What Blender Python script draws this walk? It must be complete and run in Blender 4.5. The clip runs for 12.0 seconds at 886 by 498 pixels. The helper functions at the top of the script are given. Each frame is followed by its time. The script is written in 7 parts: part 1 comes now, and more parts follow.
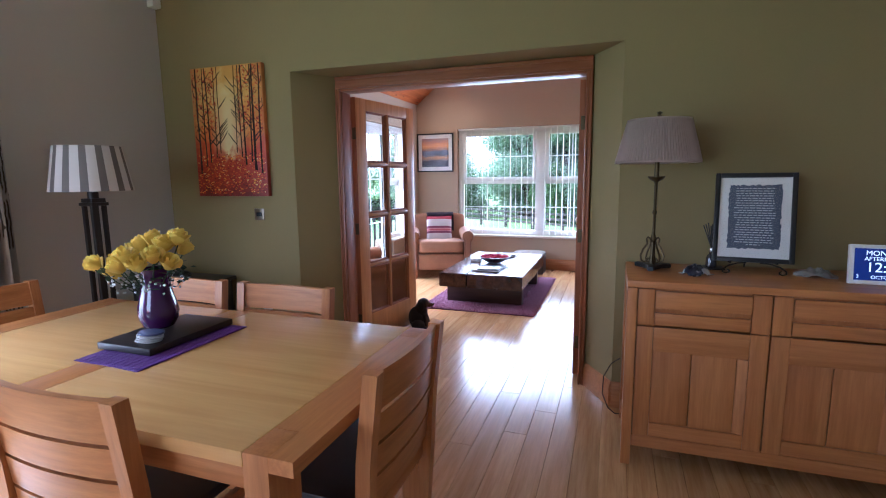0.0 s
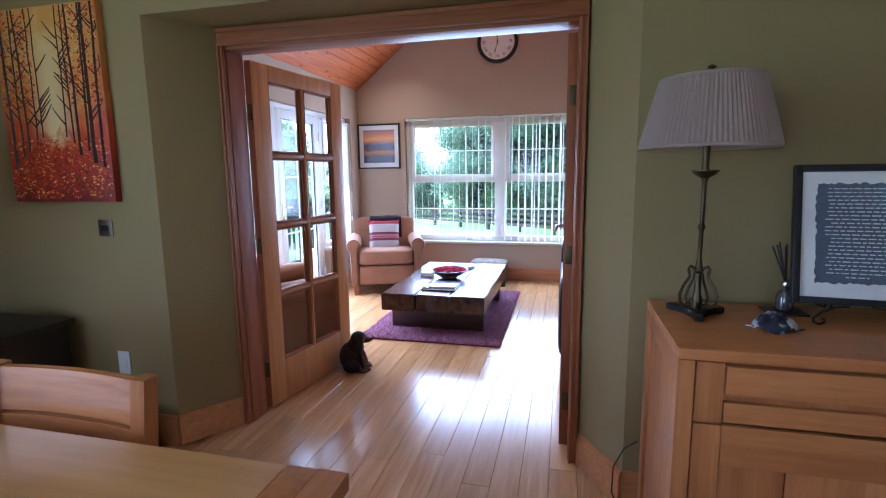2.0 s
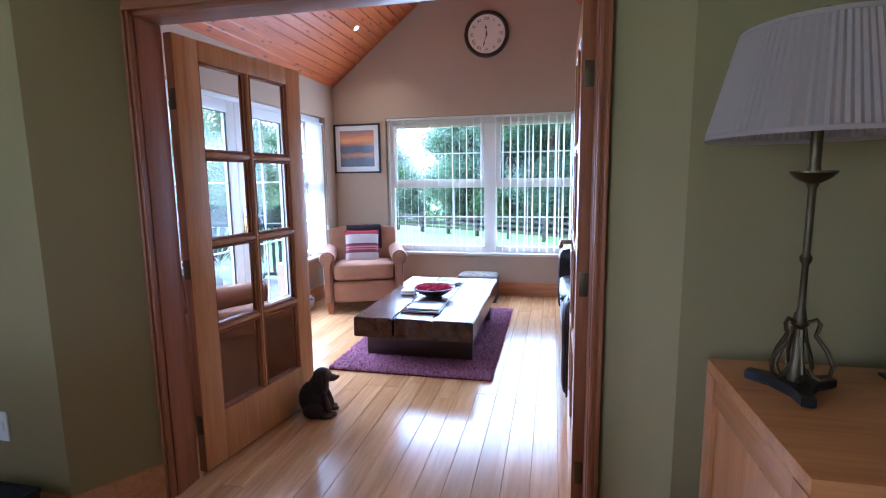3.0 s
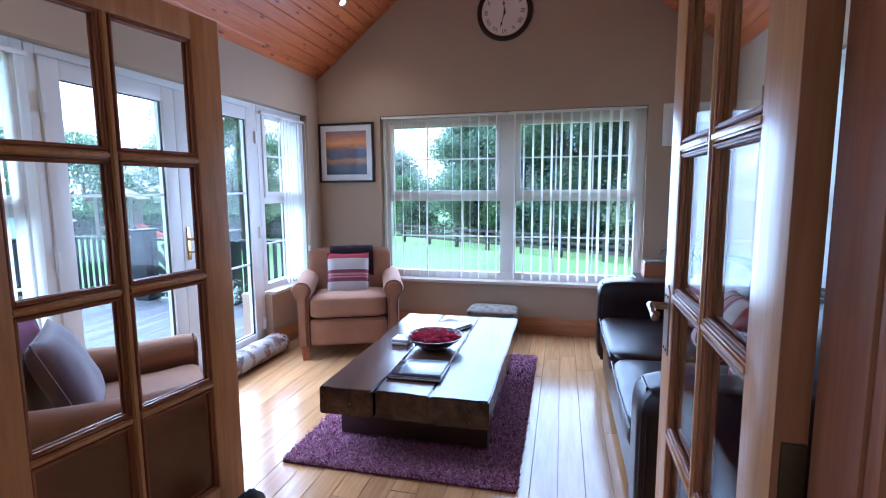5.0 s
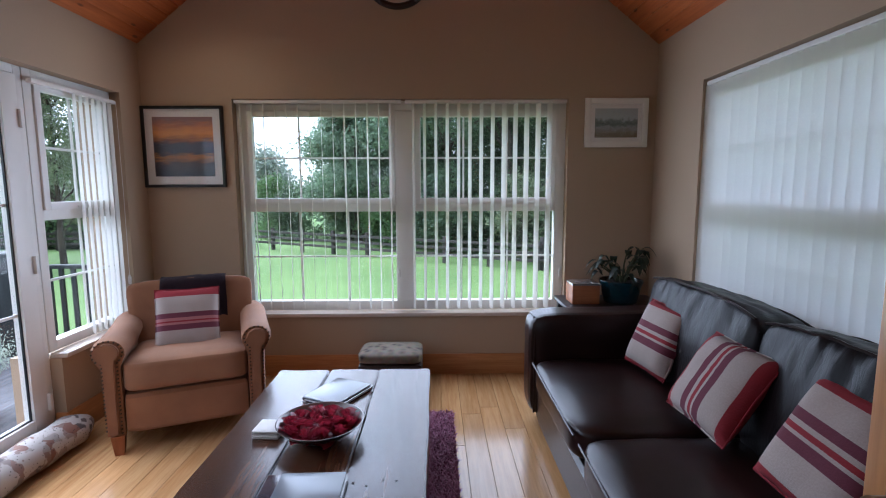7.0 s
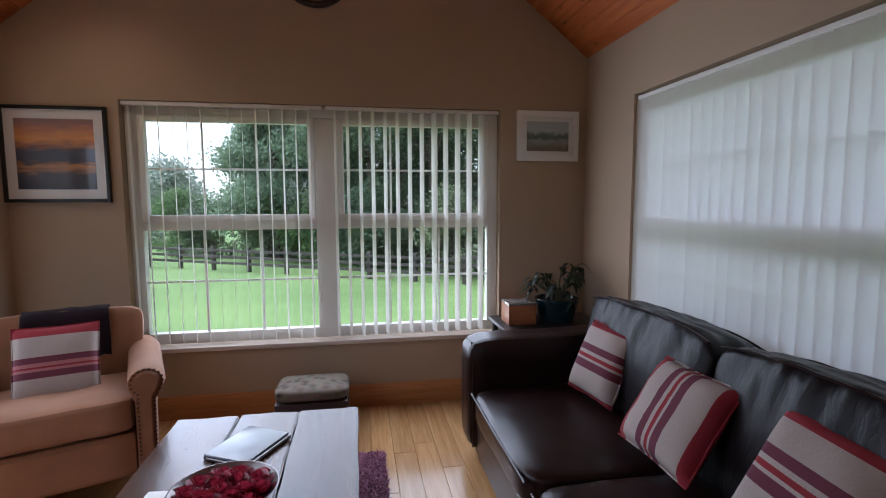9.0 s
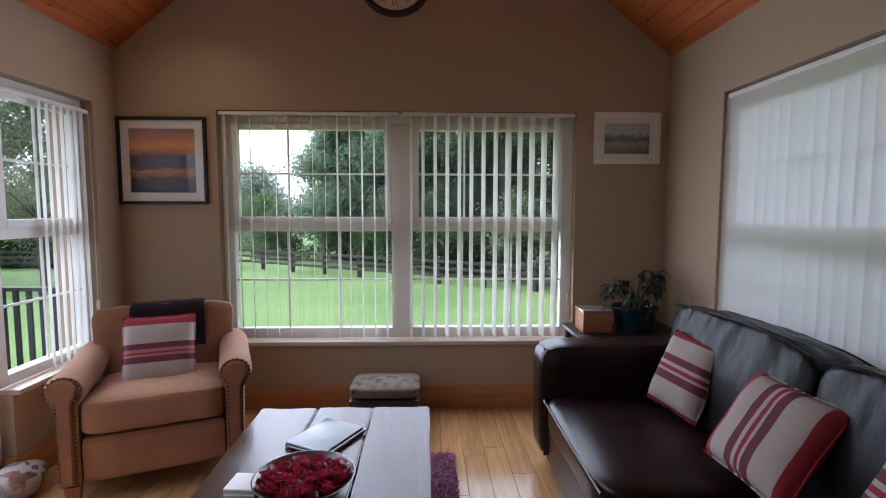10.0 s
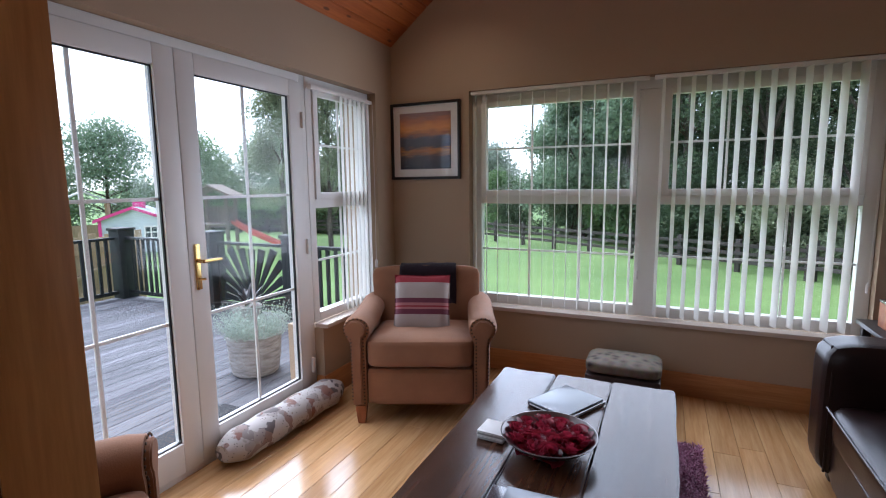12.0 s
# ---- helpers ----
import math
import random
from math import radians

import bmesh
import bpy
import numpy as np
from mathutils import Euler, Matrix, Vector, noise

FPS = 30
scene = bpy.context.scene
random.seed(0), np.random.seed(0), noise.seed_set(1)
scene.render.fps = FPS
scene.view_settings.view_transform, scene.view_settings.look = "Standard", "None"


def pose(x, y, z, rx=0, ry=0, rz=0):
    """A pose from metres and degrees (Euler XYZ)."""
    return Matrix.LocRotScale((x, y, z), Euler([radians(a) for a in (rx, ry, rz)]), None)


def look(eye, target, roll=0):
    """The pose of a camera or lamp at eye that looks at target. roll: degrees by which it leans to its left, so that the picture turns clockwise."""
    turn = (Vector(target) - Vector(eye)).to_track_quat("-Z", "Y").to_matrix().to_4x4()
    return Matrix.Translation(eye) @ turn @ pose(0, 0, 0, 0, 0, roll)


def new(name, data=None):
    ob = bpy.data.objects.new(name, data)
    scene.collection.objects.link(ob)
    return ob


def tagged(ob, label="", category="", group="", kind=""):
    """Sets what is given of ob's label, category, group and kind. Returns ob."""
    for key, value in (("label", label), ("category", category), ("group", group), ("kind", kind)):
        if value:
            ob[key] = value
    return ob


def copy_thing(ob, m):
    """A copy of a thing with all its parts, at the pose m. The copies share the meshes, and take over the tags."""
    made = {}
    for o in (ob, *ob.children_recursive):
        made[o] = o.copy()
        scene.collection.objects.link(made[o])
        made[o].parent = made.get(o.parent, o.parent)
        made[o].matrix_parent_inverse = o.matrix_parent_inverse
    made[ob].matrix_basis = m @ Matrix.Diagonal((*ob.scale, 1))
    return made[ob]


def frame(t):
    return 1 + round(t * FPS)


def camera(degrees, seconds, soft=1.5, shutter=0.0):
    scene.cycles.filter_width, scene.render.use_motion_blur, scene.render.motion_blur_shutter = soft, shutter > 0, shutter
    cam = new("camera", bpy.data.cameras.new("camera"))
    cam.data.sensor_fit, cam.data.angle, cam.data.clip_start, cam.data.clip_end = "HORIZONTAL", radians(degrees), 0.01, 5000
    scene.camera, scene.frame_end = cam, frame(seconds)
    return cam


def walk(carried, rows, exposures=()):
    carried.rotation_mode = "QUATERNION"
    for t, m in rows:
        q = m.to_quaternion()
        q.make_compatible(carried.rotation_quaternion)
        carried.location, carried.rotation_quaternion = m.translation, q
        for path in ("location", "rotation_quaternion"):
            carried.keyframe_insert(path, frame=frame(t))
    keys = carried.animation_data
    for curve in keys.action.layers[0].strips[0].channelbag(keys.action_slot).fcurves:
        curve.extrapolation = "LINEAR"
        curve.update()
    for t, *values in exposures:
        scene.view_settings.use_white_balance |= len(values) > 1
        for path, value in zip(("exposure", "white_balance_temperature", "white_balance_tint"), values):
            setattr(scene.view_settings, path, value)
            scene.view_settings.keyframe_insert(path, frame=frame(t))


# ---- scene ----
cam = camera(83.8, 12.0, soft=1.1)
PATH = [
    (0, (0.813, 0.955, 1.409), (0.163, 2.824, 1.119), -0.6),
    (0.5, (0.722, 1.18, 1.411), (0.107, 3.06, 1.118), -0.7),
    (1, (0.654, 1.417, 1.407), (0.141, 3.327, 1.112), -0.7),
    (1.5, (0.621, 1.72, 1.402), (0.126, 3.635, 1.106), -0.8),
    (2, (0.574, 1.972, 1.394), (0.1, 3.892, 1.096), -0.7),
    (2.5, (0.515, 2.256, 1.404), (0.082, 4.188, 1.12), -0.6),
    (3, (0.482, 2.555, 1.39), (0.052, 4.488, 1.112), -0.7),
    (5, (0.269, 3.644, 1.411), (-0.197, 5.574, 1.169), -0.4),
    (5.5, (0.189, 3.913, 1.414), (-0.262, 5.846, 1.164), -0.4),
    (6, (0.119, 4.164, 1.421), (-0.193, 6.123, 1.165), -0.8),
    (6.5, (0.049, 4.417, 1.408), (-0.122, 6.397, 1.176), -0.9),
    (7, (-0.02, 4.622, 1.463), (0.012, 6.607, 1.222), -0.2),
    (7.5, (-0.044, 4.766, 1.482), (0.319, 6.718, 1.246), -0.4),
    (9.5, (-0.036, 4.907, 1.47), (0.265, 6.877, 1.297), 0.2),
    (10, (-0.067, 4.899, 1.456), (-0.003, 6.891, 1.293), 0.1),
    (10.5, (-0.078, 4.896, 1.442), (-0.275, 6.88, 1.283), -0.3),
    (11, (-0.096, 4.871, 1.459), (-0.521, 6.818, 1.283), -0.4),
    (11.5, (-0.113, 4.86, 1.462), (-0.746, 6.746, 1.256), -0.4),
    (12, (-0.148, 4.838, 1.438), (-0.959, 6.648, 1.18), -0.6),
]
EXPOSURES = [(0.0, 3.22, 4650, 17), (3.0, 3.1, 4350, 13), (5.0, 2.5, 4300, 10), (7.0, 1.72, 5150, 12), (9.5, 1.56, 5450, 14), (10.9, 1.54, 5600, 15), (12.0, 1.52, 5350, 13)]
SKY = 0.15
walk(cam, [(t, look(eye, target, roll)) for t, eye, target, roll in PATH], EXPOSURES)

# ---- world, sun and large lights ----
world = bpy.data.worlds.new("overcast_world")
scene.world = world
world.use_nodes = True
wn = world.node_tree.nodes
wl = world.node_tree.links
sky = wn.new("ShaderNodeTexSky")
sky.sky_type = "NISHITA"
sky.sun_disc = False
sky.sun_elevation = radians(52)
sky.sun_rotation = radians(297)
sky.air_density, sky.dust_density, sky.ozone_density = 1.0, 1.5, 1.0
pale = wn.new("ShaderNodeHueSaturation")
pale.inputs["Saturation"].default_value = 0.25
wl.new(sky.outputs["Color"], pale.inputs["Color"])
wl.new(pale.outputs["Color"], wn["Background"].inputs["Color"])
wn["Background"].inputs["Strength"].default_value = SKY

sun = new("sun", bpy.data.lights.new("sun", "SUN"))
sun.data.energy, sun.data.angle, sun.data.color = 2.1, radians(70), (1.0, 0.98, 0.95)
sun.matrix_world = look((-8.9, 10.5, 12.8), (0, 6, 0))


def window_lamp(name, eye, target, wide, high, watts, color=(0.95, 0.965, 1.0), spread=180):
    lamp = new(name, bpy.data.lights.new(name, "AREA"))
    lamp.data.shape, lamp.data.size, lamp.data.size_y = "RECTANGLE", wide, high
    lamp.data.energy, lamp.data.color, lamp.data.spread = watts, color, radians(spread)
    lamp.matrix_world = look(eye, target)
    return lamp


window_lamp("window_light_dining_west", (-2.5, 1.5, 1.25), (0.0, 1.5, 1.25), 1.7, 1.6, 2.9, (0.97, 0.97, 0.98))
# warm fill from an unseen south opening, added to brighten the left side
window_lamp("fill_light_dining_south", (-1.4, -1.57, 1.45), (-1.4, 2.0, 1.45), 1.7, 1.2, 1.3, (1.0, 0.88, 0.74))
window_lamp("window_light_north", (-0.27, 8.385, 1.3), (-0.27, 6.5, 1.3), 2.3, 1.5, 10)
window_lamp("window_light_west", (-1.94, 6.5, 1.75), (-1.3, 6.5, 0.4), 1.7, 0.5, 1.8, spread=115)


# ---- materials ----
def shader(name):
    m = bpy.data.materials.new(name)
    m.use_nodes = True
    nt = m.node_tree
    return m, nt, nt.nodes["Principled BSDF"]


def node(nt, kind, **values):
    n = nt.nodes.new(kind)
    for key, value in values.items():
        n.inputs[key].default_value = value
    return n


def coords(nt, scale=(1, 1, 1), shuffle=0.0):
    """Object coordinates, scaled, moved along by a random step for each object."""
    tc = nt.nodes.new("ShaderNodeTexCoord")
    mp = nt.nodes.new("ShaderNodeMapping")
    mp.inputs["Scale"].default_value = scale
    nt.links.new(tc.outputs["Object"], mp.inputs["Vector"])
    if shuffle:
        info = nt.nodes.new("ShaderNodeObjectInfo")
        step = node(nt, "ShaderNodeMath")
        step.operation = "MULTIPLY"
        step.inputs[1].default_value = shuffle
        nt.links.new(info.outputs["Random"], step.inputs[0])
        nt.links.new(step.outputs[0], mp.inputs["Location"])
    return mp.outputs["Vector"]


def ramp(nt, source, stops):
    r = nt.nodes.new("ShaderNodeValToRGB")
    while len(r.color_ramp.elements) < len(stops):
        r.color_ramp.elements.new(0.5)
    for e, (at, c) in zip(r.color_ramp.elements, stops):
        e.position, e.color = at, (*c, 1)
    nt.links.new(source, r.inputs["Fac"])
    return r.outputs["Color"]


def mix(nt, kind, fac, a, b):
    n = nt.nodes.new("ShaderNodeMix")
    n.data_type, n.blend_type = "RGBA", kind
    for socket, value in ((n.inputs[0], fac), (n.inputs[6], a), (n.inputs[7], b)):
        if hasattr(value, "is_output"):
            nt.links.new(value, socket)
        else:
            socket.default_value = value if isinstance(value, float) else (*value, 1)
    return n.outputs[2]


def bump(nt, bsdf, height, strength, distance=0.01):
    b = node(nt, "ShaderNodeBump", Strength=strength, Distance=distance)
    nt.links.new(height, b.inputs["Height"])
    nt.links.new(b.outputs["Normal"], bsdf.inputs["Normal"])


def plain(name, color, rough=0.5, metal=0.0, grain=60.0, vary=0.12, relief=0.05, large=2.0, coat=0.0, sheen=0.0):
    """A surface with fine grain and broad, faint variation."""
    m, nt, p = shader(name)
    v = coords(nt, shuffle=7.0)
    fine = node(nt, "ShaderNodeTexNoise", Scale=grain, Detail=4.0)
    broad = node(nt, "ShaderNodeTexNoise", Scale=large, Detail=3.0)
    for n in (fine, broad):
        nt.links.new(v, n.inputs["Vector"])
    dark = tuple(c * (1 - vary) for c in color)
    light = tuple(min(1, c * (1 + vary)) for c in color)
    base = ramp(nt, broad.outputs["Fac"], [(0.3, dark), (0.7, light)])
    base = mix(nt, "MULTIPLY", min(1.0, vary * 2), base, ramp(nt, fine.outputs["Fac"], [(0.3, (0.8, 0.8, 0.8)), (0.7, (1, 1, 1))]))
    nt.links.new(base, p.inputs["Base Color"])
    p.inputs["Roughness"].default_value, p.inputs["Metallic"].default_value = rough, metal
    p.inputs["Coat Weight"].default_value = coat
    p.inputs["Sheen Weight"].default_value = sheen
    if relief:
        bump(nt, p, fine.outputs["Fac"], relief)
    return m


def wood(name, dark, light, along="y", rough=0.35, coat=0.0, grain=1.0, knots=0.0, vary=0.25, relief=0.08, streak=0.55):
    """Timber with its grain along one axis, each piece cut from another place."""
    m, nt, p = shader(name)
    stretch = {"x": (0.6, 9, 9), "y": (9, 0.6, 9), "z": (9, 9, 0.6)}[along]
    v = coords(nt, tuple(s * grain for s in stretch), shuffle=37.0)
    warp = node(nt, "ShaderNodeTexNoise", Scale=1.3, Detail=5.0, Distortion=1.2)
    lines = node(nt, "ShaderNodeTexNoise", Scale=7.0, Detail=6.0, Roughness=0.65)
    for n in (warp, lines):
        nt.links.new(v, n.inputs["Vector"])
    base = ramp(nt, warp.outputs["Fac"], [(0.3, dark), (0.72, light)])
    base = mix(nt, "MULTIPLY", streak, base, ramp(nt, lines.outputs["Fac"], [(0.32, (0.62, 0.55, 0.48)), (0.62, (1, 1, 1))]))
    info = nt.nodes.new("ShaderNodeObjectInfo")
    shade = ramp(nt, info.outputs["Random"], [(0.0, (1 - vary, 1 - vary, 1 - vary)), (1.0, (1, 1, 1))])
    base = mix(nt, "MULTIPLY", 1.0, base, shade)
    if knots:
        v2 = coords(nt, tuple(s * 2.4 for s in {"x": (2.2, 6, 6), "y": (6, 2.2, 6), "z": (6, 6, 2.2)}[along]), shuffle=11.0)
        vor = node(nt, "ShaderNodeTexVoronoi", Scale=1.0, Randomness=1.0)
        nt.links.new(v2, vor.inputs["Vector"])
        spot = ramp(nt, vor.outputs["Distance"], [(0.0, (1, 1, 1)), (0.12, (0.9, 0.9, 0.9)), (0.2, (0, 0, 0))])
        base = mix(nt, "MIX", mix(nt, "MULTIPLY", 1.0, spot, (knots, knots, knots)), base, tuple(c * 0.22 for c in dark))
    nt.links.new(base, p.inputs["Base Color"])
    p.inputs["Roughness"].default_value = rough
    p.inputs["Coat Weight"].default_value = coat
    p.inputs["Coat Roughness"].default_value = 0.12
    bump(nt, p, lines.outputs["Fac"], relief, 0.004)
    return m


def pane_glass(name, tint=(1, 1, 1), ior=1.45):
    m, nt, p = shader(name)
    clear = node(nt, "ShaderNodeBsdfTransparent", Color=(*tint, 1))
    gloss = node(nt, "ShaderNodeBsdfGlossy", Roughness=0.0)
    face = node(nt, "ShaderNodeLayerWeight", Blend=0.5)
    rise = node(nt, "ShaderNodeMath")
    rise.operation = "POWER"
    rise.inputs[1].default_value = 4.0
    nt.links.new(face.outputs["Facing"], rise.inputs[0])
    share = node(nt, "ShaderNodeMapRange")
    share.inputs[3].default_value, share.inputs[4].default_value = 0.022, 0.28
    nt.links.new(rise.outputs[0], share.inputs[0])
    both = nt.nodes.new("ShaderNodeMixShader")
    nt.links.new(share.outputs[0], both.inputs[0])
    nt.links.new(clear.outputs[0], both.inputs[1])
    nt.links.new(gloss.outputs[0], both.inputs[2])
    nt.links.new(both.outputs[0], nt.nodes["Material Output"].inputs["Surface"])
    return m


def sheer(name, color, through_share, rough=0.8, weave=900.0):
    """Thin cloth that lets light through."""
    m, nt, p = shader(name)
    p.inputs["Base Color"].default_value = (*color, 1)
    p.inputs["Roughness"].default_value = rough
    v = coords(nt)
    n = node(nt, "ShaderNodeTexNoise", Scale=weave, Detail=2.0)
    nt.links.new(v, n.inputs["Vector"])
    bump(nt, p, n.outputs["Fac"], 0.05, 0.002)
    t = node(nt, "ShaderNodeBsdfTranslucent", Color=(*color, 1))
    both = node(nt, "ShaderNodeMixShader")
    both.inputs[0].default_value = through_share
    nt.links.new(p.outputs[0], both.inputs[1])
    nt.links.new(t.outputs[0], both.inputs[2])
    nt.links.new(both.outputs[0], nt.nodes["Material Output"].inputs["Surface"])
    return m


def stripes(name, bands, length, axis=1, rough=0.9):
    """Woven stripes across one axis of the thing; bands are (start, colour) over 0 to 1 of the length."""
    m, nt, p = shader(name)
    tc = nt.nodes.new("ShaderNodeTexCoord")
    sep = nt.nodes.new("ShaderNodeSeparateXYZ")
    nt.links.new(tc.outputs["Object"], sep.inputs[0])
    mr = node(nt, "ShaderNodeMapRange")
    mr.inputs[1].default_value, mr.inputs[2].default_value = -length / 2, length / 2
    nt.links.new(sep.outputs[axis], mr.inputs[0])
    r = nt.nodes.new("ShaderNodeValToRGB")
    r.color_ramp.interpolation = "CONSTANT"
    while len(r.color_ramp.elements) < len(bands):
        r.color_ramp.elements.new(0.5)
    for e, (at, c) in zip(r.color_ramp.elements, bands):
        e.position, e.color = at, (*c, 1)
    nt.links.new(mr.outputs[0], r.inputs[0])
    n = node(nt, "ShaderNodeTexNoise", Scale=160.0, Detail=3.0)
    nt.links.new(tc.outputs["Object"], n.inputs["Vector"])
    base = mix(nt, "MULTIPLY", 0.4, r.outputs[0], ramp(nt, n.outputs["Fac"], [(0.3, (0.7, 0.7, 0.7)), (0.7, (1, 1, 1))]))
    nt.links.new(base, p.inputs["Base Color"])
    p.inputs["Roughness"].default_value = rough
    bump(nt, p, n.outputs["Fac"], 0.25, 0.004)
    return m


def leafy(name, dark, light, rough=0.6):
    m, nt, p = shader(name)
    geo = nt.nodes.new("ShaderNodeNewGeometry")
    nt.links.new(ramp(nt, geo.outputs["Random Per Island"], [(0.0, dark), (0.6, tuple((a + b) / 2 for a, b in zip(dark, light))), (1.0, light)]), p.inputs["Base Color"])
    p.inputs["Roughness"].default_value = rough
    t = node(nt, "ShaderNodeBsdfTranslucent", Color=(*light, 1))
    both = node(nt, "ShaderNodeMixShader")
    both.inputs[0].default_value = 0.4
    nt.links.new(p.outputs[0], both.inputs[1])
    nt.links.new(t.outputs[0], both.inputs[2])
    nt.links.new(both.outputs[0], nt.nodes["Material Output"].inputs["Surface"])
    return m


GREEN = plain("olive_green_wall_paint", (0.285, 0.222, 0.092), 0.75, grain=90, vary=0.05, relief=0.04, large=0.8)
GREIGE = plain("warm_grey_wall_paint", (0.42, 0.315, 0.215), 0.8, grain=90, vary=0.04, relief=0.04, large=0.8)
PALE = plain("pale_grey_wall_paint", (0.55, 0.515, 0.47), 0.8, grain=90, vary=0.04, relief=0.04, large=0.8)
CEIL = plain("white_ceiling_paint", (0.72, 0.71, 0.68), 0.85, grain=120, vary=0.03, relief=0.03)
UPVC = plain("white_plastic_frame", (0.78, 0.765, 0.73), 0.35, grain=30, vary=0.03, relief=0.0)
FLOOR = wood("oak_floorboard", (0.53, 0.28, 0.11), (0.70, 0.43, 0.195), "y", 0.2, 0.35, vary=0.22, relief=0.03)
OAK = wood("oiled_oak", (0.43, 0.160, 0.042), (0.57, 0.248, 0.072), "z", 0.38, grain=1.0, vary=0.12)
OAKX = wood("oiled_oak_lengthwise", (0.43, 0.160, 0.042), (0.57, 0.248, 0.072), "x", 0.33, grain=1.0, vary=0.12)
OAKY = wood("oiled_oak_crosswise", (0.43, 0.160, 0.042), (0.57, 0.248, 0.072), "y", 0.33, grain=1.0, vary=0.12)
TABLETOP = wood("table_oak", (0.70, 0.39, 0.13), (0.82, 0.485, 0.175), "x", 0.24, 0.25, grain=0.7, vary=0.12, relief=0.015, streak=0.2)
DOOROAK = wood("varnished_door_oak", (0.56, 0.26, 0.085), (0.66, 0.34, 0.12), "z", 0.32, 0.15, vary=0.06)
FRAMEWOOD = wood("reddish_varnished_wood", (0.28, 0.092, 0.034), (0.38, 0.14, 0.055), "z", 0.45, 0.04, vary=0.08)
FRAMEX = wood("reddish_varnished_wood_lengthwise", (0.28, 0.092, 0.034), (0.38, 0.14, 0.055), "x", 0.45, 0.04, vary=0.08)
for timber in (FRAMEWOOD, FRAMEX):
    timber.node_tree.nodes["Principled BSDF"].inputs["Specular IOR Level"].default_value = 0.3
SKIRT = wood("varnished_skirting", (0.46, 0.19, 0.06), (0.58, 0.27, 0.095), "y", 0.35, 0.1, vary=0.06)
SKIRTX = wood("varnished_skirting_lengthwise", (0.46, 0.19, 0.06), (0.58, 0.27, 0.095), "x", 0.35, 0.1, vary=0.06)
PINE = wood("knotty_pine", (0.42, 0.10, 0.02), (0.60, 0.18, 0.04), "y", 0.4, 0.08, knots=0.95, vary=0.1)
SLAB = wood("dark_sleeper_wood", (0.035, 0.014, 0.008), (0.13, 0.056, 0.027), "y", 0.26, 0.2, grain=0.8, vary=0.3, relief=0.22, streak=0.9)
SLABX = wood("dark_sleeper_wood_cross", (0.04, 0.017, 0.011), (0.095, 0.042, 0.025), "x", 0.4, 0.1, vary=0.3, relief=0.15)
EBONY = plain("black_brown_wood", (0.018, 0.013, 0.011), 0.4, grain=40, vary=0.3)
LEATHER = plain("dark_brown_leather", (0.017, 0.0072, 0.0062), 0.3, grain=220, vary=0.25, relief=0.10, large=5)


def wrinkled(name, color, rough):
    """Soft leather with drawn folds, their creases shaded in the colour, and fine pores."""
    m, nt, p = shader(name)
    folds = node(nt, "ShaderNodeTexNoise", Scale=1.0, Detail=2.0, Distortion=0.8)
    nt.links.new(coords(nt, (9, 24, 7), shuffle=9.0), folds.inputs["Vector"])
    pores = node(nt, "ShaderNodeTexNoise", Scale=230.0, Detail=3.0)
    nt.links.new(coords(nt), pores.inputs["Vector"])
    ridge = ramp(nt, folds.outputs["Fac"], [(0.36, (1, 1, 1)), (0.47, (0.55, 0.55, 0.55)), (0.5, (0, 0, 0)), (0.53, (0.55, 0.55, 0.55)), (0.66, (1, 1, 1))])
    # crease shade put into the base colour, along the same lines as the bump
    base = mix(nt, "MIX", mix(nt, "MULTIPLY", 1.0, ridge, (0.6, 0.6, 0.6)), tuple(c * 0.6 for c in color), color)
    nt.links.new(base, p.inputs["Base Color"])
    p.inputs["Roughness"].default_value = rough
    p.inputs["Specular IOR Level"].default_value = 0.22
    coarse = node(nt, "ShaderNodeBump", Strength=0.08, Distance=0.012)
    nt.links.new(ridge, coarse.inputs["Height"])
    fine = node(nt, "ShaderNodeBump", Strength=0.1, Distance=0.004)
    nt.links.new(pores.outputs["Fac"], fine.inputs["Height"])
    nt.links.new(coarse.outputs["Normal"], fine.inputs["Normal"])
    nt.links.new(fine.outputs["Normal"], p.inputs["Normal"])
    return m


LEATHER.node_tree.nodes["Principled BSDF"].inputs["Specular IOR Level"].default_value = 0.35
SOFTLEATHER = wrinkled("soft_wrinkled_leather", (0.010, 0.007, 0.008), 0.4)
BLACKLEATHER = plain("black_seat_leather", (0.012, 0.012, 0.013), 0.4, grain=220, vary=0.2, relief=0.1)
SUEDE = plain("tan_suede", (0.28, 0.128, 0.06), 0.85, grain=180, vary=0.14, relief=0.12, large=5, sheen=0.1)
PLUM = plain("dark_plum_wool", (0.022, 0.008, 0.014), 0.95, grain=240, vary=0.3, relief=0.4, sheen=0.08)
IRON = plain("black_iron", (0.014, 0.013, 0.013), 0.5, 0.4, grain=120, vary=0.2)
BRASS = plain("aged_brass", (0.11, 0.082, 0.042), 0.4, 0.9, grain=60, vary=0.25)
GOLD = plain("polished_brass", (0.72, 0.50, 0.18), 0.25, 1.0, grain=60, vary=0.1, relief=0.0)
STEEL = plain("satin_bronze_metal", (0.36, 0.29, 0.23), 0.28, 1.0, grain=50, vary=0.15, relief=0.0)
BLACK = plain("black_lacquer", (0.010, 0.010, 0.011), 0.35, grain=60, vary=0.2, relief=0.0)
WHITE = plain("white_card", (0.75, 0.74, 0.72), 0.7, grain=90, vary=0.04, relief=0.0)
BLIND = sheer("white_blind_fabric", (0.90, 0.89, 0.85), 0.6)
BOARDPAINT = plain("cream_window_board", (0.60, 0.52, 0.45), 0.4, grain=30, vary=0.06, relief=0.0)
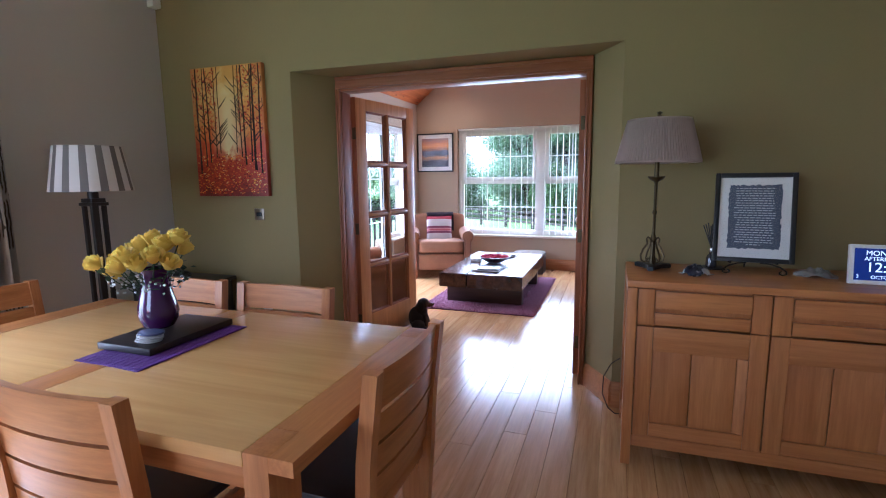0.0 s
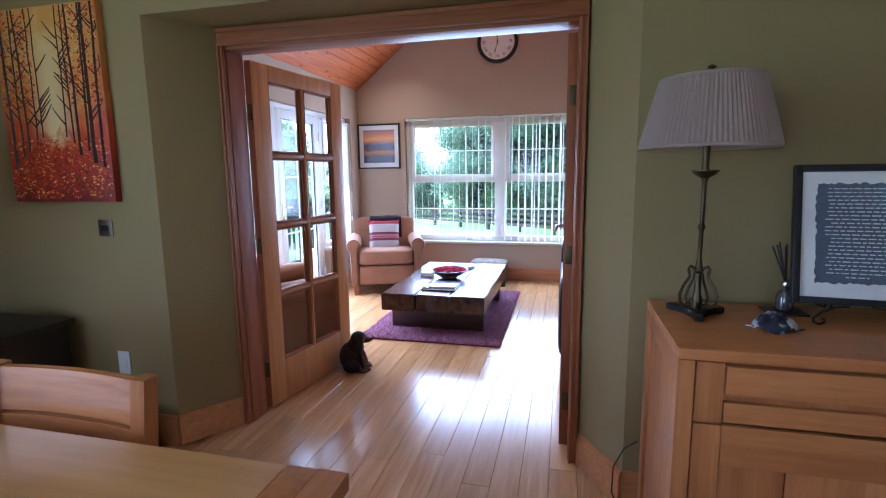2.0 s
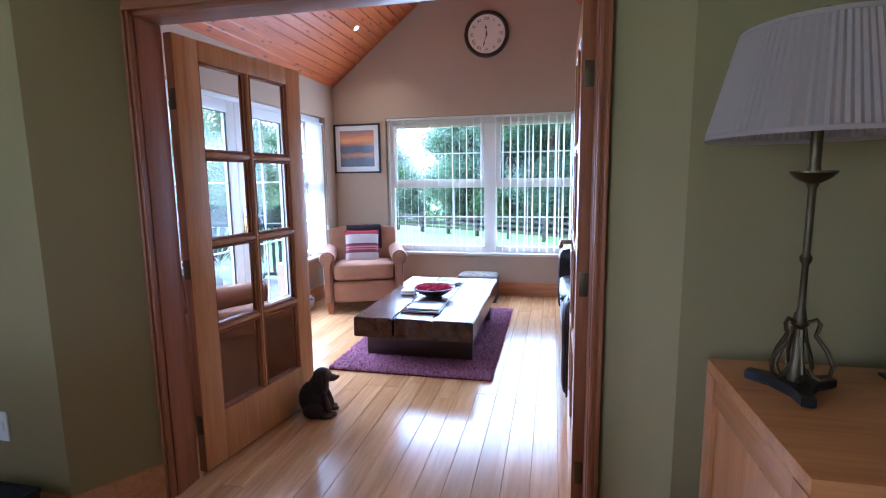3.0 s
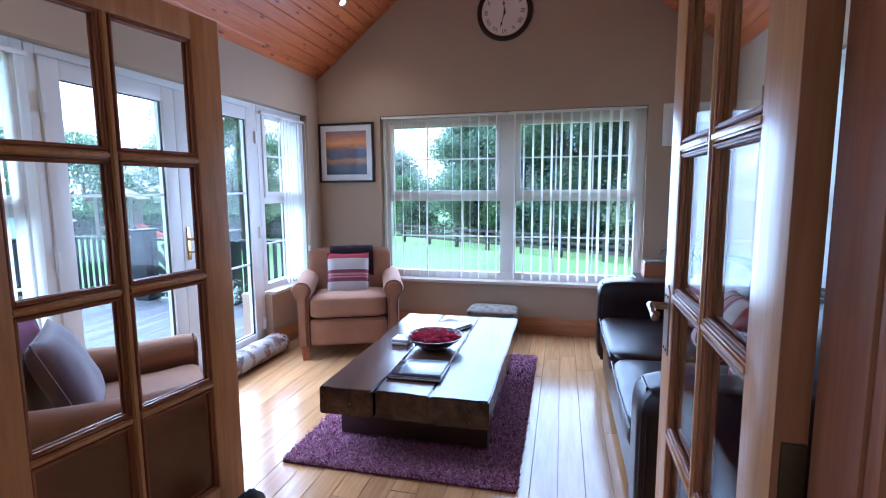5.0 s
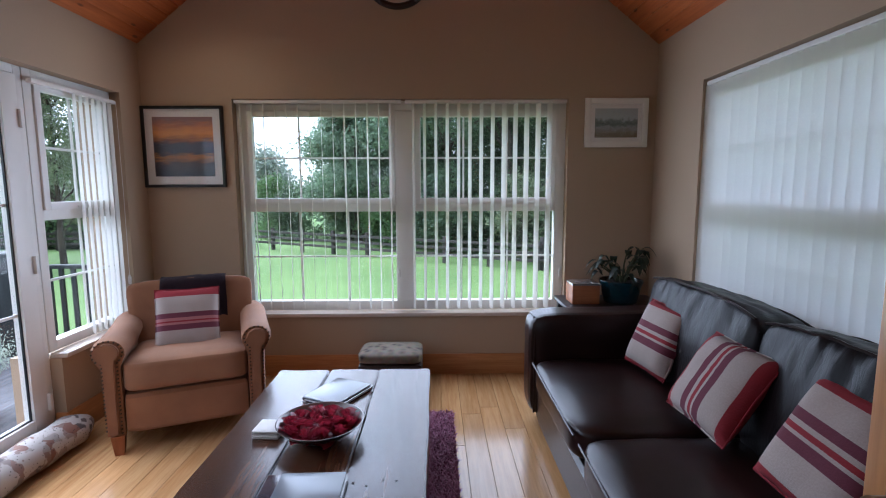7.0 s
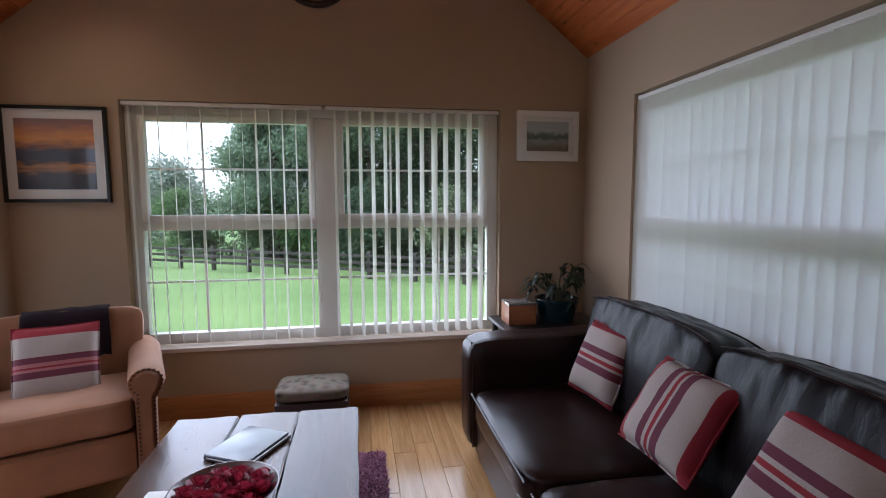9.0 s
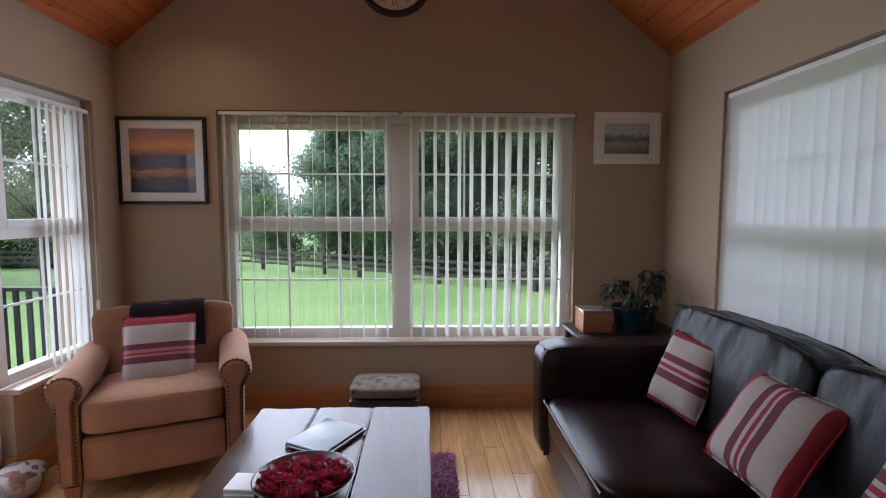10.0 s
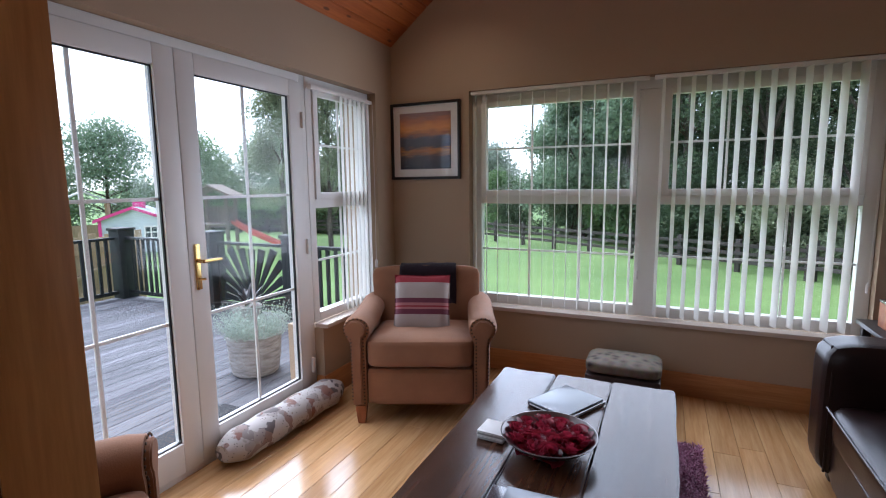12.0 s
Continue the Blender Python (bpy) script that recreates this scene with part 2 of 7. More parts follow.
GLASS = pane_glass("window_glass")
DOORGLASS = pane_glass("door_glass", (0.97, 0.98, 0.97))


# ---- building helpers ----
def box(bm, x0, x1, y0, y1, z0, z1, bevel=0.0, segments=2):
    r = bmesh.ops.create_cube(bm, size=1.0)
    vs = r["verts"]
    for v in vs:
        v.co = Vector((x0 + (x1 - x0) * (v.co.x + 0.5), y0 + (y1 - y0) * (v.co.y + 0.5), z0 + (z1 - z0) * (v.co.z + 0.5)))
    if bevel:
        es = list({e for v in vs for e in v.link_edges})
        bmesh.ops.bevel(bm, geom=es, offset=bevel, segments=segments, affect="EDGES", profile=0.6)
    return vs


def boxes(*rows, bevel=0.0):
    bm = bmesh.new()
    for r in rows:
        box(bm, *r, bevel=bevel)
    return bm


def prism(bm, outline, z0, z1):
    """An upright prism over an outline in x and y, drawn anticlockwise."""
    lo = [bm.verts.new((x, y, z0)) for x, y in outline]
    hi = [bm.verts.new((x, y, z1)) for x, y in outline]
    bm.faces.new(hi)
    bm.faces.new(lo[::-1])
    n = len(outline)
    for i in range(n):
        bm.faces.new((lo[i], lo[(i + 1) % n], hi[(i + 1) % n], hi[i]))


def side_prism(bm, outline, y0, y1):
    """A prism along y over an outline in x and z."""
    lo = [bm.verts.new((x, y0, z)) for x, z in outline]
    hi = [bm.verts.new((x, y1, z)) for x, z in outline]
    bm.faces.new(hi)
    bm.faces.new(lo[::-1])
    n = len(outline)
    for i in range(n):
        bm.faces.new((lo[i], lo[(i + 1) % n], hi[(i + 1) % n], hi[i]))
    bmesh.ops.recalc_face_normals(bm, faces=bm.faces[:])


def lathe(profile, n=32, bm=None, at=(0, 0, 0), cap=True):
    """A turned shape from rows of radius and height."""
    bm = bm or bmesh.new()
    rings = []
    for r, z in profile:
        rings.append([bm.verts.new((at[0] + max(r, 1e-4) * math.cos(2 * math.pi * i / n), at[1] + max(r, 1e-4) * math.sin(2 * math.pi * i / n), at[2] + z)) for i in range(n)])
    for a, b in zip(rings, rings[1:]):
        for i in range(n):
            bm.faces.new((a[i], a[(i + 1) % n], b[(i + 1) % n], b[i]))
    if cap:
        bm.faces.new(rings[0][::-1])
        bm.faces.new(rings[-1])
    return bm


def tube(points, radius, n=8, bm=None, flat=1.0):
    """A bent rod through points; radius may be a number or one for each point."""
    bm = bm or bmesh.new()
    pts = [Vector(p) for p in points]
    radii = radius if isinstance(radius, (list, tuple)) else [radius] * len(pts)
    rings = []
    side = None
    for i, p in enumerate(pts):
        ahead = (pts[min(i + 1, len(pts) - 1)] - pts[max(i - 1, 0)]).normalized()
        if side is None:
            side = ahead.orthogonal().normalized()
        side = (side - ahead * side.dot(ahead)).normalized()
        other = ahead.cross(side)
        rings.append([bm.verts.new(p + radii[i] * (math.cos(2 * math.pi * k / n) * side + flat * math.sin(2 * math.pi * k / n) * other)) for k in range(n)])
    for a, b in zip(rings, rings[1:]):
        for i in range(n):
            bm.faces.new((a[i], a[(i + 1) % n], b[(i + 1) % n], b[i]))
    bm.faces.new(rings[0][::-1])
    bm.faces.new(rings[-1])
    return bm


def pad(sx, sy, sz, n=10, square=5.0, crown=0.25, lumps=0.0, seed=0, pinch=0.0):
    """A stuffed pad, centred: rounded box with a crowned top; lumps give creases; pinch draws the corners in."""
    bm = bmesh.new()
    bmesh.ops.create_cube(bm, size=2.0)
    bmesh.ops.subdivide_edges(bm, edges=bm.edges[:], cuts=n, use_grid_fill=True)
    for v in bm.verts:
        x, y, z = v.co
        k = (abs(x) ** square + abs(y) ** square + abs(z) ** square) ** (1 / square)
        x, y, z = x / k, y / k, z / k
        z *= 1 - crown * max(abs(x), abs(y)) ** 3
        if pinch:
            q = 1 - pinch * (1 - abs(x)) * abs(y) ** 2
            w = 1 - pinch * (1 - abs(y)) * abs(x) ** 2
            x, y = x * w, y * q
        p = Vector((x * sx / 2, y * sy / 2, z * sz / 2))
        if lumps:
            p += Vector((x, y, z)).normalized() * lumps * noise.noise(p * 9 + Vector((seed * 7.1, seed, 0)))
        v.co = p
    return bm


def moved(bm, m):
    bm.transform(m)
    return bm


def finish(name, bm, material, smooth=30.0):
    me = bpy.data.meshes.new(name)
    bmesh.ops.recalc_face_normals(bm, faces=bm.faces[:]) if len(bm.faces) < 20000 else None
    if smooth:
        lim = radians(smooth)
        for f in bm.faces:
            f.smooth = True
        for e in bm.edges:
            if len(e.link_faces) != 2 or e.calc_face_angle(0) > lim:
                e.smooth = False
    bm.to_mesh(me)
    bm.free()
    me.materials.append(material)
    return me


def part(name, bm, material, parent, label="", smooth=30.0):
    ob = new(name, finish(name, bm, material, smooth))
    ob.parent = parent
    return tagged(ob, label)


def thing(name, label, category, group="", at=None, kind=""):
    ob = new(name)
    ob.empty_display_size = 0.1
    if at is not None:
        ob.matrix_world = at
    return tagged(ob, label, category, group, kind)


def solid(name, bm, material, label, category, group="", at=None, kind="", smooth=30.0):
    ob = new(name, finish(name, bm, material, smooth))
    if at is not None:
        ob.matrix_world = at
    return tagged(ob, label, category, group, kind)


def built(name, bm, material, label, category, smooth=30.0):
    return solid(name, bm, material, label, category, kind="structure", smooth=smooth)


# ---- the large structure ----
WEST, EAST, NORTH, MID = -2.20, 1.66, 8.43, 4.42      # living room faces
DWEST, DEAST, DSOUTH, DNORTH = -2.54, 3.4, -1.6, 4.0   # dining room faces
EAVES, RIDGE_X, PITCH = 2.525, -0.27, 0.795
RIDGE = EAVES + PITCH * (EAST - RIDGE_X)

bm = bmesh.new()
prism(bm, [(DWEST, DNORTH), (-1.365, DNORTH), (-1.172, 4.29), (-1.172, 4.36), (DWEST, 4.36)], 0, 2.145)
prism(bm, [(0.835, DNORTH), (DEAST, DNORTH), (DEAST, 4.36), (0.66, 4.36), (0.66, 4.29)], 0, 2.145)
box(bm, DWEST, DEAST, DNORTH, 4.36, 2.145, 3.0)
built("wall_dining_north", bm, GREEN, "olive green painted wall with a splayed doorway recess", "wall", smooth=0)

bm = boxes((-2.5, -1.172, 4.36, MID, 0, 2.145), (0.66, 2.0, 4.36, MID, 0, 2.145))
side_prism(bm, [(-2.5, 2.145), (2.0, 2.145), (2.0, 2.3), (RIDGE_X, 4.3), (-2.5, 2.3)], 4.36, MID)
built("wall_living_south", bm, GREIGE, "warm grey gable wall around the glazed doors", "wall", smooth=0)

# far gable wall with the wide window
WX0, WX1, WZ0, WZ1 = -1.53, 0.995, 0.47, 2.135
bm = boxes((WEST - 0.3, WX0, NORTH, NORTH + 0.3, -0.6, 2.135), (WX1, EAST + 0.3, NORTH, NORTH + 0.3, -0.6, 2.135),
           (WX0, WX1, NORTH, NORTH + 0.3, -0.6, WZ0))
side_prism(bm, [(WEST - 0.3, 2.135), (EAST + 0.3, 2.135), (EAST + 0.3, 2.3), (RIDGE_X, 4.3), (WEST - 0.3, 2.3)], NORTH, NORTH + 0.3)
built("wall_living_north", bm, GREIGE, "warm grey gable wall with a wide window", "wall", smooth=0)

# west wall: low piers, small windows and the garden doors between them
DY0, DY1 = 5.58, 7.44
SWY0, SWY1 = 4.72, 8.18
bm = boxes((WEST - 0.3, WEST, 4.36, SWY0, -0.6, EAVES + 0.02), (WEST - 0.3, WEST, SWY1, NORTH, -0.6, EAVES + 0.02),
           (WEST - 0.3, WEST, SWY0, SWY1, 2.135, EAVES + 0.02), (WEST - 0.3, WEST, SWY0, DY0, -0.6, 0.49),
           (WEST - 0.3, WEST, DY1, SWY1, -0.6, 0.49), (WEST - 0.3, WEST, DY0, DY1, -0.6, -0.03))
built("wall_living_west", bm, GREIGE, "warm grey wall opened by glazed garden doors", "wall", smooth=0)

EWY0, EWY1, EWZ0 = 5.85, 7.78, 0.80
bm = boxes((EAST, EAST + 0.3, 4.36, EWY0, -0.6, EAVES + 0.02), (EAST, EAST + 0.3, EWY1, NORTH, -0.6, EAVES + 0.02),
           (EAST, EAST + 0.3, EWY0, EWY1, 2.135, EAVES + 0.02), (EAST, EAST + 0.3, EWY0, EWY1, -0.6, EWZ0))
built("wall_living_east", bm, GREIGE, "warm grey wall with a blinded window", "wall", smooth=0)

# dining room shell, west window out of sight, south opening added to let light in
bm = boxes((DWEST - 0.3, DWEST, 2.45, 4.36, 0, 3.0), (DWEST - 0.3, DWEST, DSOUTH, 0.6, 0, 3.0),
           (DWEST - 0.3, DWEST, 0.6, 2.45, 2.1, 3.0), (DWEST - 0.3, DWEST, 0.6, 2.45, 0, 0.3))
built("wall_dining_west", bm, PALE, "pale grey painted wall beside a curtained window", "wall", smooth=0)
bm = boxes((DWEST, -2.3, DSOUTH - 0.3, DSOUTH, 0, 3.0), (-0.5, DEAST, DSOUTH - 0.3, DSOUTH, 0, 3.0),
           (-2.3, -0.5, DSOUTH - 0.3, DSOUTH, 2.1, 3.0), (-2.3, -0.5, DSOUTH - 0.3, DSOUTH, 0, 0.8))
built("wall_dining_south", bm, PALE, "pale grey painted wall with an added window opening", "wall", smooth=0)
built("wall_dining_east", boxes((DEAST, DEAST + 0.3, DSOUTH - 0.3, 4.36, 0, 3.0)), PALE, "pale grey painted wall", "wall", smooth=0)
built("ceiling_dining", boxes((DWEST - 0.3, DEAST + 0.3, DSOUTH - 0.3, 4.36, 3.0, 3.15)), CEIL, "plain white ceiling", "ceiling", smooth=0)

# boarded ceiling of the living room: two slopes of grooved boards in one mesh
bm = bmesh.new()
for sgn, x_eave in ((-1, WEST), (1, EAST)):
    run = abs(x_eave - RIDGE_X)
    length = math.hypot(run, run * PITCH)
    boards = int(length / 0.105)
    for i in range(boards + 1):
        a0, a1 = i * 0.105, min((i + 1) * 0.105 - 0.004, length)
        if a1 <= a0:
            continue
        pts = []
        for a, up in ((a0, 0.006), (a0 + 0.006, 0), (a1 - 0.006, 0), (a1, 0.006), (a1, 0.03), (a0, 0.03)):
            k = a / length
            pts.append((x_eave - sgn * run * k, EAVES + run * PITCH * k + up))
        lo = [bm.verts.new((x, MID - 0.02, z)) for x, z in pts]
        hi = [bm.verts.new((x, NORTH + 0.02, z)) for x, z in pts]
        for k in range(6):
            bm.faces.new((lo[k], lo[(k + 1) % 6], hi[(k + 1) % 6], hi[k]))
    # roof skin above the boards
    sx = x_eave + sgn * 0.5
    z0 = EAVES - 0.5 * PITCH + 0.05
    q = [bm.verts.new(c) for c in ((sx, 4.0, z0), (sx, NORTH + 0.6, z0), (RIDGE_X, NORTH + 0.6, RIDGE + 0.05), (RIDGE_X, 4.0, RIDGE + 0.05))]
    bm.faces.new(q)
built("ceiling_living", bm, PINE, "vaulted ceiling of orange knotty pine boards", "ceiling", smooth=0)

bm = boxes((DWEST - 0.3, DEAST + 0.3, DSOUTH - 0.3, 4.36, -0.2, -0.022), (WEST - 0.3, EAST + 0.3, 4.36, NORTH + 0.3, -0.2, -0.022))
floor_ob = built("floor", bm, FLOOR, "glossy honey-coloured oak plank floor", "floor", smooth=0)


def skirting(name, p, q, out, material):
    """A moulded skirting board from p to q on the floor; out is the way into the room."""
    a, b, o = Vector((*p, 0)), Vector((*q, 0)), Vector((*out, 0)).normalized()
    bm = bmesh.new()
    shape = [(0, 0), (0.018, 0), (0.018, 0.12), (0.014, 0.13), (0.014, 0.138), (0.008, 0.15), (0.006, 0.158), (0, 0.16)]
    lo = [bm.verts.new(a + o * d + Vector((0, 0, z))) for d, z in shape]
    hi = [bm.verts.new(b + o * d + Vector((0, 0, z))) for d, z in shape]
    bm.faces.new(lo), bm.faces.new(hi[::-1])
    for i in range(len(shape)):
        bm.faces.new((lo[i], lo[(i + 1) % len(shape)], hi[(i + 1) % len(shape)], hi[i]))
    return built(name, bm, material, "honey-varnished moulded wooden skirting board", "skirting board")


skirting("baseboard_1", (DWEST, DNORTH), (-1.365, DNORTH), (0, -1), SKIRTX)
skirting("baseboard_2", (-1.365, DNORTH), (-1.182, 4.275), (0.29, -0.195), SKIRTX)
skirting("baseboard_3", (0.668, 4.275), (0.835, DNORTH), (-0.29, -0.185), SKIRTX)
skirting("baseboard_4", (0.835, DNORTH), (DEAST, DNORTH), (0, -1), SKIRTX)
skirting("baseboard_5", (WEST, NORTH), (EAST, NORTH), (0, -1), SKIRTX)
skirting("baseboard_6", (WEST, DY1), (WEST, NORTH), (1, 0), SKIRT)
skirting("baseboard_7", (EAST, MID), (EAST, NORTH), (-1, 0), SKIRT)
skirting("baseboard_8", (WEST - 0.06, DY1), (WEST, DY1), (0, -1), SKIRTX)
skirting("baseboard_9", (WEST, MID), (WEST, DY0), (1, 0), SKIRT)
skirting("baseboard_10", (DWEST, DSOUTH), (DWEST, DNORTH), (1, 0), SKIRT)

# door lining and architrave between the rooms
IX0, IX1, IZ = -1.132, 0.616, 2.04
lining = thing("door_1", "reddish varnished wooden door frame in a deep recess", "door frame", kind="structure")
part("jamb", boxes((-1.171, IX0, 4.29, 4.425, 0, IZ), bevel=0.003), FRAMEWOOD, lining)
part("jamb", boxes((IX1, 0.659, 4.29, 4.402, 0, IZ), bevel=0.003), FRAMEWOOD, lining)
part("head", boxes((-1.171, 0.659, 4.29, 4.425, IZ + 0.001, 2.142), bevel=0.003), FRAMEX, lining)
for x0, x1 in ((-1.170, IX0 - 0.004), (IX1 + 0.004, 0.658)):
    bm = boxes((x0, x1, 4.268, 4.289, 0, 2.055), bevel=0.005)
    box(bm, x0, x0 + 0.014, 4.260, 4.272, 0, 2.055, bevel=0.004)
    box(bm, x1 - 0.012, x1, 4.262, 4.272, 0, 2.055, bevel=0.004)
    part("architrave", bm, FRAMEWOOD, lining)
bm = boxes((-1.170, 0.658, 4.268, 4.289, 2.056, 2.14), bevel=0.006)
box(bm, -1.170, 0.658, 4.260, 4.272, 2.118, 2.14, bevel=0.004)
box(bm, -1.170, 0.658, 4.262, 4.272, 2.056, 2.072, bevel=0.004)
part("architrave", bm, FRAMEX, lining)


def glazed_door(label, at, handle_side):
    """A glazed leaf, hinge at the origin, its width along +x, thickness along y."""
    wide, high, thick = 0.85, 2.025, 0.044
    door = thing("glazed_door", label, "door", "pair of glazed doors", at=at)
    gx0, gx1, gz0, gz1 = 0.13, 0.73, 0.268, 1.933
    z0 = 0.012
    part("stile", boxes((0, gx0, -thick / 2, thick / 2, z0, high), bevel=0.003), DOOROAK, door)
    part("stile", boxes((gx1, wide, -thick / 2, thick / 2, z0, high), bevel=0.003), DOOROAK, door)
    part("bottom_rail", boxes((gx0, gx1, -thick / 2, thick / 2, z0, gz0), bevel=0.003), DOOROAK, door)
    part("top_rail", boxes((gx0, gx1, -thick / 2, thick / 2, gz1, high), bevel=0.003), DOOROAK, door)
    mid = (gx0 + gx1) / 2
    bm = bmesh.new()
    for y, w in ((0, 0.015), (-0.012, 0.011), (0.012, 0.011), (-0.018, 0.006), (0.018, 0.006)):
        box(bm, mid - w, mid + w, y - 0.006, y + 0.006, gz0, gz1, bevel=0.002)
    part("glazing_bar", bm, DOOROAK, door)
    step = (gz1 - gz0) / 4
    for k in range(1, 4):
        z = gz0 + k * step
        bm = bmesh.new()
        for y, w in ((0, 0.015), (-0.012, 0.011), (0.012, 0.011), (-0.018, 0.006), (0.018, 0.006)):
            box(bm, gx0, mid - 0.0155, y - 0.006, y + 0.006, z - w, z + w, bevel=0.002)
            box(bm, mid + 0.0155, gx1, y - 0.006, y + 0.006, z - w, z + w, bevel=0.002)
        part("glazing_bar", bm, DOOROAK, door)
    for i in range(2):
        for k in range(4):
            xa, xb = (gx0, mid - 0.015) if i == 0 else (mid + 0.015, gx1)
            za, zb = gz0 + k * step + (0.015 if k else 0), gz0 + (k + 1) * step - (0.015 if k < 3 else 0)
            pane = part("pane", boxes((xa, xb, -0.003, 0.003, za, zb)), DOORGLASS, door, smooth=0)
            pane.visible_shadow = False
            bm = bmesh.new()
            for s in (-1, 1):
                y0, y1 = (0.004, 0.016) if s > 0 else (-0.016, -0.004)
                for w, ya, yb in ((0.012, y0, y1), (0.007, *((y1, y1 + 0.004) if s > 0 else (y0 - 0.004, y0)))):
                    box(bm, xa, xa + w, ya, yb, za, zb, bevel=0.002, segments=1)
                    box(bm, xb - w, xb, ya, yb, za, zb, bevel=0.002, segments=1)
                    box(bm, xa + w, xb - w, ya, yb, za, za + w, bevel=0.002, segments=1)
                    box(bm, xa + w, xb - w, ya, yb, zb - w, zb, bevel=0.002, segments=1)
            part("bead", bm, FRAMEWOOD, door)
    # darker strip added along the hinge edge, its colour standing for shade
    part("lipping", boxes((-0.003, -0.0004, -thick / 2, thick / 2, z0, high), bevel=0.001), FRAMEWOOD, door, "darker reddish strip for the shaded hinge edge")
    for z in (0.25, 1.0, 1.75):
        part("hinge", boxes((-0.008, 0.001, -0.02, 0.012, z - 0.045, z + 0.045), bevel=0.002), BRASS, door, "aged brass hinge")
    if handle_side:
        for s in (-1, 1):
            y = s * (thick / 2 + 0.004)
            bm = bmesh.new()
            outline = [(0.035 + u, w) for u, w in [(0.722, 0.915), (0.778, 0.915), (0.781, 0.93), (0.778, 0.945), (0.778, 1.085), (0.781, 1.10), (0.768, 1.112), (0.75, 1.125), (0.732, 1.112), (0.719, 1.10), (0.722, 1.085), (0.722, 0.945), (0.719, 0.93)]]
            side_prism(bm, outline, min(y, y - s * 0.006), max(y, y - s * 0.006))
            bmesh.ops.bevel(bm, geom=bm.edges[:], offset=0.0015, segments=1, affect="EDGES")
            plate = part("handle_plate", bm, STEEL, door, "satin bronze lever plate")
            bm = tube([(0.785, y, 1.06), (0.785, y + s * 0.045, 1.06)], 0.011, 12)
            tube([(0.787, y + s * 0.045, 1.06), (0.745, y + s * 0.05, 1.064), (0.705, y + s * 0.05, 1.056), (0.675, y + s * 0.05, 1.05), (0.663, y + s * 0.048, 1.066)], [0.012, 0.010, 0.0095, 0.011, 0.009], 12, bm)
            part("lever", bm, STEEL, plate)
            bm = bmesh.new()
            for px, pz in ((0.77, 0.93), (0.80, 0.93), (0.77, 1.09), (0.80, 1.09)):
                box(bm, px - 0.004, px + 0.004, y + min(0, s * 0.003), y + max(0, s * 0.003), pz - 0.004, pz + 0.004, bevel=0.001)
            part("screw", bm, BRASS, plate)
    return door


glazed_door("open varnished oak door with eight glass panes", pose(-1.133, MID + 0.04, 0, 0, 0, 80.8), False)
glazed_door("open varnished oak glazed door with bronze lever", pose(0.595, 4.415, 0, 0, 0, 89.3), True)


# ---- windows ----
def frame_bars(bm, u0, u1, w0, w1, width, d0, d1, bevel=0.004):
    """Four bars of a rectangle in x and z, between depths d0 and d1 along y."""
    box(bm, u0, u0 + width, d0, d1, w0, w1, bevel=bevel)
    box(bm, u1 - width, u1, d0, d1, w0, w1, bevel=bevel)
    box(bm, u0 + width, u1 - width, d0, d1, w0, w0 + width, bevel=bevel)
    box(bm, u0 + width, u1 - width, d0, d1, w1 - width, w1, bevel=bevel)


def casement(parent, x0, x1, z0, z1, split, cols, sash=True):
    """One bay: lower fixed light and upper opening sash with thin bars inside the glass."""
    for k, (za, zb) in enumerate(((z0, split - 0.03), (split + 0.03, z1))):
        inset = 0.035 if (k == 1 and sash) else 0.0
        if inset:
            bm = bmesh.new()
            frame_bars(bm, x0, x1, za, zb, 0.045, -0.012, 0.03)
            s = part("sash", bm, UPVC, parent)
            xm = (x0 + x1) / 2
            bm = boxes((xm - 0.05, xm + 0.05, -0.024, -0.012, za + 0.008, za + 0.022), bevel=0.003)
            box(bm, xm - 0.01, xm + 0.01, -0.036, -0.02, za + 0.004, za + 0.026, bevel=0.003)
            part("window_handle", bm, UPVC, s)
        e = 0.04 if inset else 0.0
        pane = part("pane", boxes((x0 + e, x1 - e, 0.010, 0.016, za + e, zb - e)), GLASS, parent, smooth=0)
        pane.visible_shadow = False
        bm = bmesh.new()
        for c in range(1, cols):
            xm = x0 + e + (x1 - x0 - 2 * e) * c / cols
            box(bm, xm - 0.007, xm + 0.007, 0.018, 0.028, za + e, zb - e)
        zm = (za + zb) / 2
        for c in range(cols):
            xa = x0 + e + (x1 - x0 - 2 * e) * c / cols + (0.0075 if c else 0)
            xb = x0 + e + (x1 - x0 - 2 * e) * (c + 1) / cols - (0.0075 if c < cols - 1 else 0)
            box(bm, xa, xb, 0.018, 0.028, zm - 0.007, zm + 0.007)
        part("georgian_bar", bm, UPVC, parent, "thin white bars inside the glass", smooth=0)


# wide north window
YW = NORTH + 0.07
win = thing("window_1", "wide white double window with thin glazing bars", "window", at=pose(0, YW, 0), kind="structure")
bm = bmesh.new()
frame_bars(bm, WX0 + 0.002, WX1 - 0.002, WZ0 + 0.035, WZ1 - 0.002, 0.075, 0, 0.07)
box(bm, -0.325, -0.175, -0.004, 0.07, WZ0 + 0.11, WZ1 - 0.08, bevel=0.004)
for xa, xb in ((WX0 + 0.077, -0.326), (-0.174, WX1 - 0.077)):
    box(bm, xa, xb, 0.002, 0.07, 1.29, 1.35, bevel=0.004)
part("window_frame", bm, UPVC, win)
casement(win, WX0 + 0.078, -0.327, WZ0 + 0.112, WZ1 - 0.078, 1.32, 3)
casement(win, -0.173, WX1 - 0.078, WZ0 + 0.112, WZ1 - 0.078, 1.32, 3)
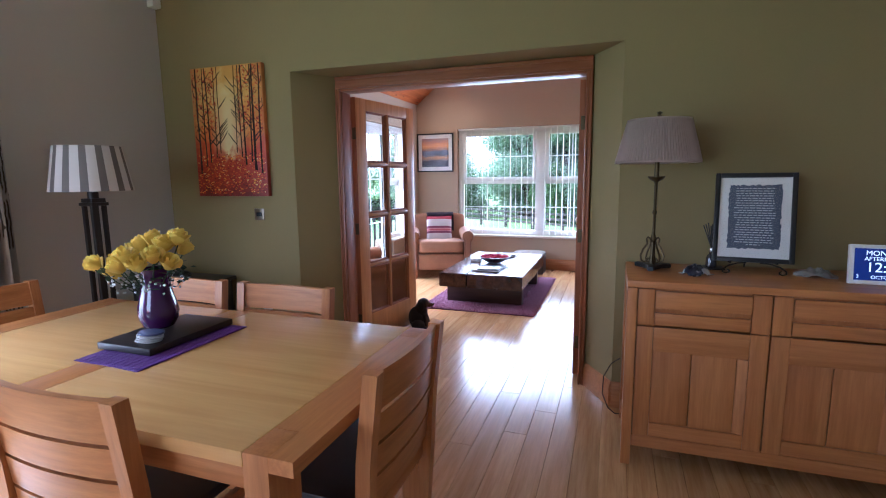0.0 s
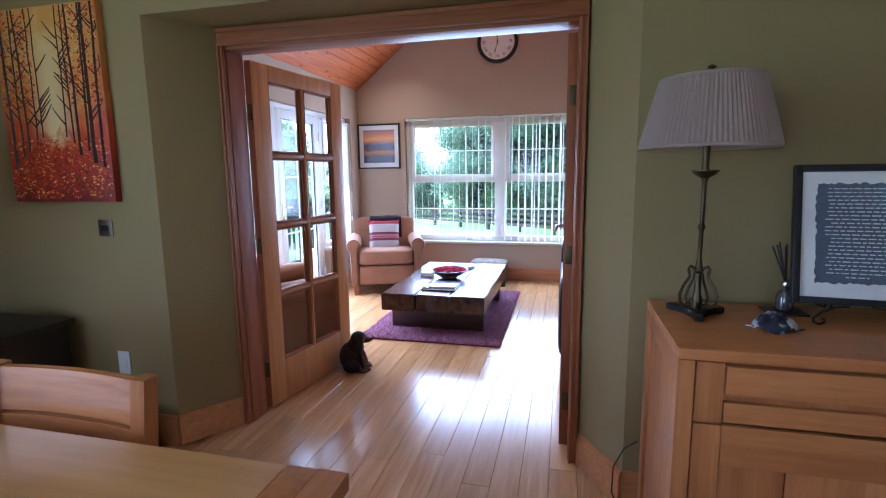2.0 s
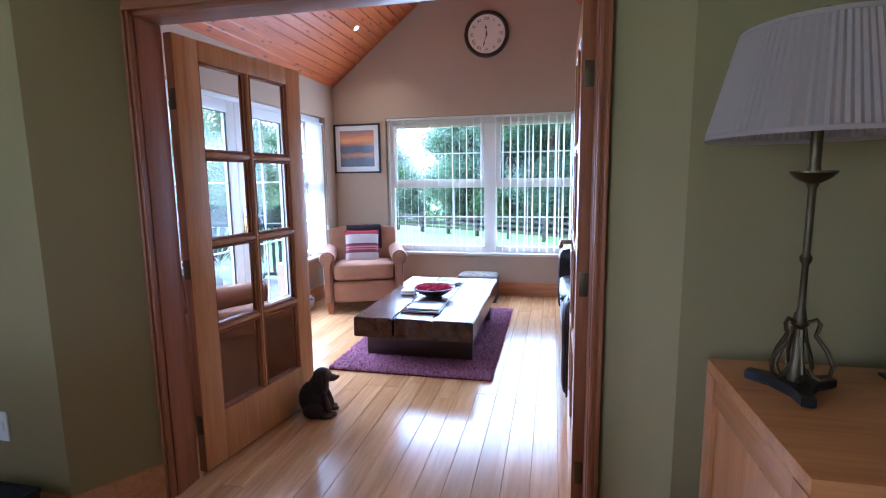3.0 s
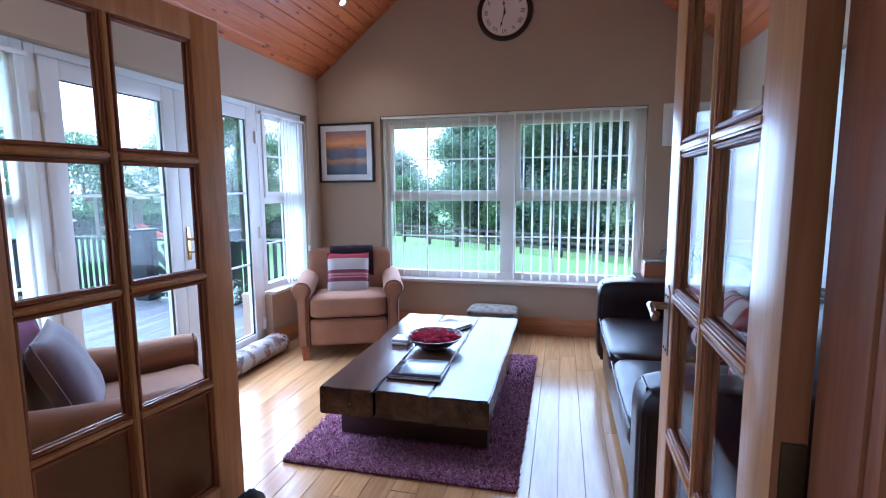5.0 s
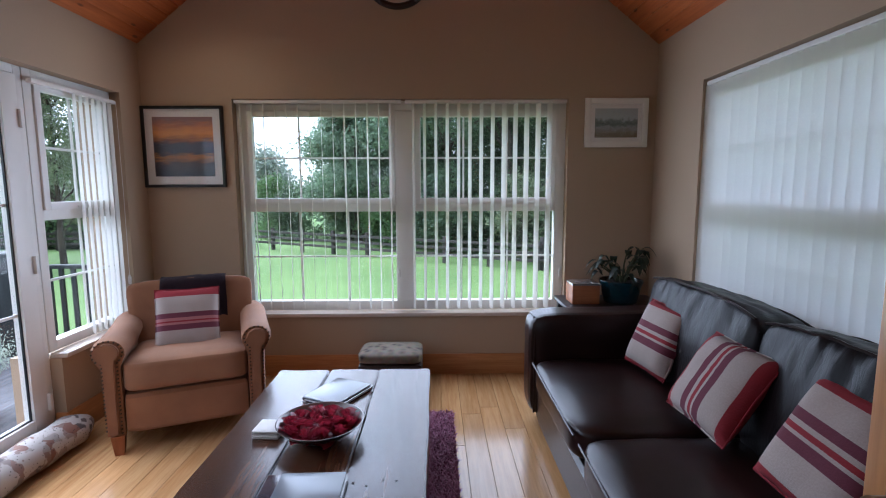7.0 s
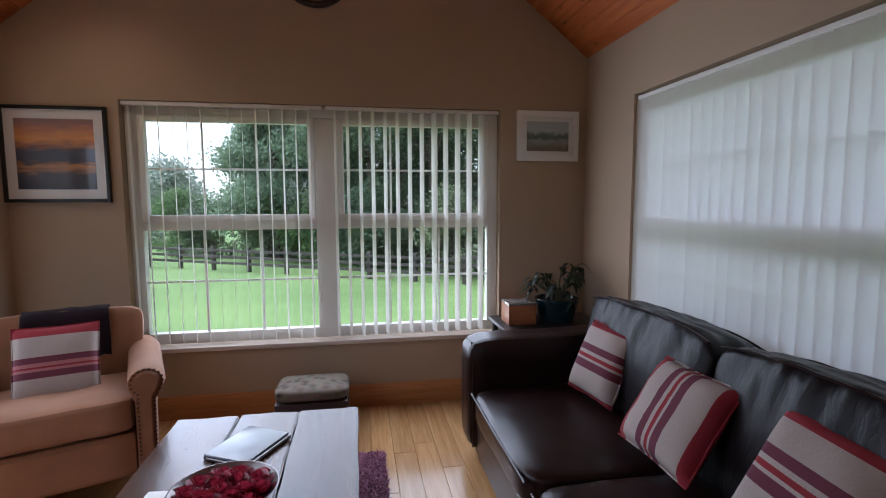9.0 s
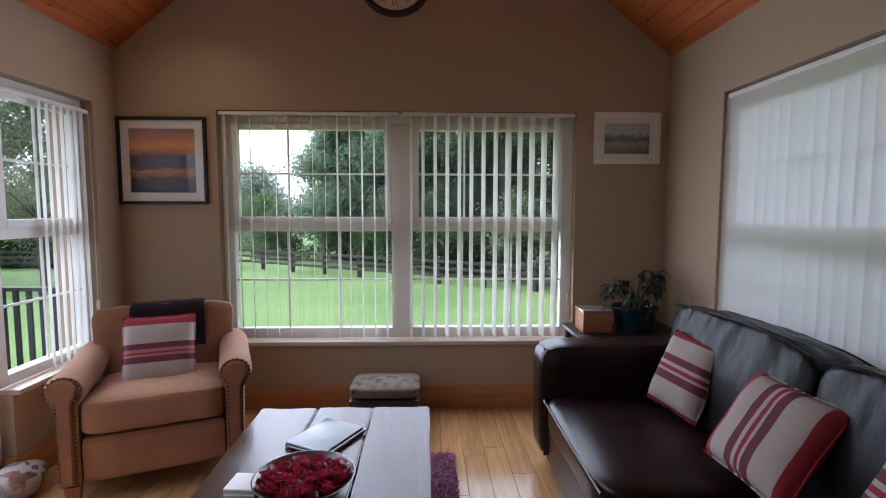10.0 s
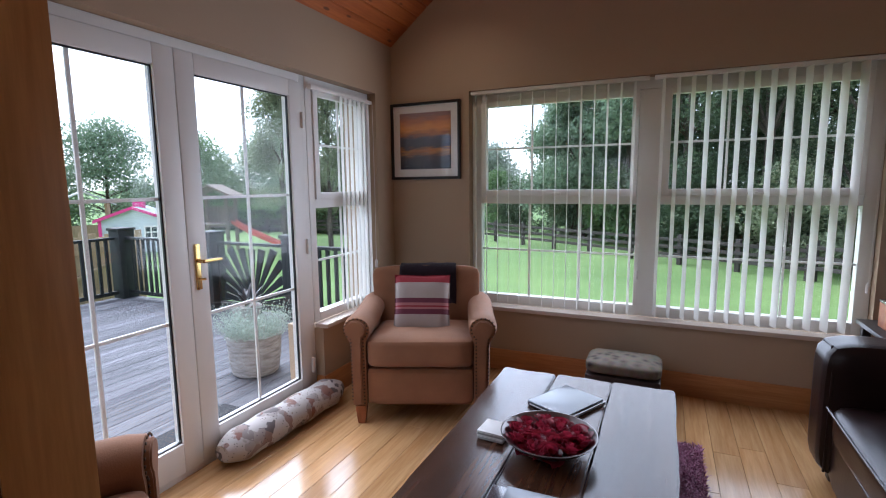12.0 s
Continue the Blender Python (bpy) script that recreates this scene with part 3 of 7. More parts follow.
part("window_sill", boxes((WX0 - 0.04, WX1 + 0.04, -0.11, 0.0, WZ0 + 0.004, WZ0 + 0.034), bevel=0.006), BOARDPAINT, win, "cream painted window board")
part("trickle_vent", boxes((-1.25, -0.55, -0.012, 0, WZ1 - 0.05, WZ1 - 0.03), bevel=0.003), UPVC, win)

# small windows beside the garden doors, and the east window; each built facing -y and turned
def side_window(name, y0, y1, z0, label, turn, x):
    w = y1 - y0
    at = pose(x, y1 if turn == -90 else y0, 0, 0, 0, turn) if turn == -90 else pose(x, y0, 0, 0, 0, turn)
    ob = thing(name, label, "window", at=at, kind="structure")
    bm = bmesh.new()
    frame_bars(bm, 0.002, w - 0.002, z0 + 0.03, 2.133, 0.06, 0, 0.07)
    box(bm, 0.063, w - 0.063, 0.002, 0.07, 1.29, 1.35, bevel=0.004)
    part("window_frame", bm, UPVC, ob)
    casement(ob, 0.063, w - 0.063, z0 + 0.092, 2.07, 1.32, 2)
    part("window_sill", boxes((0.002, w - 0.002, -0.10, 0.0, z0 + 0.001, z0 + 0.029), bevel=0.006), BOARDPAINT, ob, "cream painted window board")
    return ob


side_window("window_2", DY1 + 0.004, SWY1, 0.49, "narrow white window with a half-drawn blind", 90, WEST - 0.07)
side_window("window_3", SWY0, DY0 - 0.004, 0.49, "narrow white window with a half-drawn blind", 90, WEST - 0.07)
side_window("window_4", EWY0, EWY1, EWZ0, "white window behind a closed blind", -90, EAST + 0.09)

# garden doors
gd = thing("door_2", "white glazed double garden doors, closed", "garden doors", at=pose(WEST - 0.07, DY0, 0, 0, 0, 90), kind="structure")
W2 = DY1 - DY0
bm = boxes((0.0, 0.05, 0, 0.07, -0.02, 2.133), (W2 - 0.05, W2, 0, 0.07, -0.02, 2.133), (0.05, W2 - 0.05, 0, 0.07, 2.085, 2.133), (0.05, W2 - 0.05, 0, 0.07, -0.02, 0.03), bevel=0.005)
part("door_frame", bm, UPVC, gd)
half = W2 / 2
for k, (xa, xb) in enumerate(((0.052, half - 0.002), (half + 0.002, W2 - 0.052))):
    bm = boxes((xa, xa + 0.105, -0.012, 0.05, 0.033, 2.082), (xb - 0.105, xb, -0.012, 0.05, 0.033, 2.082),
               (xa + 0.105, xb - 0.105, -0.012, 0.05, 1.985, 2.082), (xa + 0.105, xb - 0.105, -0.012, 0.05, 0.033, 0.185), bevel=0.006)
    leaf = part("door_leaf", bm, UPVC, gd)
    ga, gb = xa + 0.105, xb - 0.105
    pane = part("pane", boxes((ga, gb, 0.016, 0.022, 0.185, 1.985)), GLASS, leaf, smooth=0)
    pane.visible_shadow = False
    bm = bmesh.new()
    frame_bars(bm, ga, gb, 0.185, 1.985, 0.007, 0.004, 0.0155, bevel=0.0)
    part("gasket", bm, BLACK, leaf, "black rubber glazing gasket", smooth=0)
    gm = (ga + gb) / 2
    bm = boxes((gm - 0.008, gm + 0.008, 0.024, 0.034, 0.185, 1.985))
    for z in (0.785, 1.385):
        box(bm, ga, gm - 0.009, 0.024, 0.034, z - 0.008, z + 0.008)
        box(bm, gm + 0.009, gb, 0.024, 0.034, z - 0.008, z + 0.008)
    part("georgian_bar", bm, UPVC, leaf, smooth=0)
    bm = bmesh.new()
    for z in (0.25, 1.05, 1.85):
        hx = xa - 0.012 if k == 0 else xb - 0.01
        box(bm, hx, hx + 0.022, -0.03, -0.008, z - 0.05, z + 0.05, bevel=0.004)
    part("hinge", bm, UPVC, leaf)
bm = boxes((half + 0.03, half + 0.06, -0.020, -0.012, 0.93, 1.16), bevel=0.003)
plate = part("handle_plate", bm, GOLD, gd, "polished brass lever plate")
bm = tube([(half + 0.045, -0.02, 1.075), (half + 0.045, -0.06, 1.075)], 0.009, 10)
tube([(half + 0.045, -0.06, 1.075), (half + 0.09, -0.062, 1.075), (half + 0.15, -0.06, 1.074)], [0.010, 0.008, 0.007], 10, bm)
part("lever", bm, GOLD, plate)
bm = tube([(half + 0.045, -0.02, 0.985), (half + 0.045, -0.042, 0.985), (half + 0.06, -0.046, 0.985)], 0.006, 8)
part("key", bm, GOLD, plate)


# ---- vertical blinds ----
def blind(name, label, xs, z0, z1, angle, at, rail, width=0.089, stack=()):
    """Hanging slats under a rail; local x runs along the window, -y into the room."""
    ob = thing(name, label, "blind", at=at)
    part("head_rail", boxes((rail[0], rail[1], -0.012, 0.022, z1 + 0.001, z1 + 0.026), bevel=0.004), UPVC, ob)
    bm = bmesh.new()
    n = 3
    c0 = []
    for i in range(n + 1):
        u = (i / n - 0.5) * width
        c0.append((u, 0.0018 * math.cos(math.pi * (i / n - 0.5))))
    for i in range(n):
        a, b = c0[i], c0[i + 1]
        bm.faces.new([bm.verts.new((a[0], a[1], z0)), bm.verts.new((b[0], b[1], z0)), bm.verts.new((b[0], b[1], z1)), bm.verts.new((a[0], a[1], z1))])
    bmesh.ops.remove_doubles(bm, verts=bm.verts[:], dist=1e-5)
    me = finish("slat", bm, BLIND, 60)
    rnd = random.Random(len(xs))
    for x in list(xs) + list(stack):
        s = new("slat", me)
        s.parent = ob
        tilt = angle + rnd.uniform(-1.6, 1.6)
        if x in stack:
            tilt = 86
        s.matrix_basis = pose(x, 0, 0, 0, 0, tilt)
    end = rail[1] - 0.03
    part("pull_cord", tube([(end, -0.03, z1), (end + 0.003, -0.032, z1 - 0.6), (end, -0.03, z0 + 0.32)], 0.0016, 5), UPVC, ob)
    part("cord_weight", lathe([(0.004, 0), (0.010, 0.004), (0.011, 0.05), (0.005, 0.066)], 12, at=(end, -0.03, z0 + 0.255)), UPVC, ob, "white plastic cord weight")
    return ob


span = [WX0 + 0.05 + 0.0865 * i for i in range(28)]
blind("vertical_blind", "white fabric vertical blind turned open", [x for x in span if x < -0.33], 0.525, 2.105, 104, pose(0, NORTH + 0.02, 0), (WX0 + 0.01, -0.27))
blind("vertical_blind", "white fabric vertical blind turned open", [x for x in span if x > -0.2], 0.525, 2.105, 104, pose(0, NORTH + 0.02, 0), (-0.24, WX1 - 0.01))
blind("vertical_blind", "white fabric vertical blind gathered at one side", [0.34 + 0.056 * i for i in range(7)], 0.54, 2.05, 48, pose(WEST - 0.035, DY1, 0, 0, 0, 90), (0.01, 0.73))
blind("vertical_blind", "white fabric vertical blind half closed", [0.06 + 0.075 * i for i in range(11)], 0.54, 2.05, 25, pose(WEST - 0.035, SWY0, 0, 0, 0, 90), (0.01, 0.84))
blind("vertical_blind", "white fabric vertical blind, fully closed", [0.03 + 0.0765 * i for i in range(25)], 0.84, 2.095, 21, pose(EAST + 0.03, EWY1, 0, 0, 0, -90), (0.01, EWY1 - EWY0 - 0.01))


# ---- dining room things ----
def board_row(parent, name, material, rows, bevel=0.003):
    for r in rows:
        part(name, boxes(r, bevel=bevel), material, parent)


TX0, TX1, TY0, TY1, TZ = -1.82, 0.135, 1.835, 2.875, 0.76
table = thing("dining_table", "large light oak dining table with inset corner legs", "dining table")
end = 0.145
for edge, inward in ((TX1, -1), (TX0, 1)):
    xo, xi = edge + inward * (end - 0.075), edge + inward * end
    outline = [(edge, TY0), (edge, TY1), (xo, TY1), (xo, TY1 - 0.125), (xi, TY1 - 0.125), (xi, TY0 + 0.125), (xo, TY0 + 0.125), (xo, TY0)]
    bm = bmesh.new()
    prism(bm, outline if inward < 0 else outline[::-1], TZ - 0.04, TZ)
    bmesh.ops.recalc_face_normals(bm, faces=bm.faces[:])
    part("end_board", bm, OAKY, table, smooth=0)
part("middle_board", boxes((-0.98, -0.86, TY0 + 0.002, TY1 - 0.002, TZ - 0.04, TZ), bevel=0.002), OAKY, table, "darker oak board across the middle")
part("tabletop", boxes((TX0 + end + 0.002, -0.982, TY0 + 0.001, TY1 - 0.001, TZ - 0.04, TZ), bevel=0.002), TABLETOP, table, "pale polished oak panel")
part("tabletop", boxes((-0.858, TX1 - end - 0.002, TY0 + 0.001, TY1 - 0.001, TZ - 0.04, TZ), bevel=0.002), TABLETOP, table, "pale polished oak panel")
for x0, x1 in ((TX1 - end, TX1 - end + 0.074), (TX0 + end - 0.074, TX0 + end)):
    for y0, y1 in ((TY0, TY0 + 0.124), (TY1 - 0.124, TY1)):
        part("leg", boxes((x0, x1, y0, y1, 0, TZ), bevel=0.002), OAK, table)
part("apron", boxes((TX0 + end, TX1 - end, TY0 + 0.03, TY0 + 0.05, TZ - 0.12, TZ - 0.04), bevel=0.002), OAKX, table)
part("apron", boxes((TX0 + end, TX1 - end, TY1 - 0.05, TY1 - 0.03, TZ - 0.12, TZ - 0.04), bevel=0.002), OAKX, table)


def chair(label, at):
    """An oak chair that faces +y, its back at y = -0.2."""
    ob = thing("dining_chair", label, "chair", "chairs round the dining table", at=at)
    w = 0.25
    for s in (-1, 1):
        part("front_leg", boxes((s * w - 0.02, s * w + 0.02, 0.17, 0.21, 0, 0.43), bevel=0.003), OAK, ob)
        bm = bmesh.new()
        prof = [(-0.175, 0.0), (-0.205, 0.42), (-0.215, 0.62), (-0.246, 0.886)]
        rings = []
        for y, z in prof:
            rings.append([bm.verts.new((s * w + dx, y + dy, z)) for dx, dy in ((-0.022, -0.025), (0.022, -0.025), (0.022, 0.02), (-0.022, 0.02))])
        for a, b in zip(rings, rings[1:]):
            for k in range(4):
                bm.faces.new((a[k], a[(k + 1) % 4], b[(k + 1) % 4], b[k]))
        bm.faces.new(rings[0][::-1]), bm.faces.new(rings[-1])
        bmesh.ops.bevel(bm, geom=[e for e in bm.edges if e.calc_face_angle(0) > 1], offset=0.003, segments=2, affect="EDGES")
        part("back_leg", bm, OAK, ob)
    # four broad slats with dark gaps between
    z = 0.881
    for k, h in enumerate((0.12, 0.09, 0.09, 0.09)):
        z1, z0 = z, z - h
        bm = bmesh.new()
        n = 10
        rows = []
        for i in range(n + 1):
            u = i / n * 2 - 1
            bow = -0.02 * (1 - u * u)
            y_top, y_bot = -0.244 + (0.881 - z1) * 0.105, -0.244 + (0.881 - z0) * 0.105
            rows.append([bm.verts.new((u * (w - 0.022), yy + bow + t, zz)) for yy, zz, t in ((y_top, z1, -0.011), (y_top, z1, 0.011), (y_bot, z0, 0.011), (y_bot, z0, -0.011))])
        for a, b in zip(rows, rows[1:]):
            for i in range(4):
                bm.faces.new((a[i], a[(i + 1) % 4], b[(i + 1) % 4], b[i]))
        bm.faces.new(rows[0][::-1]), bm.faces.new(rows[-1])
        part("back_slat", bm, OAKX, ob)
        z = z0 - 0.012
    part("seat_rail", boxes((-w + 0.02, w - 0.02, 0.18, 0.2, 0.36, 0.42), bevel=0.002), OAKX, ob)
    part("seat_rail", boxes((-w + 0.02, w - 0.02, -0.195, -0.175, 0.36, 0.42), bevel=0.002), OAKX, ob)
    for s in (-1, 1):
        part("seat_rail", boxes((s * w - 0.012, s * w + 0.012, -0.17, 0.17, 0.36, 0.42), bevel=0.002), OAK, ob)
    part("seat", moved(pad(0.475, 0.42, 0.06, 6, 8.0, 0.25), pose(0, 0.005, 0.452)), BLACKLEATHER, ob, "black leather seat pad")
    return ob


first_chair = chair("light oak dining chair with black leather seat", pose(-0.555, 2.0, 0))
copy_thing(first_chair, pose(-0.035, 2.345, 0, 0, 0, 90))
for x in (-0.72, -1.36):
    copy_thing(first_chair, pose(x, 2.715, 0, 0, 0, 180))
copy_thing(first_chair, pose(-1.86, 2.42, 0, 0, 0, -90))

# purple mat, black tray, vase of roses, coasters
PURPLE = plain("purple_woven_plastic", (0.13, 0.03, 0.26), 0.6, grain=300, vary=0.25, relief=0.5)
bm = bmesh.new()
prism(bm, [(-0.86, 2.135), (-0.70, 2.125), (-0.70, 2.66), (-1.02, 2.66), (-1.02, 2.135)], TZ + 0.001, TZ + 0.004)
for i in range(11):
    x = -1.0 + 0.028 * i
    box(bm, x, x + 0.02, 2.14, 2.65, TZ + 0.004, TZ + 0.0055)
solid("placemat", bm, PURPLE, "purple woven placemat on the oak table", "placemat")
bm = boxes((-1.045, -0.775, 2.24, 2.66, TZ + 0.007, TZ + 0.035), bevel=0.006)
solid("tray", bm, EBONY, "low black wooden tray on a purple mat", "tray")
VASE = plain("purple_glazed_ceramic", (0.055, 0.008, 0.075), 0.12, grain=20, vary=0.35, relief=0.0, coat=0.5)
VX, VY, VZ = -0.985, 2.47, TZ + 0.036
vase = solid("vase", lathe([(0.048, 0), (0.058, 0.006), (0.074, 0.035), (0.079, 0.065), (0.075, 0.095), (0.065, 0.13), (0.057, 0.165), (0.054, 0.2), (0.057, 0.235), (0.061, 0.25), (0.057, 0.25), (0.052, 0.22), (0.05, 0.17), (0.04, 0.06), (0.0, 0.05)], 40), VASE, "glossy dark purple bulbous vase on the tray", "vase", at=pose(VX, VY, VZ))
PETAL_Y = leafy("yellow_rose_petal", (0.62, 0.38, 0.03), (0.85, 0.66, 0.12), 0.55)
PETAL_R = leafy("red_satin_petal", (0.12, 0.006, 0.018), (0.34, 0.022, 0.045), 0.35)
STEMGREEN = leafy("dark_leaf_green", (0.015, 0.03, 0.016), (0.05, 0.085, 0.04), 0.5)
TINY = plain("white_filler_bloom", (0.65, 0.7, 0.72), 0.8, relief=0)


def rose_mesh(name, r, material, opened, seed):
    """A rose of many curled petals round its bud, upright, centred on the origin."""
    rnd = random.Random(seed)
    bm = bmesh.new()
    for k in range(16):
        ring = k / 16
        turn = k * 2.4 + rnd.uniform(-0.2, 0.2)
        reach = r * (0.18 + 0.82 * ring)
        lean = (0.15 + opened * ring)
        high = r * (1.25 - 0.45 * ring)
        wide = 1.5 - 0.5 * ring
        grid = []
        for i in range(5):
            v = i / 4
            row = []
            for j in range(6):
                u = j / 5 * 2 - 1
                a = turn + u * wide * 0.75 * (0.55 + 0.45 * math.sin(math.pi * min(v + 0.25, 1) * 0.8))
                rad = reach * (0.35 + 0.65 * math.sin(v * 1.5)) + r * lean * 0.55 * v ** 3 + 0.02 * r * rnd.uniform(-1, 1)
                z = -0.55 * r + high * v - 0.18 * r * v * u * u - r * 0.22 * lean * v ** 4
                row.append(bm.verts.new((rad * math.cos(a), rad * math.sin(a), z)))
            grid.append(row)
        for a, b in zip(grid, grid[1:]):
            for j in range(5):
                bm.faces.new((a[j], a[j + 1], b[j + 1], b[j]))
    return finish(name, bm, material, 80)


bouquet = thing("rose_bouquet", "bunch of yellow artificial roses in a purple vase", "flowers", at=pose(VX - 0.03, VY, VZ + 0.155) @ Matrix.Diagonal((0.86, 0.86, 0.86, 1)))
rose_y = [rose_mesh("rose", 0.049, PETAL_Y, 0.05 + 0.12 * k, 20 + k) for k in range(3)]
rnd = random.Random(5)
heads = [(-0.235, -0.10, 0.075, 0.9), (-0.115, -0.09, 0.045, 0.5), (-0.14, 0.02, 0.12, 0.3), (-0.05, -0.12, 0.08, 0.6), (-0.075, 0.03, 0.16, 0.2), (0.01, -0.13, 0.13, 0.4),
         (0.0, 0.04, 0.19, 0.1), (0.06, -0.11, 0.09, 0.5), (0.09, 0.02, 0.17, 0.3), (0.13, -0.08, 0.13, 0.5), (0.15, 0.05, 0.20, 0.4), (0.17, -0.03, 0.09, 0.8), (-0.02, 0.12, 0.15, 0.4), (0.1, 0.12, 0.14, 0.5), (-0.1, 0.12, 0.1, 0.6), (-0.17, -0.03, 0.085, 0.6)]
for i, (x, y, z, lean) in enumerate(heads):
    o = new("rose", rose_y[i % 3])
    o.parent = bouquet
    away = math.degrees(math.atan2(y, x))
    o.matrix_basis = Matrix.Translation((x, y, z + 0.06)) @ pose(0, 0, 0, 0, 0, away) @ pose(0, 0, 0, 0, 50 * lean, 0) @ pose(0, 0, 0, 0, 0, 40 * i) @ Matrix.Diagonal((1.02, 1.02, 1.45, 1))
    part("stem", tube([(0.2 * x * 0.5, 0.2 * y * 0.5, -0.05), (x * 0.55, y * 0.55, z * 0.4), (x, y, z + 0.035)], 0.003, 6), STEMGREEN, bouquet)
bm = bmesh.new()
for i in range(150):
    a, rr, z = rnd.uniform(0, 6.28), rnd.uniform(0.03, 0.2), rnd.uniform(0.03, 0.13)
    p = Vector((rr * math.cos(a), rr * math.sin(a), z))
    q = Vector((rnd.uniform(-1, 1), rnd.uniform(-1, 1), rnd.uniform(-0.3, 0.8))).normalized() * rnd.uniform(0.03, 0.06)
    s = q.cross(Vector((0, 0, 1))).normalized() * 0.014
    bm.faces.new([bm.verts.new(c) for c in (p, p + q * 0.5 + s, p + q, p + q * 0.5 - s)])
tagged(part("foliage", bm, STEMGREEN, bouquet, "dark green leaves"), kind="stuff")
bm = bmesh.new()
for i in range(70):
    a, rr = rnd.uniform(0, 6.28), rnd.uniform(0.08, 0.19)
    bmesh.ops.create_icosphere(bm, subdivisions=1, radius=rnd.uniform(0.004, 0.007), matrix=Matrix.Translation((rr * math.cos(a), rr * math.sin(a), rnd.uniform(0.0, 0.09))))
tagged(part("filler_bloom", bm, TINY, bouquet, "tiny white filler blooms"), kind="stuff")
CORK = plain("printed_coaster", (0.06, 0.08, 0.17), 0.3, grain=25, vary=0.6, relief=0)
PALECORK = plain("pale_coaster", (0.36, 0.36, 0.36), 0.35, grain=25, vary=0.2, relief=0)
for i in range(4):
    solid("coaster", moved(lathe([(0.0, 0), (0.047, 0), (0.05, 0.002), (0.05, 0.006), (0.047, 0.008), (0, 0.008)], 24), Matrix.Diagonal((1.1, 0.8, 1, 1))), (PALECORK, CORK)[i == 3], "oval coaster with blue print in a stack", "coaster", "stack of round coasters", at=pose(-0.865 + 0.004 * (i % 2), 2.315 + 0.003 * i, TZ + 0.0355 + 0.0083 * i))


# floor lamp with striped shade
def striped_shade(name, light, dark, count):
    m, nt, p = shader(name)
    tc = nt.nodes.new("ShaderNodeTexCoord")
    sep = nt.nodes.new("ShaderNodeSeparateXYZ")
    nt.links.new(tc.outputs["Object"], sep.inputs[0])
    ang = node(nt, "ShaderNodeMath")
    ang.operation = "ARCTAN2"
    nt.links.new(sep.outputs[1], ang.inputs[0])
    nt.links.new(sep.outputs[0], ang.inputs[1])
    mul = node(nt, "ShaderNodeMath")
    mul.operation = "MULTIPLY"
    mul.inputs[1].default_value = count
    nt.links.new(ang.outputs[0], mul.inputs[0])
    sin = node(nt, "ShaderNodeMath")
    sin.operation = "SINE"
    nt.links.new(mul.outputs[0], sin.inputs[0])
    nt.links.new(ramp(nt, sin.outputs[0], [(0.0, light), (0.18, light), (0.22, dark), (1.0, dark)]), p.inputs["Base Color"])
    p.inputs["Roughness"].default_value = 0.8
    return m


lamp = thing("floor_lamp", "black floor lamp with a grey and cream striped shade", "floor lamp", at=pose(-2.2, 3.12, 0))
SHADE1 = striped_shade("striped_shade_fabric", (0.62, 0.58, 0.55), (0.16, 0.14, 0.13), 14)
part("shade", lathe([(0.22, 0.0), (0.2, 0.12), (0.175, 0.265), (0.171, 0.265), (0.196, 0.12), (0.216, 0.0)], 64, cap=False), SHADE1, lamp, "grey and cream striped drum shade").location = (0, 0, 1.345)
bm = lathe([(0.03, 0), (0.03, 0.05)], 16, at=(0, 0, 1.29))
box(bm, -0.055, 0.055, -0.055, 0.055, 1.255, 1.275, bevel=0.004)
box(bm, -0.045, 0.045, -0.045, 0.045, 1.275, 1.30, bevel=0.004)
lathe([(0.012, 0), (0.01, 0.16)], 12, bm, (0, 0, 1.33))
part("collar", bm, EBONY, lamp)
for x, y in ((-0.035, -0.035), (0.035, -0.035), (0.035, 0.035), (-0.035, 0.035)):
    part("column", boxes((x - 0.011, x + 0.011, y - 0.011, y + 0.011, 0.06, 1.256), bevel=0.002), EBONY, lamp)
for z in (0.5, 0.06):
    part("brace", boxes((-0.05, 0.05, -0.05, 0.05, z, z + 0.018), bevel=0.003), EBONY, lamp)
part("base", boxes((-0.13, 0.13, -0.13, 0.13, 0, 0.03), (-0.1, 0.1, -0.1, 0.1, 0.03, 0.06), bevel=0.005), EBONY, lamp)

# curtain beside the west window
def curtain_mat():
    m, nt, p = shader("leaf_patterned_curtain")
    v = coords(nt, (1, 1, 1))
    vor = node(nt, "ShaderNodeTexVoronoi", Scale=5.0)
    wav = node(nt, "ShaderNodeTexWave", Scale=14.0, Distortion=4.0)
    for n in (vor, wav):
        nt.links.new(v, n.inputs["Vector"])
    a = ramp(nt, vor.outputs["Distance"], [(0.55, (1, 1, 1)), (0.62, (0, 0, 0))])
    b = ramp(nt, wav.outputs["Color"], [(0.45, (0, 0, 0)), (0.55, (1, 1, 1))])
    nt.links.new(mix(nt, "MIX", mix(nt, "MULTIPLY", 1.0, a, b), (0.6, 0.56, 0.52), (0.09, 0.07, 0.06)), p.inputs["Base Color"])
    p.inputs["Roughness"].default_value = 0.9
    return m


bm = bmesh.new()
rows = [[bm.verts.new((DWEST + 0.10 + 0.045 * math.sin(i * 0.95), 2.25 + 0.55 * i / 60, z)) for z in (0.03, 1.2, 2.4)] for i in range(61)]
for a, b in zip(rows, rows[1:]):
    for j in range(2):
        bm.faces.new((a[j], b[j], b[j + 1], a[j + 1]))
bmesh.ops.solidify(bm, geom=bm.faces[:], thickness=0.004)
solid("curtain", bm, curtain_mat(), "cream curtain with brown leaf pattern, drawn aside", "curtain", smooth=60)

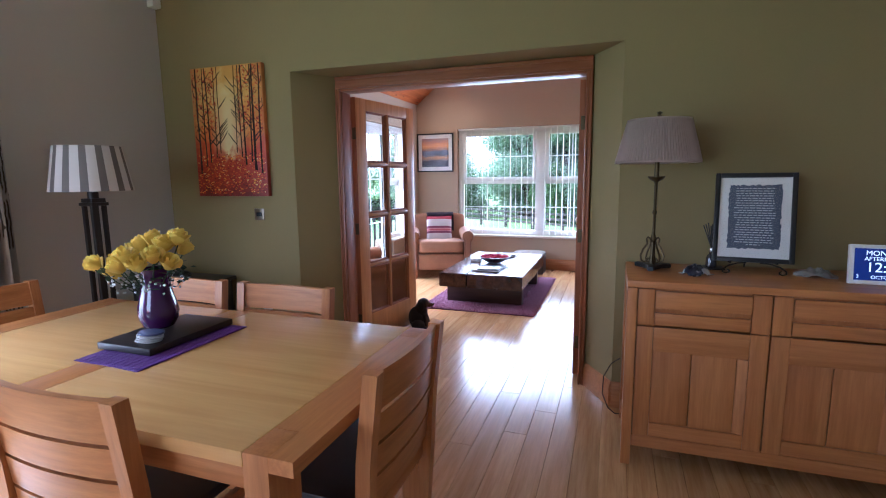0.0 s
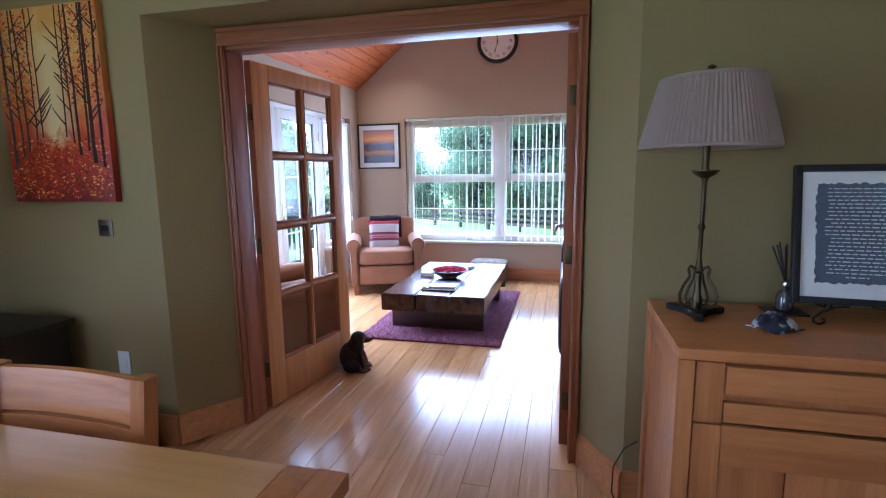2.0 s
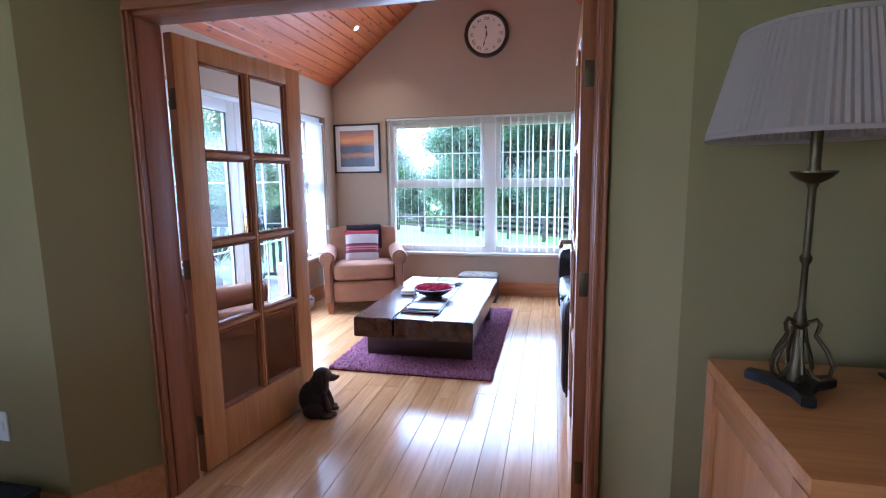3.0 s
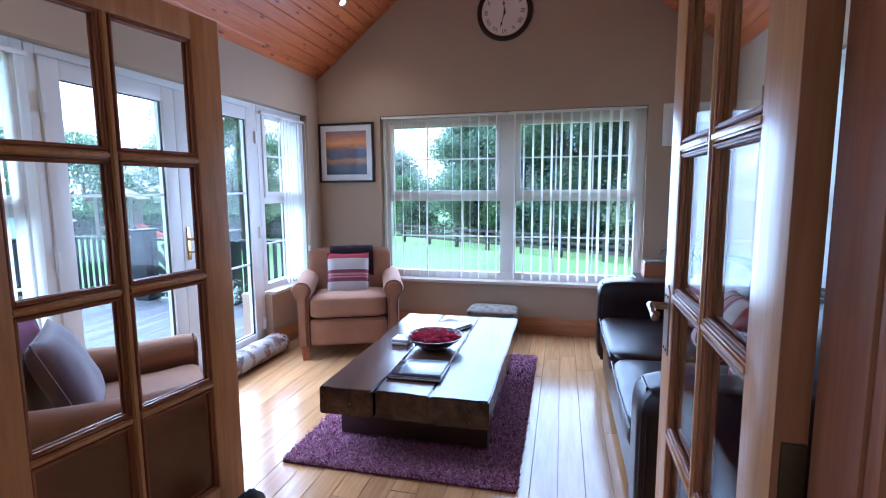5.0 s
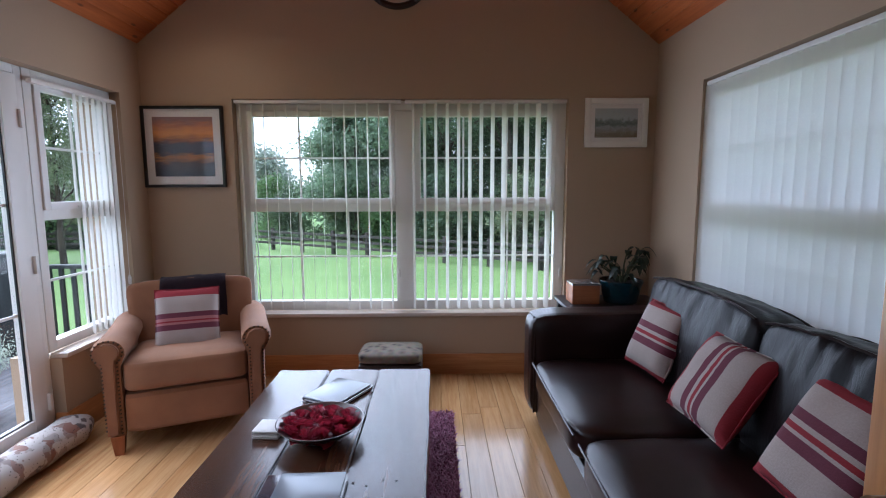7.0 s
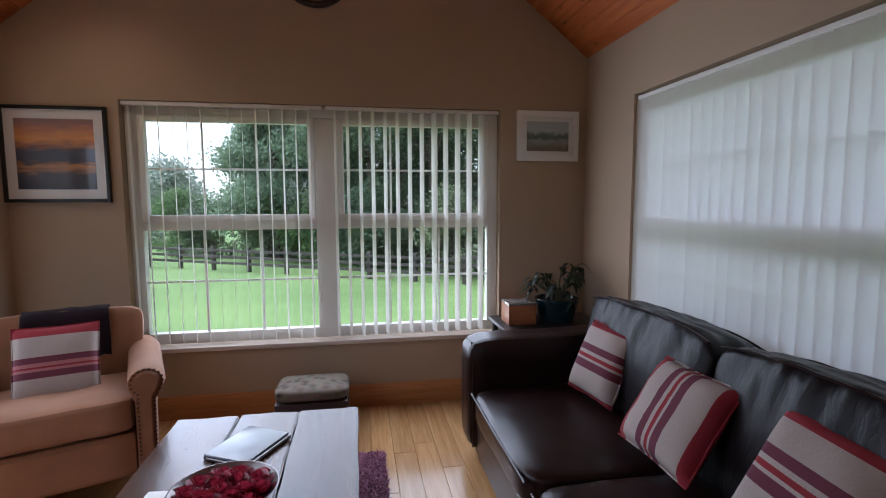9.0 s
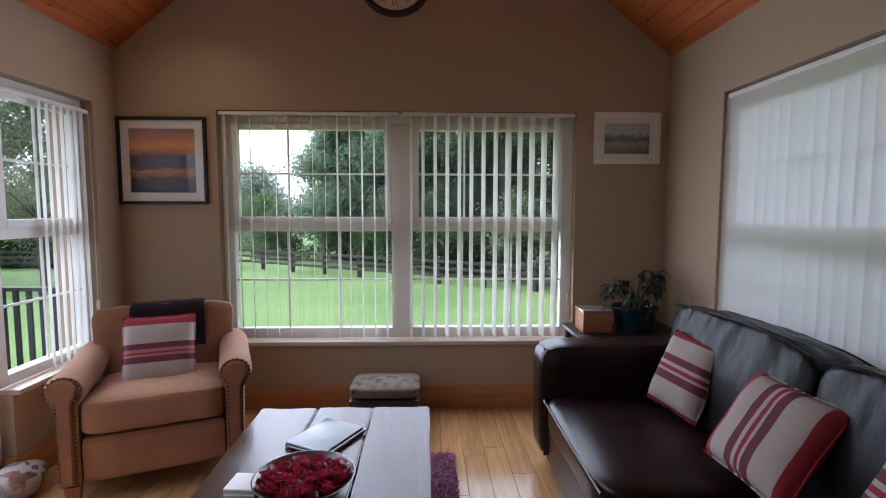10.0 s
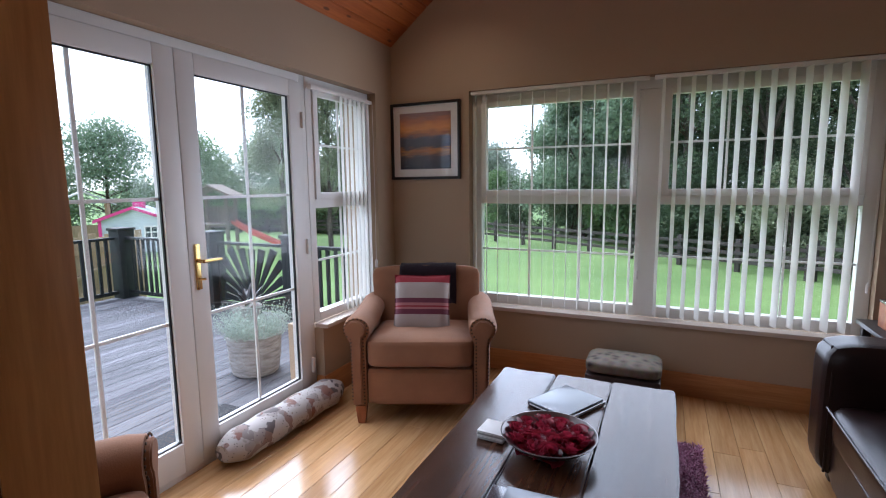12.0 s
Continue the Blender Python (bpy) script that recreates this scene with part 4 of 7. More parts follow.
# small alarm box high in the corner
solid("alarm_sensor", boxes((DWEST + 0.005, DWEST + 0.07, 3.92, 3.995, 2.68, 2.80), bevel=0.012), UPVC, "small white alarm sensor high in the corner", "sensor")

# switch and socket
sw = thing("light_switch", "small brushed metal light switch on green wall", "light switch", at=pose(-1.695, DNORTH, 1.145))
part("plate", boxes((-0.043, 0.043, -0.008, -0.001, -0.043, 0.043), bevel=0.003), STEEL, sw)
part("rocker", boxes((-0.022, 0.022, -0.013, -0.008, -0.014, 0.014), bevel=0.002), BLACK, sw)
so = thing("wall_socket", "white plastic socket plate on green wall", "socket", at=pose(-1.67, DNORTH, 0.43))
part("plate", boxes((-0.037, 0.037, -0.009, -0.001, -0.062, 0.062), bevel=0.003), UPVC, so)
part("module", boxes((-0.02, 0.02, -0.012, -0.009, -0.02, 0.02), bevel=0.001), UPVC, so)


# autumn painting on canvas
def canvas_mat():
    m, nt, p = shader("autumn_paint")
    tc = nt.nodes.new("ShaderNodeTexCoord")
    sep = nt.nodes.new("ShaderNodeSeparateXYZ")
    nt.links.new(tc.outputs["Object"], sep.inputs[0])
    n = node(nt, "ShaderNodeTexNoise", Scale=9.0, Detail=6.0, Distortion=1.0)
    nt.links.new(tc.outputs["Object"], n.inputs["Vector"])
    wob = node(nt, "ShaderNodeMath")
    wob.operation = "MULTIPLY_ADD"
    wob.inputs[1].default_value, wob.inputs[2].default_value = 0.45, -0.22
    nt.links.new(n.outputs["Fac"], wob.inputs[0])
    add = node(nt, "ShaderNodeMath")
    nt.links.new(sep.outputs[2], add.inputs[0])
    nt.links.new(wob.outputs[0], add.inputs[1])
    up = node(nt, "ShaderNodeMapRange")
    up.inputs[1].default_value, up.inputs[2].default_value = -0.47, 0.47
    nt.links.new(add.outputs[0], up.inputs[0])
    tall = ramp(nt, up.outputs[0], [(0.0, (0.16, 0.01, 0.008)), (0.2, (0.42, 0.035, 0.01)), (0.38, (0.62, 0.085, 0.008)), (0.55, (0.72, 0.27, 0.03)), (0.78, (0.78, 0.48, 0.11)), (1.0, (0.70, 0.36, 0.07))])
    ab = node(nt, "ShaderNodeMath")
    ab.operation = "ABSOLUTE"
    nt.links.new(sep.outputs[0], ab.inputs[0])
    mid = ramp(nt, ab.outputs[0], [(0.02, (1, 1, 1)), (0.16, (0, 0, 0))])
    band = ramp(nt, up.outputs[0], [(0.25, (0, 0, 0)), (0.4, (1, 1, 1)), (0.75, (0.7, 0.7, 0.7)), (0.95, (0, 0, 0))])
    base = mix(nt, "MIX", mix(nt, "MULTIPLY", 1.0, mid, band), tall, (0.85, 0.74, 0.38))
    edge = ramp(nt, ab.outputs[0], [(0.22, (0, 0, 0)), (0.34, (1, 1, 1))])
    base = mix(nt, "MIX", mix(nt, "MULTIPLY", 1.0, edge, (0.6, 0.6, 0.6)), base, (0.36, 0.02, 0.01))
    nt.links.new(base, p.inputs["Base Color"])
    p.inputs["Roughness"].default_value = 0.4
    bump(nt, p, n.outputs["Fac"], 0.4, 0.01)
    return m


art = thing("canvas_painting", "tall autumn forest painting in orange and red on canvas", "painting", at=pose(-1.895, DNORTH - 0.022, 1.75))
part("canvas", boxes((-0.32, 0.32, -0.017, 0.02, -0.47, 0.47), bevel=0.003), canvas_mat(), art)
rnd = random.Random(12)
bm = bmesh.new()
for x, w, z0, lean in ((-0.27, 0.016, -0.30, 0.0), (-0.22, 0.010, -0.25, 0.01), (-0.17, 0.012, -0.22, -0.015), (-0.12, 0.007, -0.18, 0.01), (-0.08, 0.006, -0.15, 0.0), (0.07, 0.006, -0.15, 0.01), (0.11, 0.008, -0.18, 0.0), (0.15, 0.014, -0.24, -0.01), (0.20, 0.012, -0.22, 0.02), (0.235, 0.022, -0.28, 0.0), (0.285, 0.016, -0.3, 0.01)):
    pts = [(x + lean * k / 6 + rnd.uniform(-0.004, 0.004), -0.0185, z0 + (0.465 - z0) * k / 6) for k in range(7)]
    tube(pts, [w * (1 - 0.4 * k / 6) * 0.62 for k in range(7)], 4, bm, flat=0.1)
    for b in range(7):
        z = rnd.uniform(-0.1, 0.42)
        s = rnd.choice((-1, 1))
        q = [(x, -0.0185, z), (x + s * 0.03, -0.0185, z + 0.03), (max(-0.31, min(0.31, x + s * 0.075)), -0.0185, min(0.46, z + rnd.uniform(0.05, 0.09)))]
        tube(q, [0.0042, 0.003, 0.0015], 4, bm, flat=0.1)
tagged(part("painted_trunk", bm, plain("dark_paint", (0.03, 0.009, 0.006), 0.4), art, "dark brushed tree trunks", smooth=0), kind="stuff")
bm = bmesh.new()
for i in range(2200):
    low = rnd.random() < 0.45
    z = rnd.uniform(-0.45, -0.16) if low else rnd.uniform(0.0, 0.46)
    x = rnd.uniform(-0.31, 0.31)
    if not low and abs(x) < 0.1:
        continue
    w, h = rnd.uniform(0.004, 0.014), rnd.uniform(0.002, 0.007)
    a = rnd.uniform(-0.4, 0.4)
    y = -0.0182 - rnd.uniform(0, 0.0012)
    bm.faces.new([bm.verts.new((x + w * c * math.cos(a) - h * s * math.sin(a), y, z + w * c * math.sin(a) + h * s * math.cos(a))) for c, s in ((-1, 0), (0, -1), (1, 0), (0, 1))])
STROKES, snt, sp = shader("leaf_strokes")
geo = snt.nodes.new("ShaderNodeNewGeometry")
snt.links.new(ramp(snt, geo.outputs["Random Per Island"], [(0.0, (0.12, 0.006, 0.006)), (0.3, (0.42, 0.02, 0.008)), (0.65, (0.7, 0.13, 0.012)), (0.9, (0.8, 0.38, 0.03)), (1.0, (0.85, 0.7, 0.3))]), sp.inputs["Base Color"])
tagged(part("brush_stroke", bm, STROKES, art, "dabs of red, orange and yellow paint", smooth=0), kind="stuff")

# corner cabinet with ornament, and a dark basket on the floor
cab = thing("side_cabinet", "small dark wooden side cabinet in the corner", "cabinet", at=pose(-2.17, 3.70, 0) @ Matrix.Diagonal((1, 1, 1.16, 1)))
part("top", boxes((-0.27, 0.27, -0.24, 0.24, 0.56, 0.585), bevel=0.006), EBONY, cab)
for s in (-1, 1):
    part("side_panel", boxes((s * 0.24 - 0.012, s * 0.24 + 0.012, -0.21, 0.21, 0.03, 0.56), bevel=0.003), EBONY, cab)
part("back_panel", boxes((-0.228, 0.228, 0.195, 0.21, 0.03, 0.56)), EBONY, cab)
part("shelf", boxes((-0.228, 0.228, -0.2, 0.195, 0.05, 0.07)), EBONY, cab)
part("door", boxes((-0.226, 0.226, -0.21, -0.192, 0.075, 0.555), bevel=0.003), EBONY, cab)
for x in (-0.23, 0.23):
    for y in (-0.2, 0.2):
        part("foot", boxes((x - 0.02, x + 0.02, y - 0.02, y + 0.02, 0, 0.03), bevel=0.004), EBONY, cab)
CHINA = plain("white_china", (0.6, 0.58, 0.56), 0.25, relief=0)
orn = thing("ornament", "white china sleeping cat ornament with black patch", "ornament", at=pose(-2.16, 3.62, 0.68))
bm = bmesh.new()
bmesh.ops.create_uvsphere(bm, u_segments=20, v_segments=12, radius=1, matrix=Matrix.Translation((0, 0, 0.03)) @ Matrix.Diagonal((0.14, 0.07, 0.032, 1)))
bmesh.ops.create_uvsphere(bm, u_segments=16, v_segments=10, radius=0.045, matrix=Matrix.Translation((-0.12, 0.0, 0.055)))
lathe([(0.012, 0), (0.001, 0.03)], 8, bm, (-0.14, -0.02, 0.09))
lathe([(0.012, 0), (0.001, 0.03)], 8, bm, (-0.14, 0.02, 0.09))
part("body", bm, CHINA, orn)
bm = bmesh.new()
bmesh.ops.create_uvsphere(bm, u_segments=16, v_segments=10, radius=1, matrix=Matrix.Translation((0.06, 0.0, 0.055)) @ Matrix.Diagonal((0.075, 0.06, 0.03, 1)))
part("patch", bm, BLACK, orn, "black rounded patch")
bk = thing("storage_box", "black woven storage box on the floor", "box", at=pose(-1.565, 3.76, 0) @ Matrix.Diagonal((0.76, 1, 1, 1)))
WEAVE = plain("black_weave", (0.014, 0.012, 0.012), 0.7, grain=140, vary=0.4, relief=0.6)
bm = boxes((-0.2, 0.2, -0.16, -0.145, 0, 0.24), (-0.2, 0.2, 0.145, 0.16, 0, 0.24), (-0.2, -0.185, -0.145, 0.145, 0, 0.24), (0.185, 0.2, -0.145, 0.145, 0, 0.24), (-0.185, 0.185, -0.145, 0.145, 0, 0.012), bevel=0.004)
part("body", bm, WEAVE, bk)
bm = boxes((-0.205, 0.205, -0.165, -0.14, 0.225, 0.245), (-0.205, 0.205, 0.14, 0.165, 0.225, 0.245), (-0.205, -0.18, -0.14, 0.14, 0.225, 0.245), (0.18, 0.205, -0.14, 0.14, 0.225, 0.245), bevel=0.005)
part("rim", bm, WEAVE, bk)

# ---- sideboard and what stands on it ----
SX0, SX1, SY0, SY1, SZ = 0.885, 2.62, 3.375, 3.915, 0.92
sb = thing("sideboard", "light oak sideboard with drawers over panelled doors", "sideboard")
part("top", boxes((SX0, SX1, SY0, SY1, SZ - 0.032, SZ), bevel=0.003), OAKX, sb)
for x0 in (SX0, SX1 - 0.045):
    for y0 in (SY0, SY1 - 0.06):
        part("leg", boxes((x0, x0 + 0.045, y0, y0 + 0.06, 0, SZ - 0.033), bevel=0.003), OAK, sb)
    part("side_panel", boxes((x0 + 0.012, x0 + 0.03, SY0 + 0.06, SY1 - 0.06, 0.12, SZ - 0.1), bevel=0.001), OAK, sb)
    part("side_rail", boxes((x0 + 0.004, x0 + 0.04, SY0 + 0.06, SY1 - 0.06, SZ - 0.1, SZ - 0.033), bevel=0.002), OAKY, sb)
    part("side_rail", boxes((x0 + 0.004, x0 + 0.04, SY0 + 0.06, SY1 - 0.06, 0.09, 0.12), bevel=0.002), OAKY, sb)
part("back_panel", boxes((SX0 + 0.045, SX1 - 0.045, SY1 - 0.03, SY1 - 0.015, 0.1, SZ - 0.033)), OAK, sb)
part("bottom_rail", boxes((SX0 + 0.046, SX1 - 0.046, SY0 + 0.012, SY0 + 0.035, 0.095, 0.155), bevel=0.002), OAKX, sb)
part("carcass", boxes((SX0 + 0.046, SX1 - 0.046, SY0 + 0.04, SY1 - 0.032, 0.10, 0.13)), OAKX, sb)
bays = 3
bw = (SX1 - SX0 - 0.092) / bays
for k in range(bays):
    a = SX0 + 0.046 + k * bw
    b = a + bw
    f = SY0 + 0.008
    drawer = part("drawer", boxes((a + 0.076, b - 0.076, f + 0.0225, f + 0.03, 0.708, 0.883)), OAK, sb)
    for xa in (a + 0.003, b - 0.075):
        part("stile", boxes((xa, xa + 0.072, f, f + 0.024, 0.708, 0.883), bevel=0.002), OAK, drawer)
    for z0, z1, y in ((0.795, 0.875, f - 0.006), (0.712, 0.77, f + 0.002)):
        part("drawer_front", boxes((a + 0.078, b - 0.078, y, f + 0.022, z0, z1), bevel=0.003), OAKX, drawer)
    door = part("door", boxes((a + 0.003, a + 0.075, f, f + 0.024, 0.158, 0.703), bevel=0.002), OAK, sb)
    part("stile", boxes((b - 0.075, b - 0.003, f, f + 0.024, 0.158, 0.703), bevel=0.002), OAK, door)
    part("rail", boxes((a + 0.076, b - 0.076, f + 0.001, f + 0.023, 0.585, 0.702), bevel=0.002), OAKX, door)
    part("rail", boxes((a + 0.076, b - 0.076, f + 0.001, f + 0.023, 0.16, 0.225), bevel=0.002), OAKX, door)
    m2 = (a + b) / 2 - 0.03
    part("panel", boxes((a + 0.077, m2 - 0.002, f + 0.01, f + 0.02, 0.227, 0.583), bevel=0.002), OAK, door)
    part("panel", boxes((m2 + 0.002, b - 0.12, f + 0.01, f + 0.02, 0.227, 0.583), bevel=0.002), OAK, door)
    bm = bmesh.new()
    prism(bm, [(b - 0.118, f + 0.02), (b - 0.118, f + 0.016), (b - 0.077, f - 0.002), (b - 0.077, f + 0.02)], 0.227, 0.583)
    part("grip", bm, OAK, door)


def table_lamp(at):
    ob = thing("table_lamp", "aged brass table lamp with a pleated cream shade", "table lamp", at=at)
    bm = bmesh.new()
    outline = []
    for k in range(3):
        a = radians(90 + 120 * k)
        for da, r in ((-0.35, 0.045), (-0.14, 0.098), (0.14, 0.098), (0.35, 0.045)):
            outline.append((r * math.cos(a + da), r * math.sin(a + da)))
    prism(bm, outline, 0.0, 0.022)
    bmesh.ops.bevel(bm, geom=bm.edges[:], offset=0.003, segments=2, affect="EDGES")
    part("base", bm, BLACK, ob, "black three-lobed foot")
    bm = lathe([(0.016, 0.022), (0.018, 0.05), (0.011, 0.07), (0.01, 0.14), (0.017, 0.15), (0.012, 0.16), (0.007, 0.19), (0.0065, 0.28), (0.011, 0.288), (0.012, 0.296), (0.007, 0.305), (0.0075, 0.44), (0.012, 0.452), (0.03, 0.462), (0.042, 0.474), (0.042, 0.478), (0.014, 0.47), (0.011, 0.49), (0.011, 0.56)], 20)
    part("stem", bm, BRASS, ob)
    for k in range(6):
        a = radians(30 + 60 * k)
        pts = [(0.012, 0.155), (0.03, 0.165), (0.036, 0.155), (0.033, 0.14), (0.03, 0.13), (0.052, 0.10), (0.064, 0.07), (0.06, 0.045), (0.045, 0.034), (0.03, 0.04), (0.022, 0.055)]
        if k % 2:
            pts = [(0.013, 0.14), (0.02, 0.11), (0.032, 0.08), (0.04, 0.05), (0.032, 0.03), (0.018, 0.03)]
        part("scroll", tube([(r * math.cos(a), r * math.sin(a), z) for r, z in pts], 0.0045, 6), BRASS, ob)
    # pleated shade
    bm = bmesh.new()
    n = 180
    rings = []
    for z, r, amp in ((0.545, 0.206, 0.0), (0.553, 0.205, 0.0), (0.556, 0.203, 0.0022), (0.66, 0.176, 0.0022), (0.752, 0.152, 0.0018), (0.754, 0.153, 0.0), (0.762, 0.151, 0.0)):
        ring = []
        for i in range(n):
            a = 2 * math.pi * i / n
            w = r + amp * (1 if i % 2 else -1) + amp * 0.6 * noise.noise(Vector((i * 0.7, z * 3, 0)))
            ring.append(bm.verts.new((w * math.cos(a), w * math.sin(a), z)))
        rings.append(ring)
    for a, b in zip(rings, rings[1:]):
        for i in range(n):
            bm.faces.new((a[i], a[(i + 1) % n], b[(i + 1) % n], b[i]))
    bmesh.ops.solidify(bm, geom=bm.faces[:], thickness=0.002)
    part("shade", bm, sheer("pleated_shade_fabric", (0.62, 0.52, 0.47), 0.25), ob, "cream pleated fabric shade", smooth=20)
    bm = lathe([(0.004, 0.56), (0.004, 0.775), (0.012, 0.78), (0.004, 0.788), (0.014, 0.796), (0.001, 0.804)], 12)
    for k in range(3):
        a = radians(120 * k)
        tube([(0, 0, 0.755), (0.15 * math.cos(a), 0.15 * math.sin(a), 0.757)], 0.002, 5, bm)
    part("finial", bm, BRASS, ob)
    return ob


table_lamp(pose(1.011, 3.735, SZ + 0.001, 0, 0, 52))

# framed verse on an iron easel
verse = thing("framed_verse", "framed verse in white lettering on blue-grey torn paper", "framed print", at=pose(1.466, 3.735, 0.972, -11, 0, -6))
fw, fh = 0.35, 0.445
bm = bmesh.new()
frame_bars(bm, -fw / 2, fw / 2, 0, fh, 0.022, -0.016, 0.012, bevel=0.003)
part("frame", bm, BLACK, verse)
part("mount", boxes((-fw / 2 + 0.02, fw / 2 - 0.02, -0.004, 0.006, 0.02, fh - 0.02)), WHITE, verse, smooth=0)
rnd = random.Random(3)
bm = bmesh.new()
outl = []
x0, x1, z0, z1 = -0.112, 0.112, 0.068, 0.385
for k in range(24):
    outl.append((x0 + (x1 - x0) * k / 24, z0 + rnd.uniform(-0.004, 0.004)))
for k in range(32):
    outl.append((x1 + rnd.uniform(-0.004, 0.004), z0 + (z1 - z0) * k / 32))
for k in range(24):
    outl.append((x1 - (x1 - x0) * k / 24, z1 + rnd.uniform(-0.004, 0.004)))
for k in range(32):
    outl.append((x0 + rnd.uniform(-0.004, 0.004), z1 - (z1 - z0) * k / 32))
side_prism(bm, outl, -0.0062, -0.0048)
part("torn_paper", bm, plain("slate_blue_paper", (0.085, 0.105, 0.15), 0.7, grain=40, vary=0.2, relief=0), verse, "slate blue paper with torn edges", smooth=0)
bm = bmesh.new()
for k in range(24):
    z = 0.368 - 0.0122 * k
    ww = rnd.uniform(0.07, 0.09) if k < 23 else 0.03
    x = -ww
    while x < ww:
        step = rnd.uniform(0.008, 0.024)
        e = min(x + step, ww)
        if e - x > 0.003:
            box(bm, x, e, -0.0068, -0.0062, z - 0.0018, z + 0.0018)
        x += step + 0.005
for z, ww in ((0.052, 0.025), (0.044, 0.03)):
    box(bm, -ww, ww, -0.0048, -0.0042, z - 0.001, z + 0.001)
tagged(part("lettering", bm, plain("chalk_white_print", (0.62, 0.65, 0.7), 0.7, relief=0), verse, "rows of small white lettering", smooth=0), kind="stuff")
pane = part("glass", boxes((-fw / 2 + 0.021, fw / 2 - 0.021, -0.0105, -0.0085, 0.021, fh - 0.021)), GLASS, verse, smooth=0)
pane.visible_shadow = False
easel = thing("easel", "small black wrought iron easel with scrolled feet", "easel", at=pose(1.466, 3.73, SZ - 0.0) @ Matrix.Diagonal((1, 1, 0.72, 1)))
for s in (-1, 1):
    pts = [(s * 0.03, -0.02, 0.075), (s * 0.07, -0.028, 0.072), (s * 0.11, -0.04, 0.055), (s * 0.135, -0.05, 0.03), (s * 0.135, -0.052, 0.012), (s * 0.12, -0.052, 0.005), (s * 0.107, -0.052, 0.012), (s * 0.107, -0.052, 0.026), (s * 0.116, -0.052, 0.03)]
    part("scroll_foot", tube(pts, 0.0045, 7), IRON, easel)
    part("ledge", tube([(s * 0.10, 0.03, 0.07), (s * 0.10, -0.03, 0.072), (s * 0.10, -0.034, 0.088)], 0.004, 6), IRON, easel)
part("back_leg", tube([(0, 0.075, 0.25), (0, 0.15, 0.005)], 0.004, 6), IRON, easel)
part("back_bar", tube([(-0.10, 0.03, 0.07), (-0.05, 0.05, 0.1), (0, 0.075, 0.25), (0.05, 0.05, 0.1), (0.10, 0.03, 0.07)], 0.004, 6), IRON, easel)

# reed diffuser on a slate
solid("slate_coaster", boxes((1.24, 1.36, 3.765, 3.865, SZ, SZ + 0.008), bevel=0.002), BLACK, "dark square slate coaster on the sideboard", "coaster")
df = thing("reed_diffuser", "small glass reed diffuser with black reeds", "diffuser", at=pose(1.302, 3.82, SZ + 0.0085))
part("bottle", lathe([(0.024, 0), (0.027, 0.004), (0.026, 0.045), (0.02, 0.06), (0.012, 0.068), (0.012, 0.075)], 20), plain("smoky_glass", (0.05, 0.05, 0.055), 0.08, relief=0, coat=0.6), df, "smoky glass bottle")
part("collar", lathe([(0.0135, 0.075), (0.0145, 0.078), (0.0145, 0.095), (0.013, 0.098)], 20), plain("silver_collar", (0.6, 0.6, 0.6), 0.2, 1.0, relief=0), df, "silver collar")
for k, (dx, dy) in enumerate(((-0.045, 0.01), (-0.036, 0.0), (-0.022, 0.02), (-0.014, -0.01), (-0.004, 0.01), (0.06, 0.0))):
    part("reed", tube([(0, 0, 0.09), (dx, dy, 0.215 + 0.006 * (k % 3) - (0.06 if k == 5 else 0))], 0.0028, 6), BLACK, df)


def crumpled(name, label, at, sx, sy, h, mat_a, seed):
    bm = bmesh.new()
    bmesh.ops.create_grid(bm, x_segments=26, y_segments=22, size=1.0)
    for v in bm.verts:
        x, y = v.co.x, v.co.y
        d = 1 - 0.22 * noise.noise(Vector((x * 2, y * 2, seed)))
        z = max(0.0, 1 - (x * x * 0.9 + y * y * 0.9)) ** 0.6 * h
        z *= 0.55 + 0.8 * abs(noise.noise(Vector((x * 2.2, y * 2.2, seed + 4))))
        z += 0.18 * h * abs(noise.noise(Vector((x * 6, y * 6, seed)))) * (1 if z > 0 else 0)
        v.co = Vector((x * sx * d, y * sy * d, 0.001 + max(0, z)))
    bmesh.ops.solidify(bm, geom=bm.faces[:], thickness=-0.003)
    return solid(name, bm, mat_a, label, "cloth", at=at, smooth=50)


SCARF, cnt, cp = shader("navy_and_white_cloth")
cv = node(cnt, "ShaderNodeTexNoise", Scale=16.0, Detail=2.0)
cnt.links.new(coords(cnt), cv.inputs["Vector"])
cnt.links.new(ramp(cnt, cv.outputs["Fac"], [(0.46, (0.012, 0.014, 0.03)), (0.5, (0.03, 0.035, 0.06)), (0.55, (0.45, 0.45, 0.47))]), cp.inputs["Base Color"])
cp.inputs["Roughness"].default_value = 0.5
crumpled("folded_cloth", "crumpled navy and white cloth pouch on the sideboard", pose(1.205, 3.62, SZ, 0, 0, 35), 0.06, 0.05, 0.05, SCARF, 3)
crumpled("paper_bundle", "crumpled bundle of pale papers beside the clock", pose(1.73, 3.72, SZ, 0, 0, -10), 0.08, 0.045, 0.04, plain("printed_paper", (0.3, 0.28, 0.25), 0.7, grain=30, vary=0.5), 9)


def words(text, size, material, parent, x, z, y, name="lettering", center=True):
    cu = bpy.data.curves.new("lettering", "FONT")
    cu.body, cu.size, cu.extrude = text, size, 0.0004
    cu.align_x, cu.align_y = ("CENTER" if center else "LEFT"), "CENTER"
    tmp = bpy.data.objects.new("lettering_curve", cu)
    me = bpy.data.meshes.new_from_object(tmp)
    bpy.data.objects.remove(tmp)
    me.materials.clear()
    me.materials.append(material)
    o = new(name, me)
    o.parent = parent
    o.matrix_basis = pose(x, y, z, 90, 0, 0)
    return o


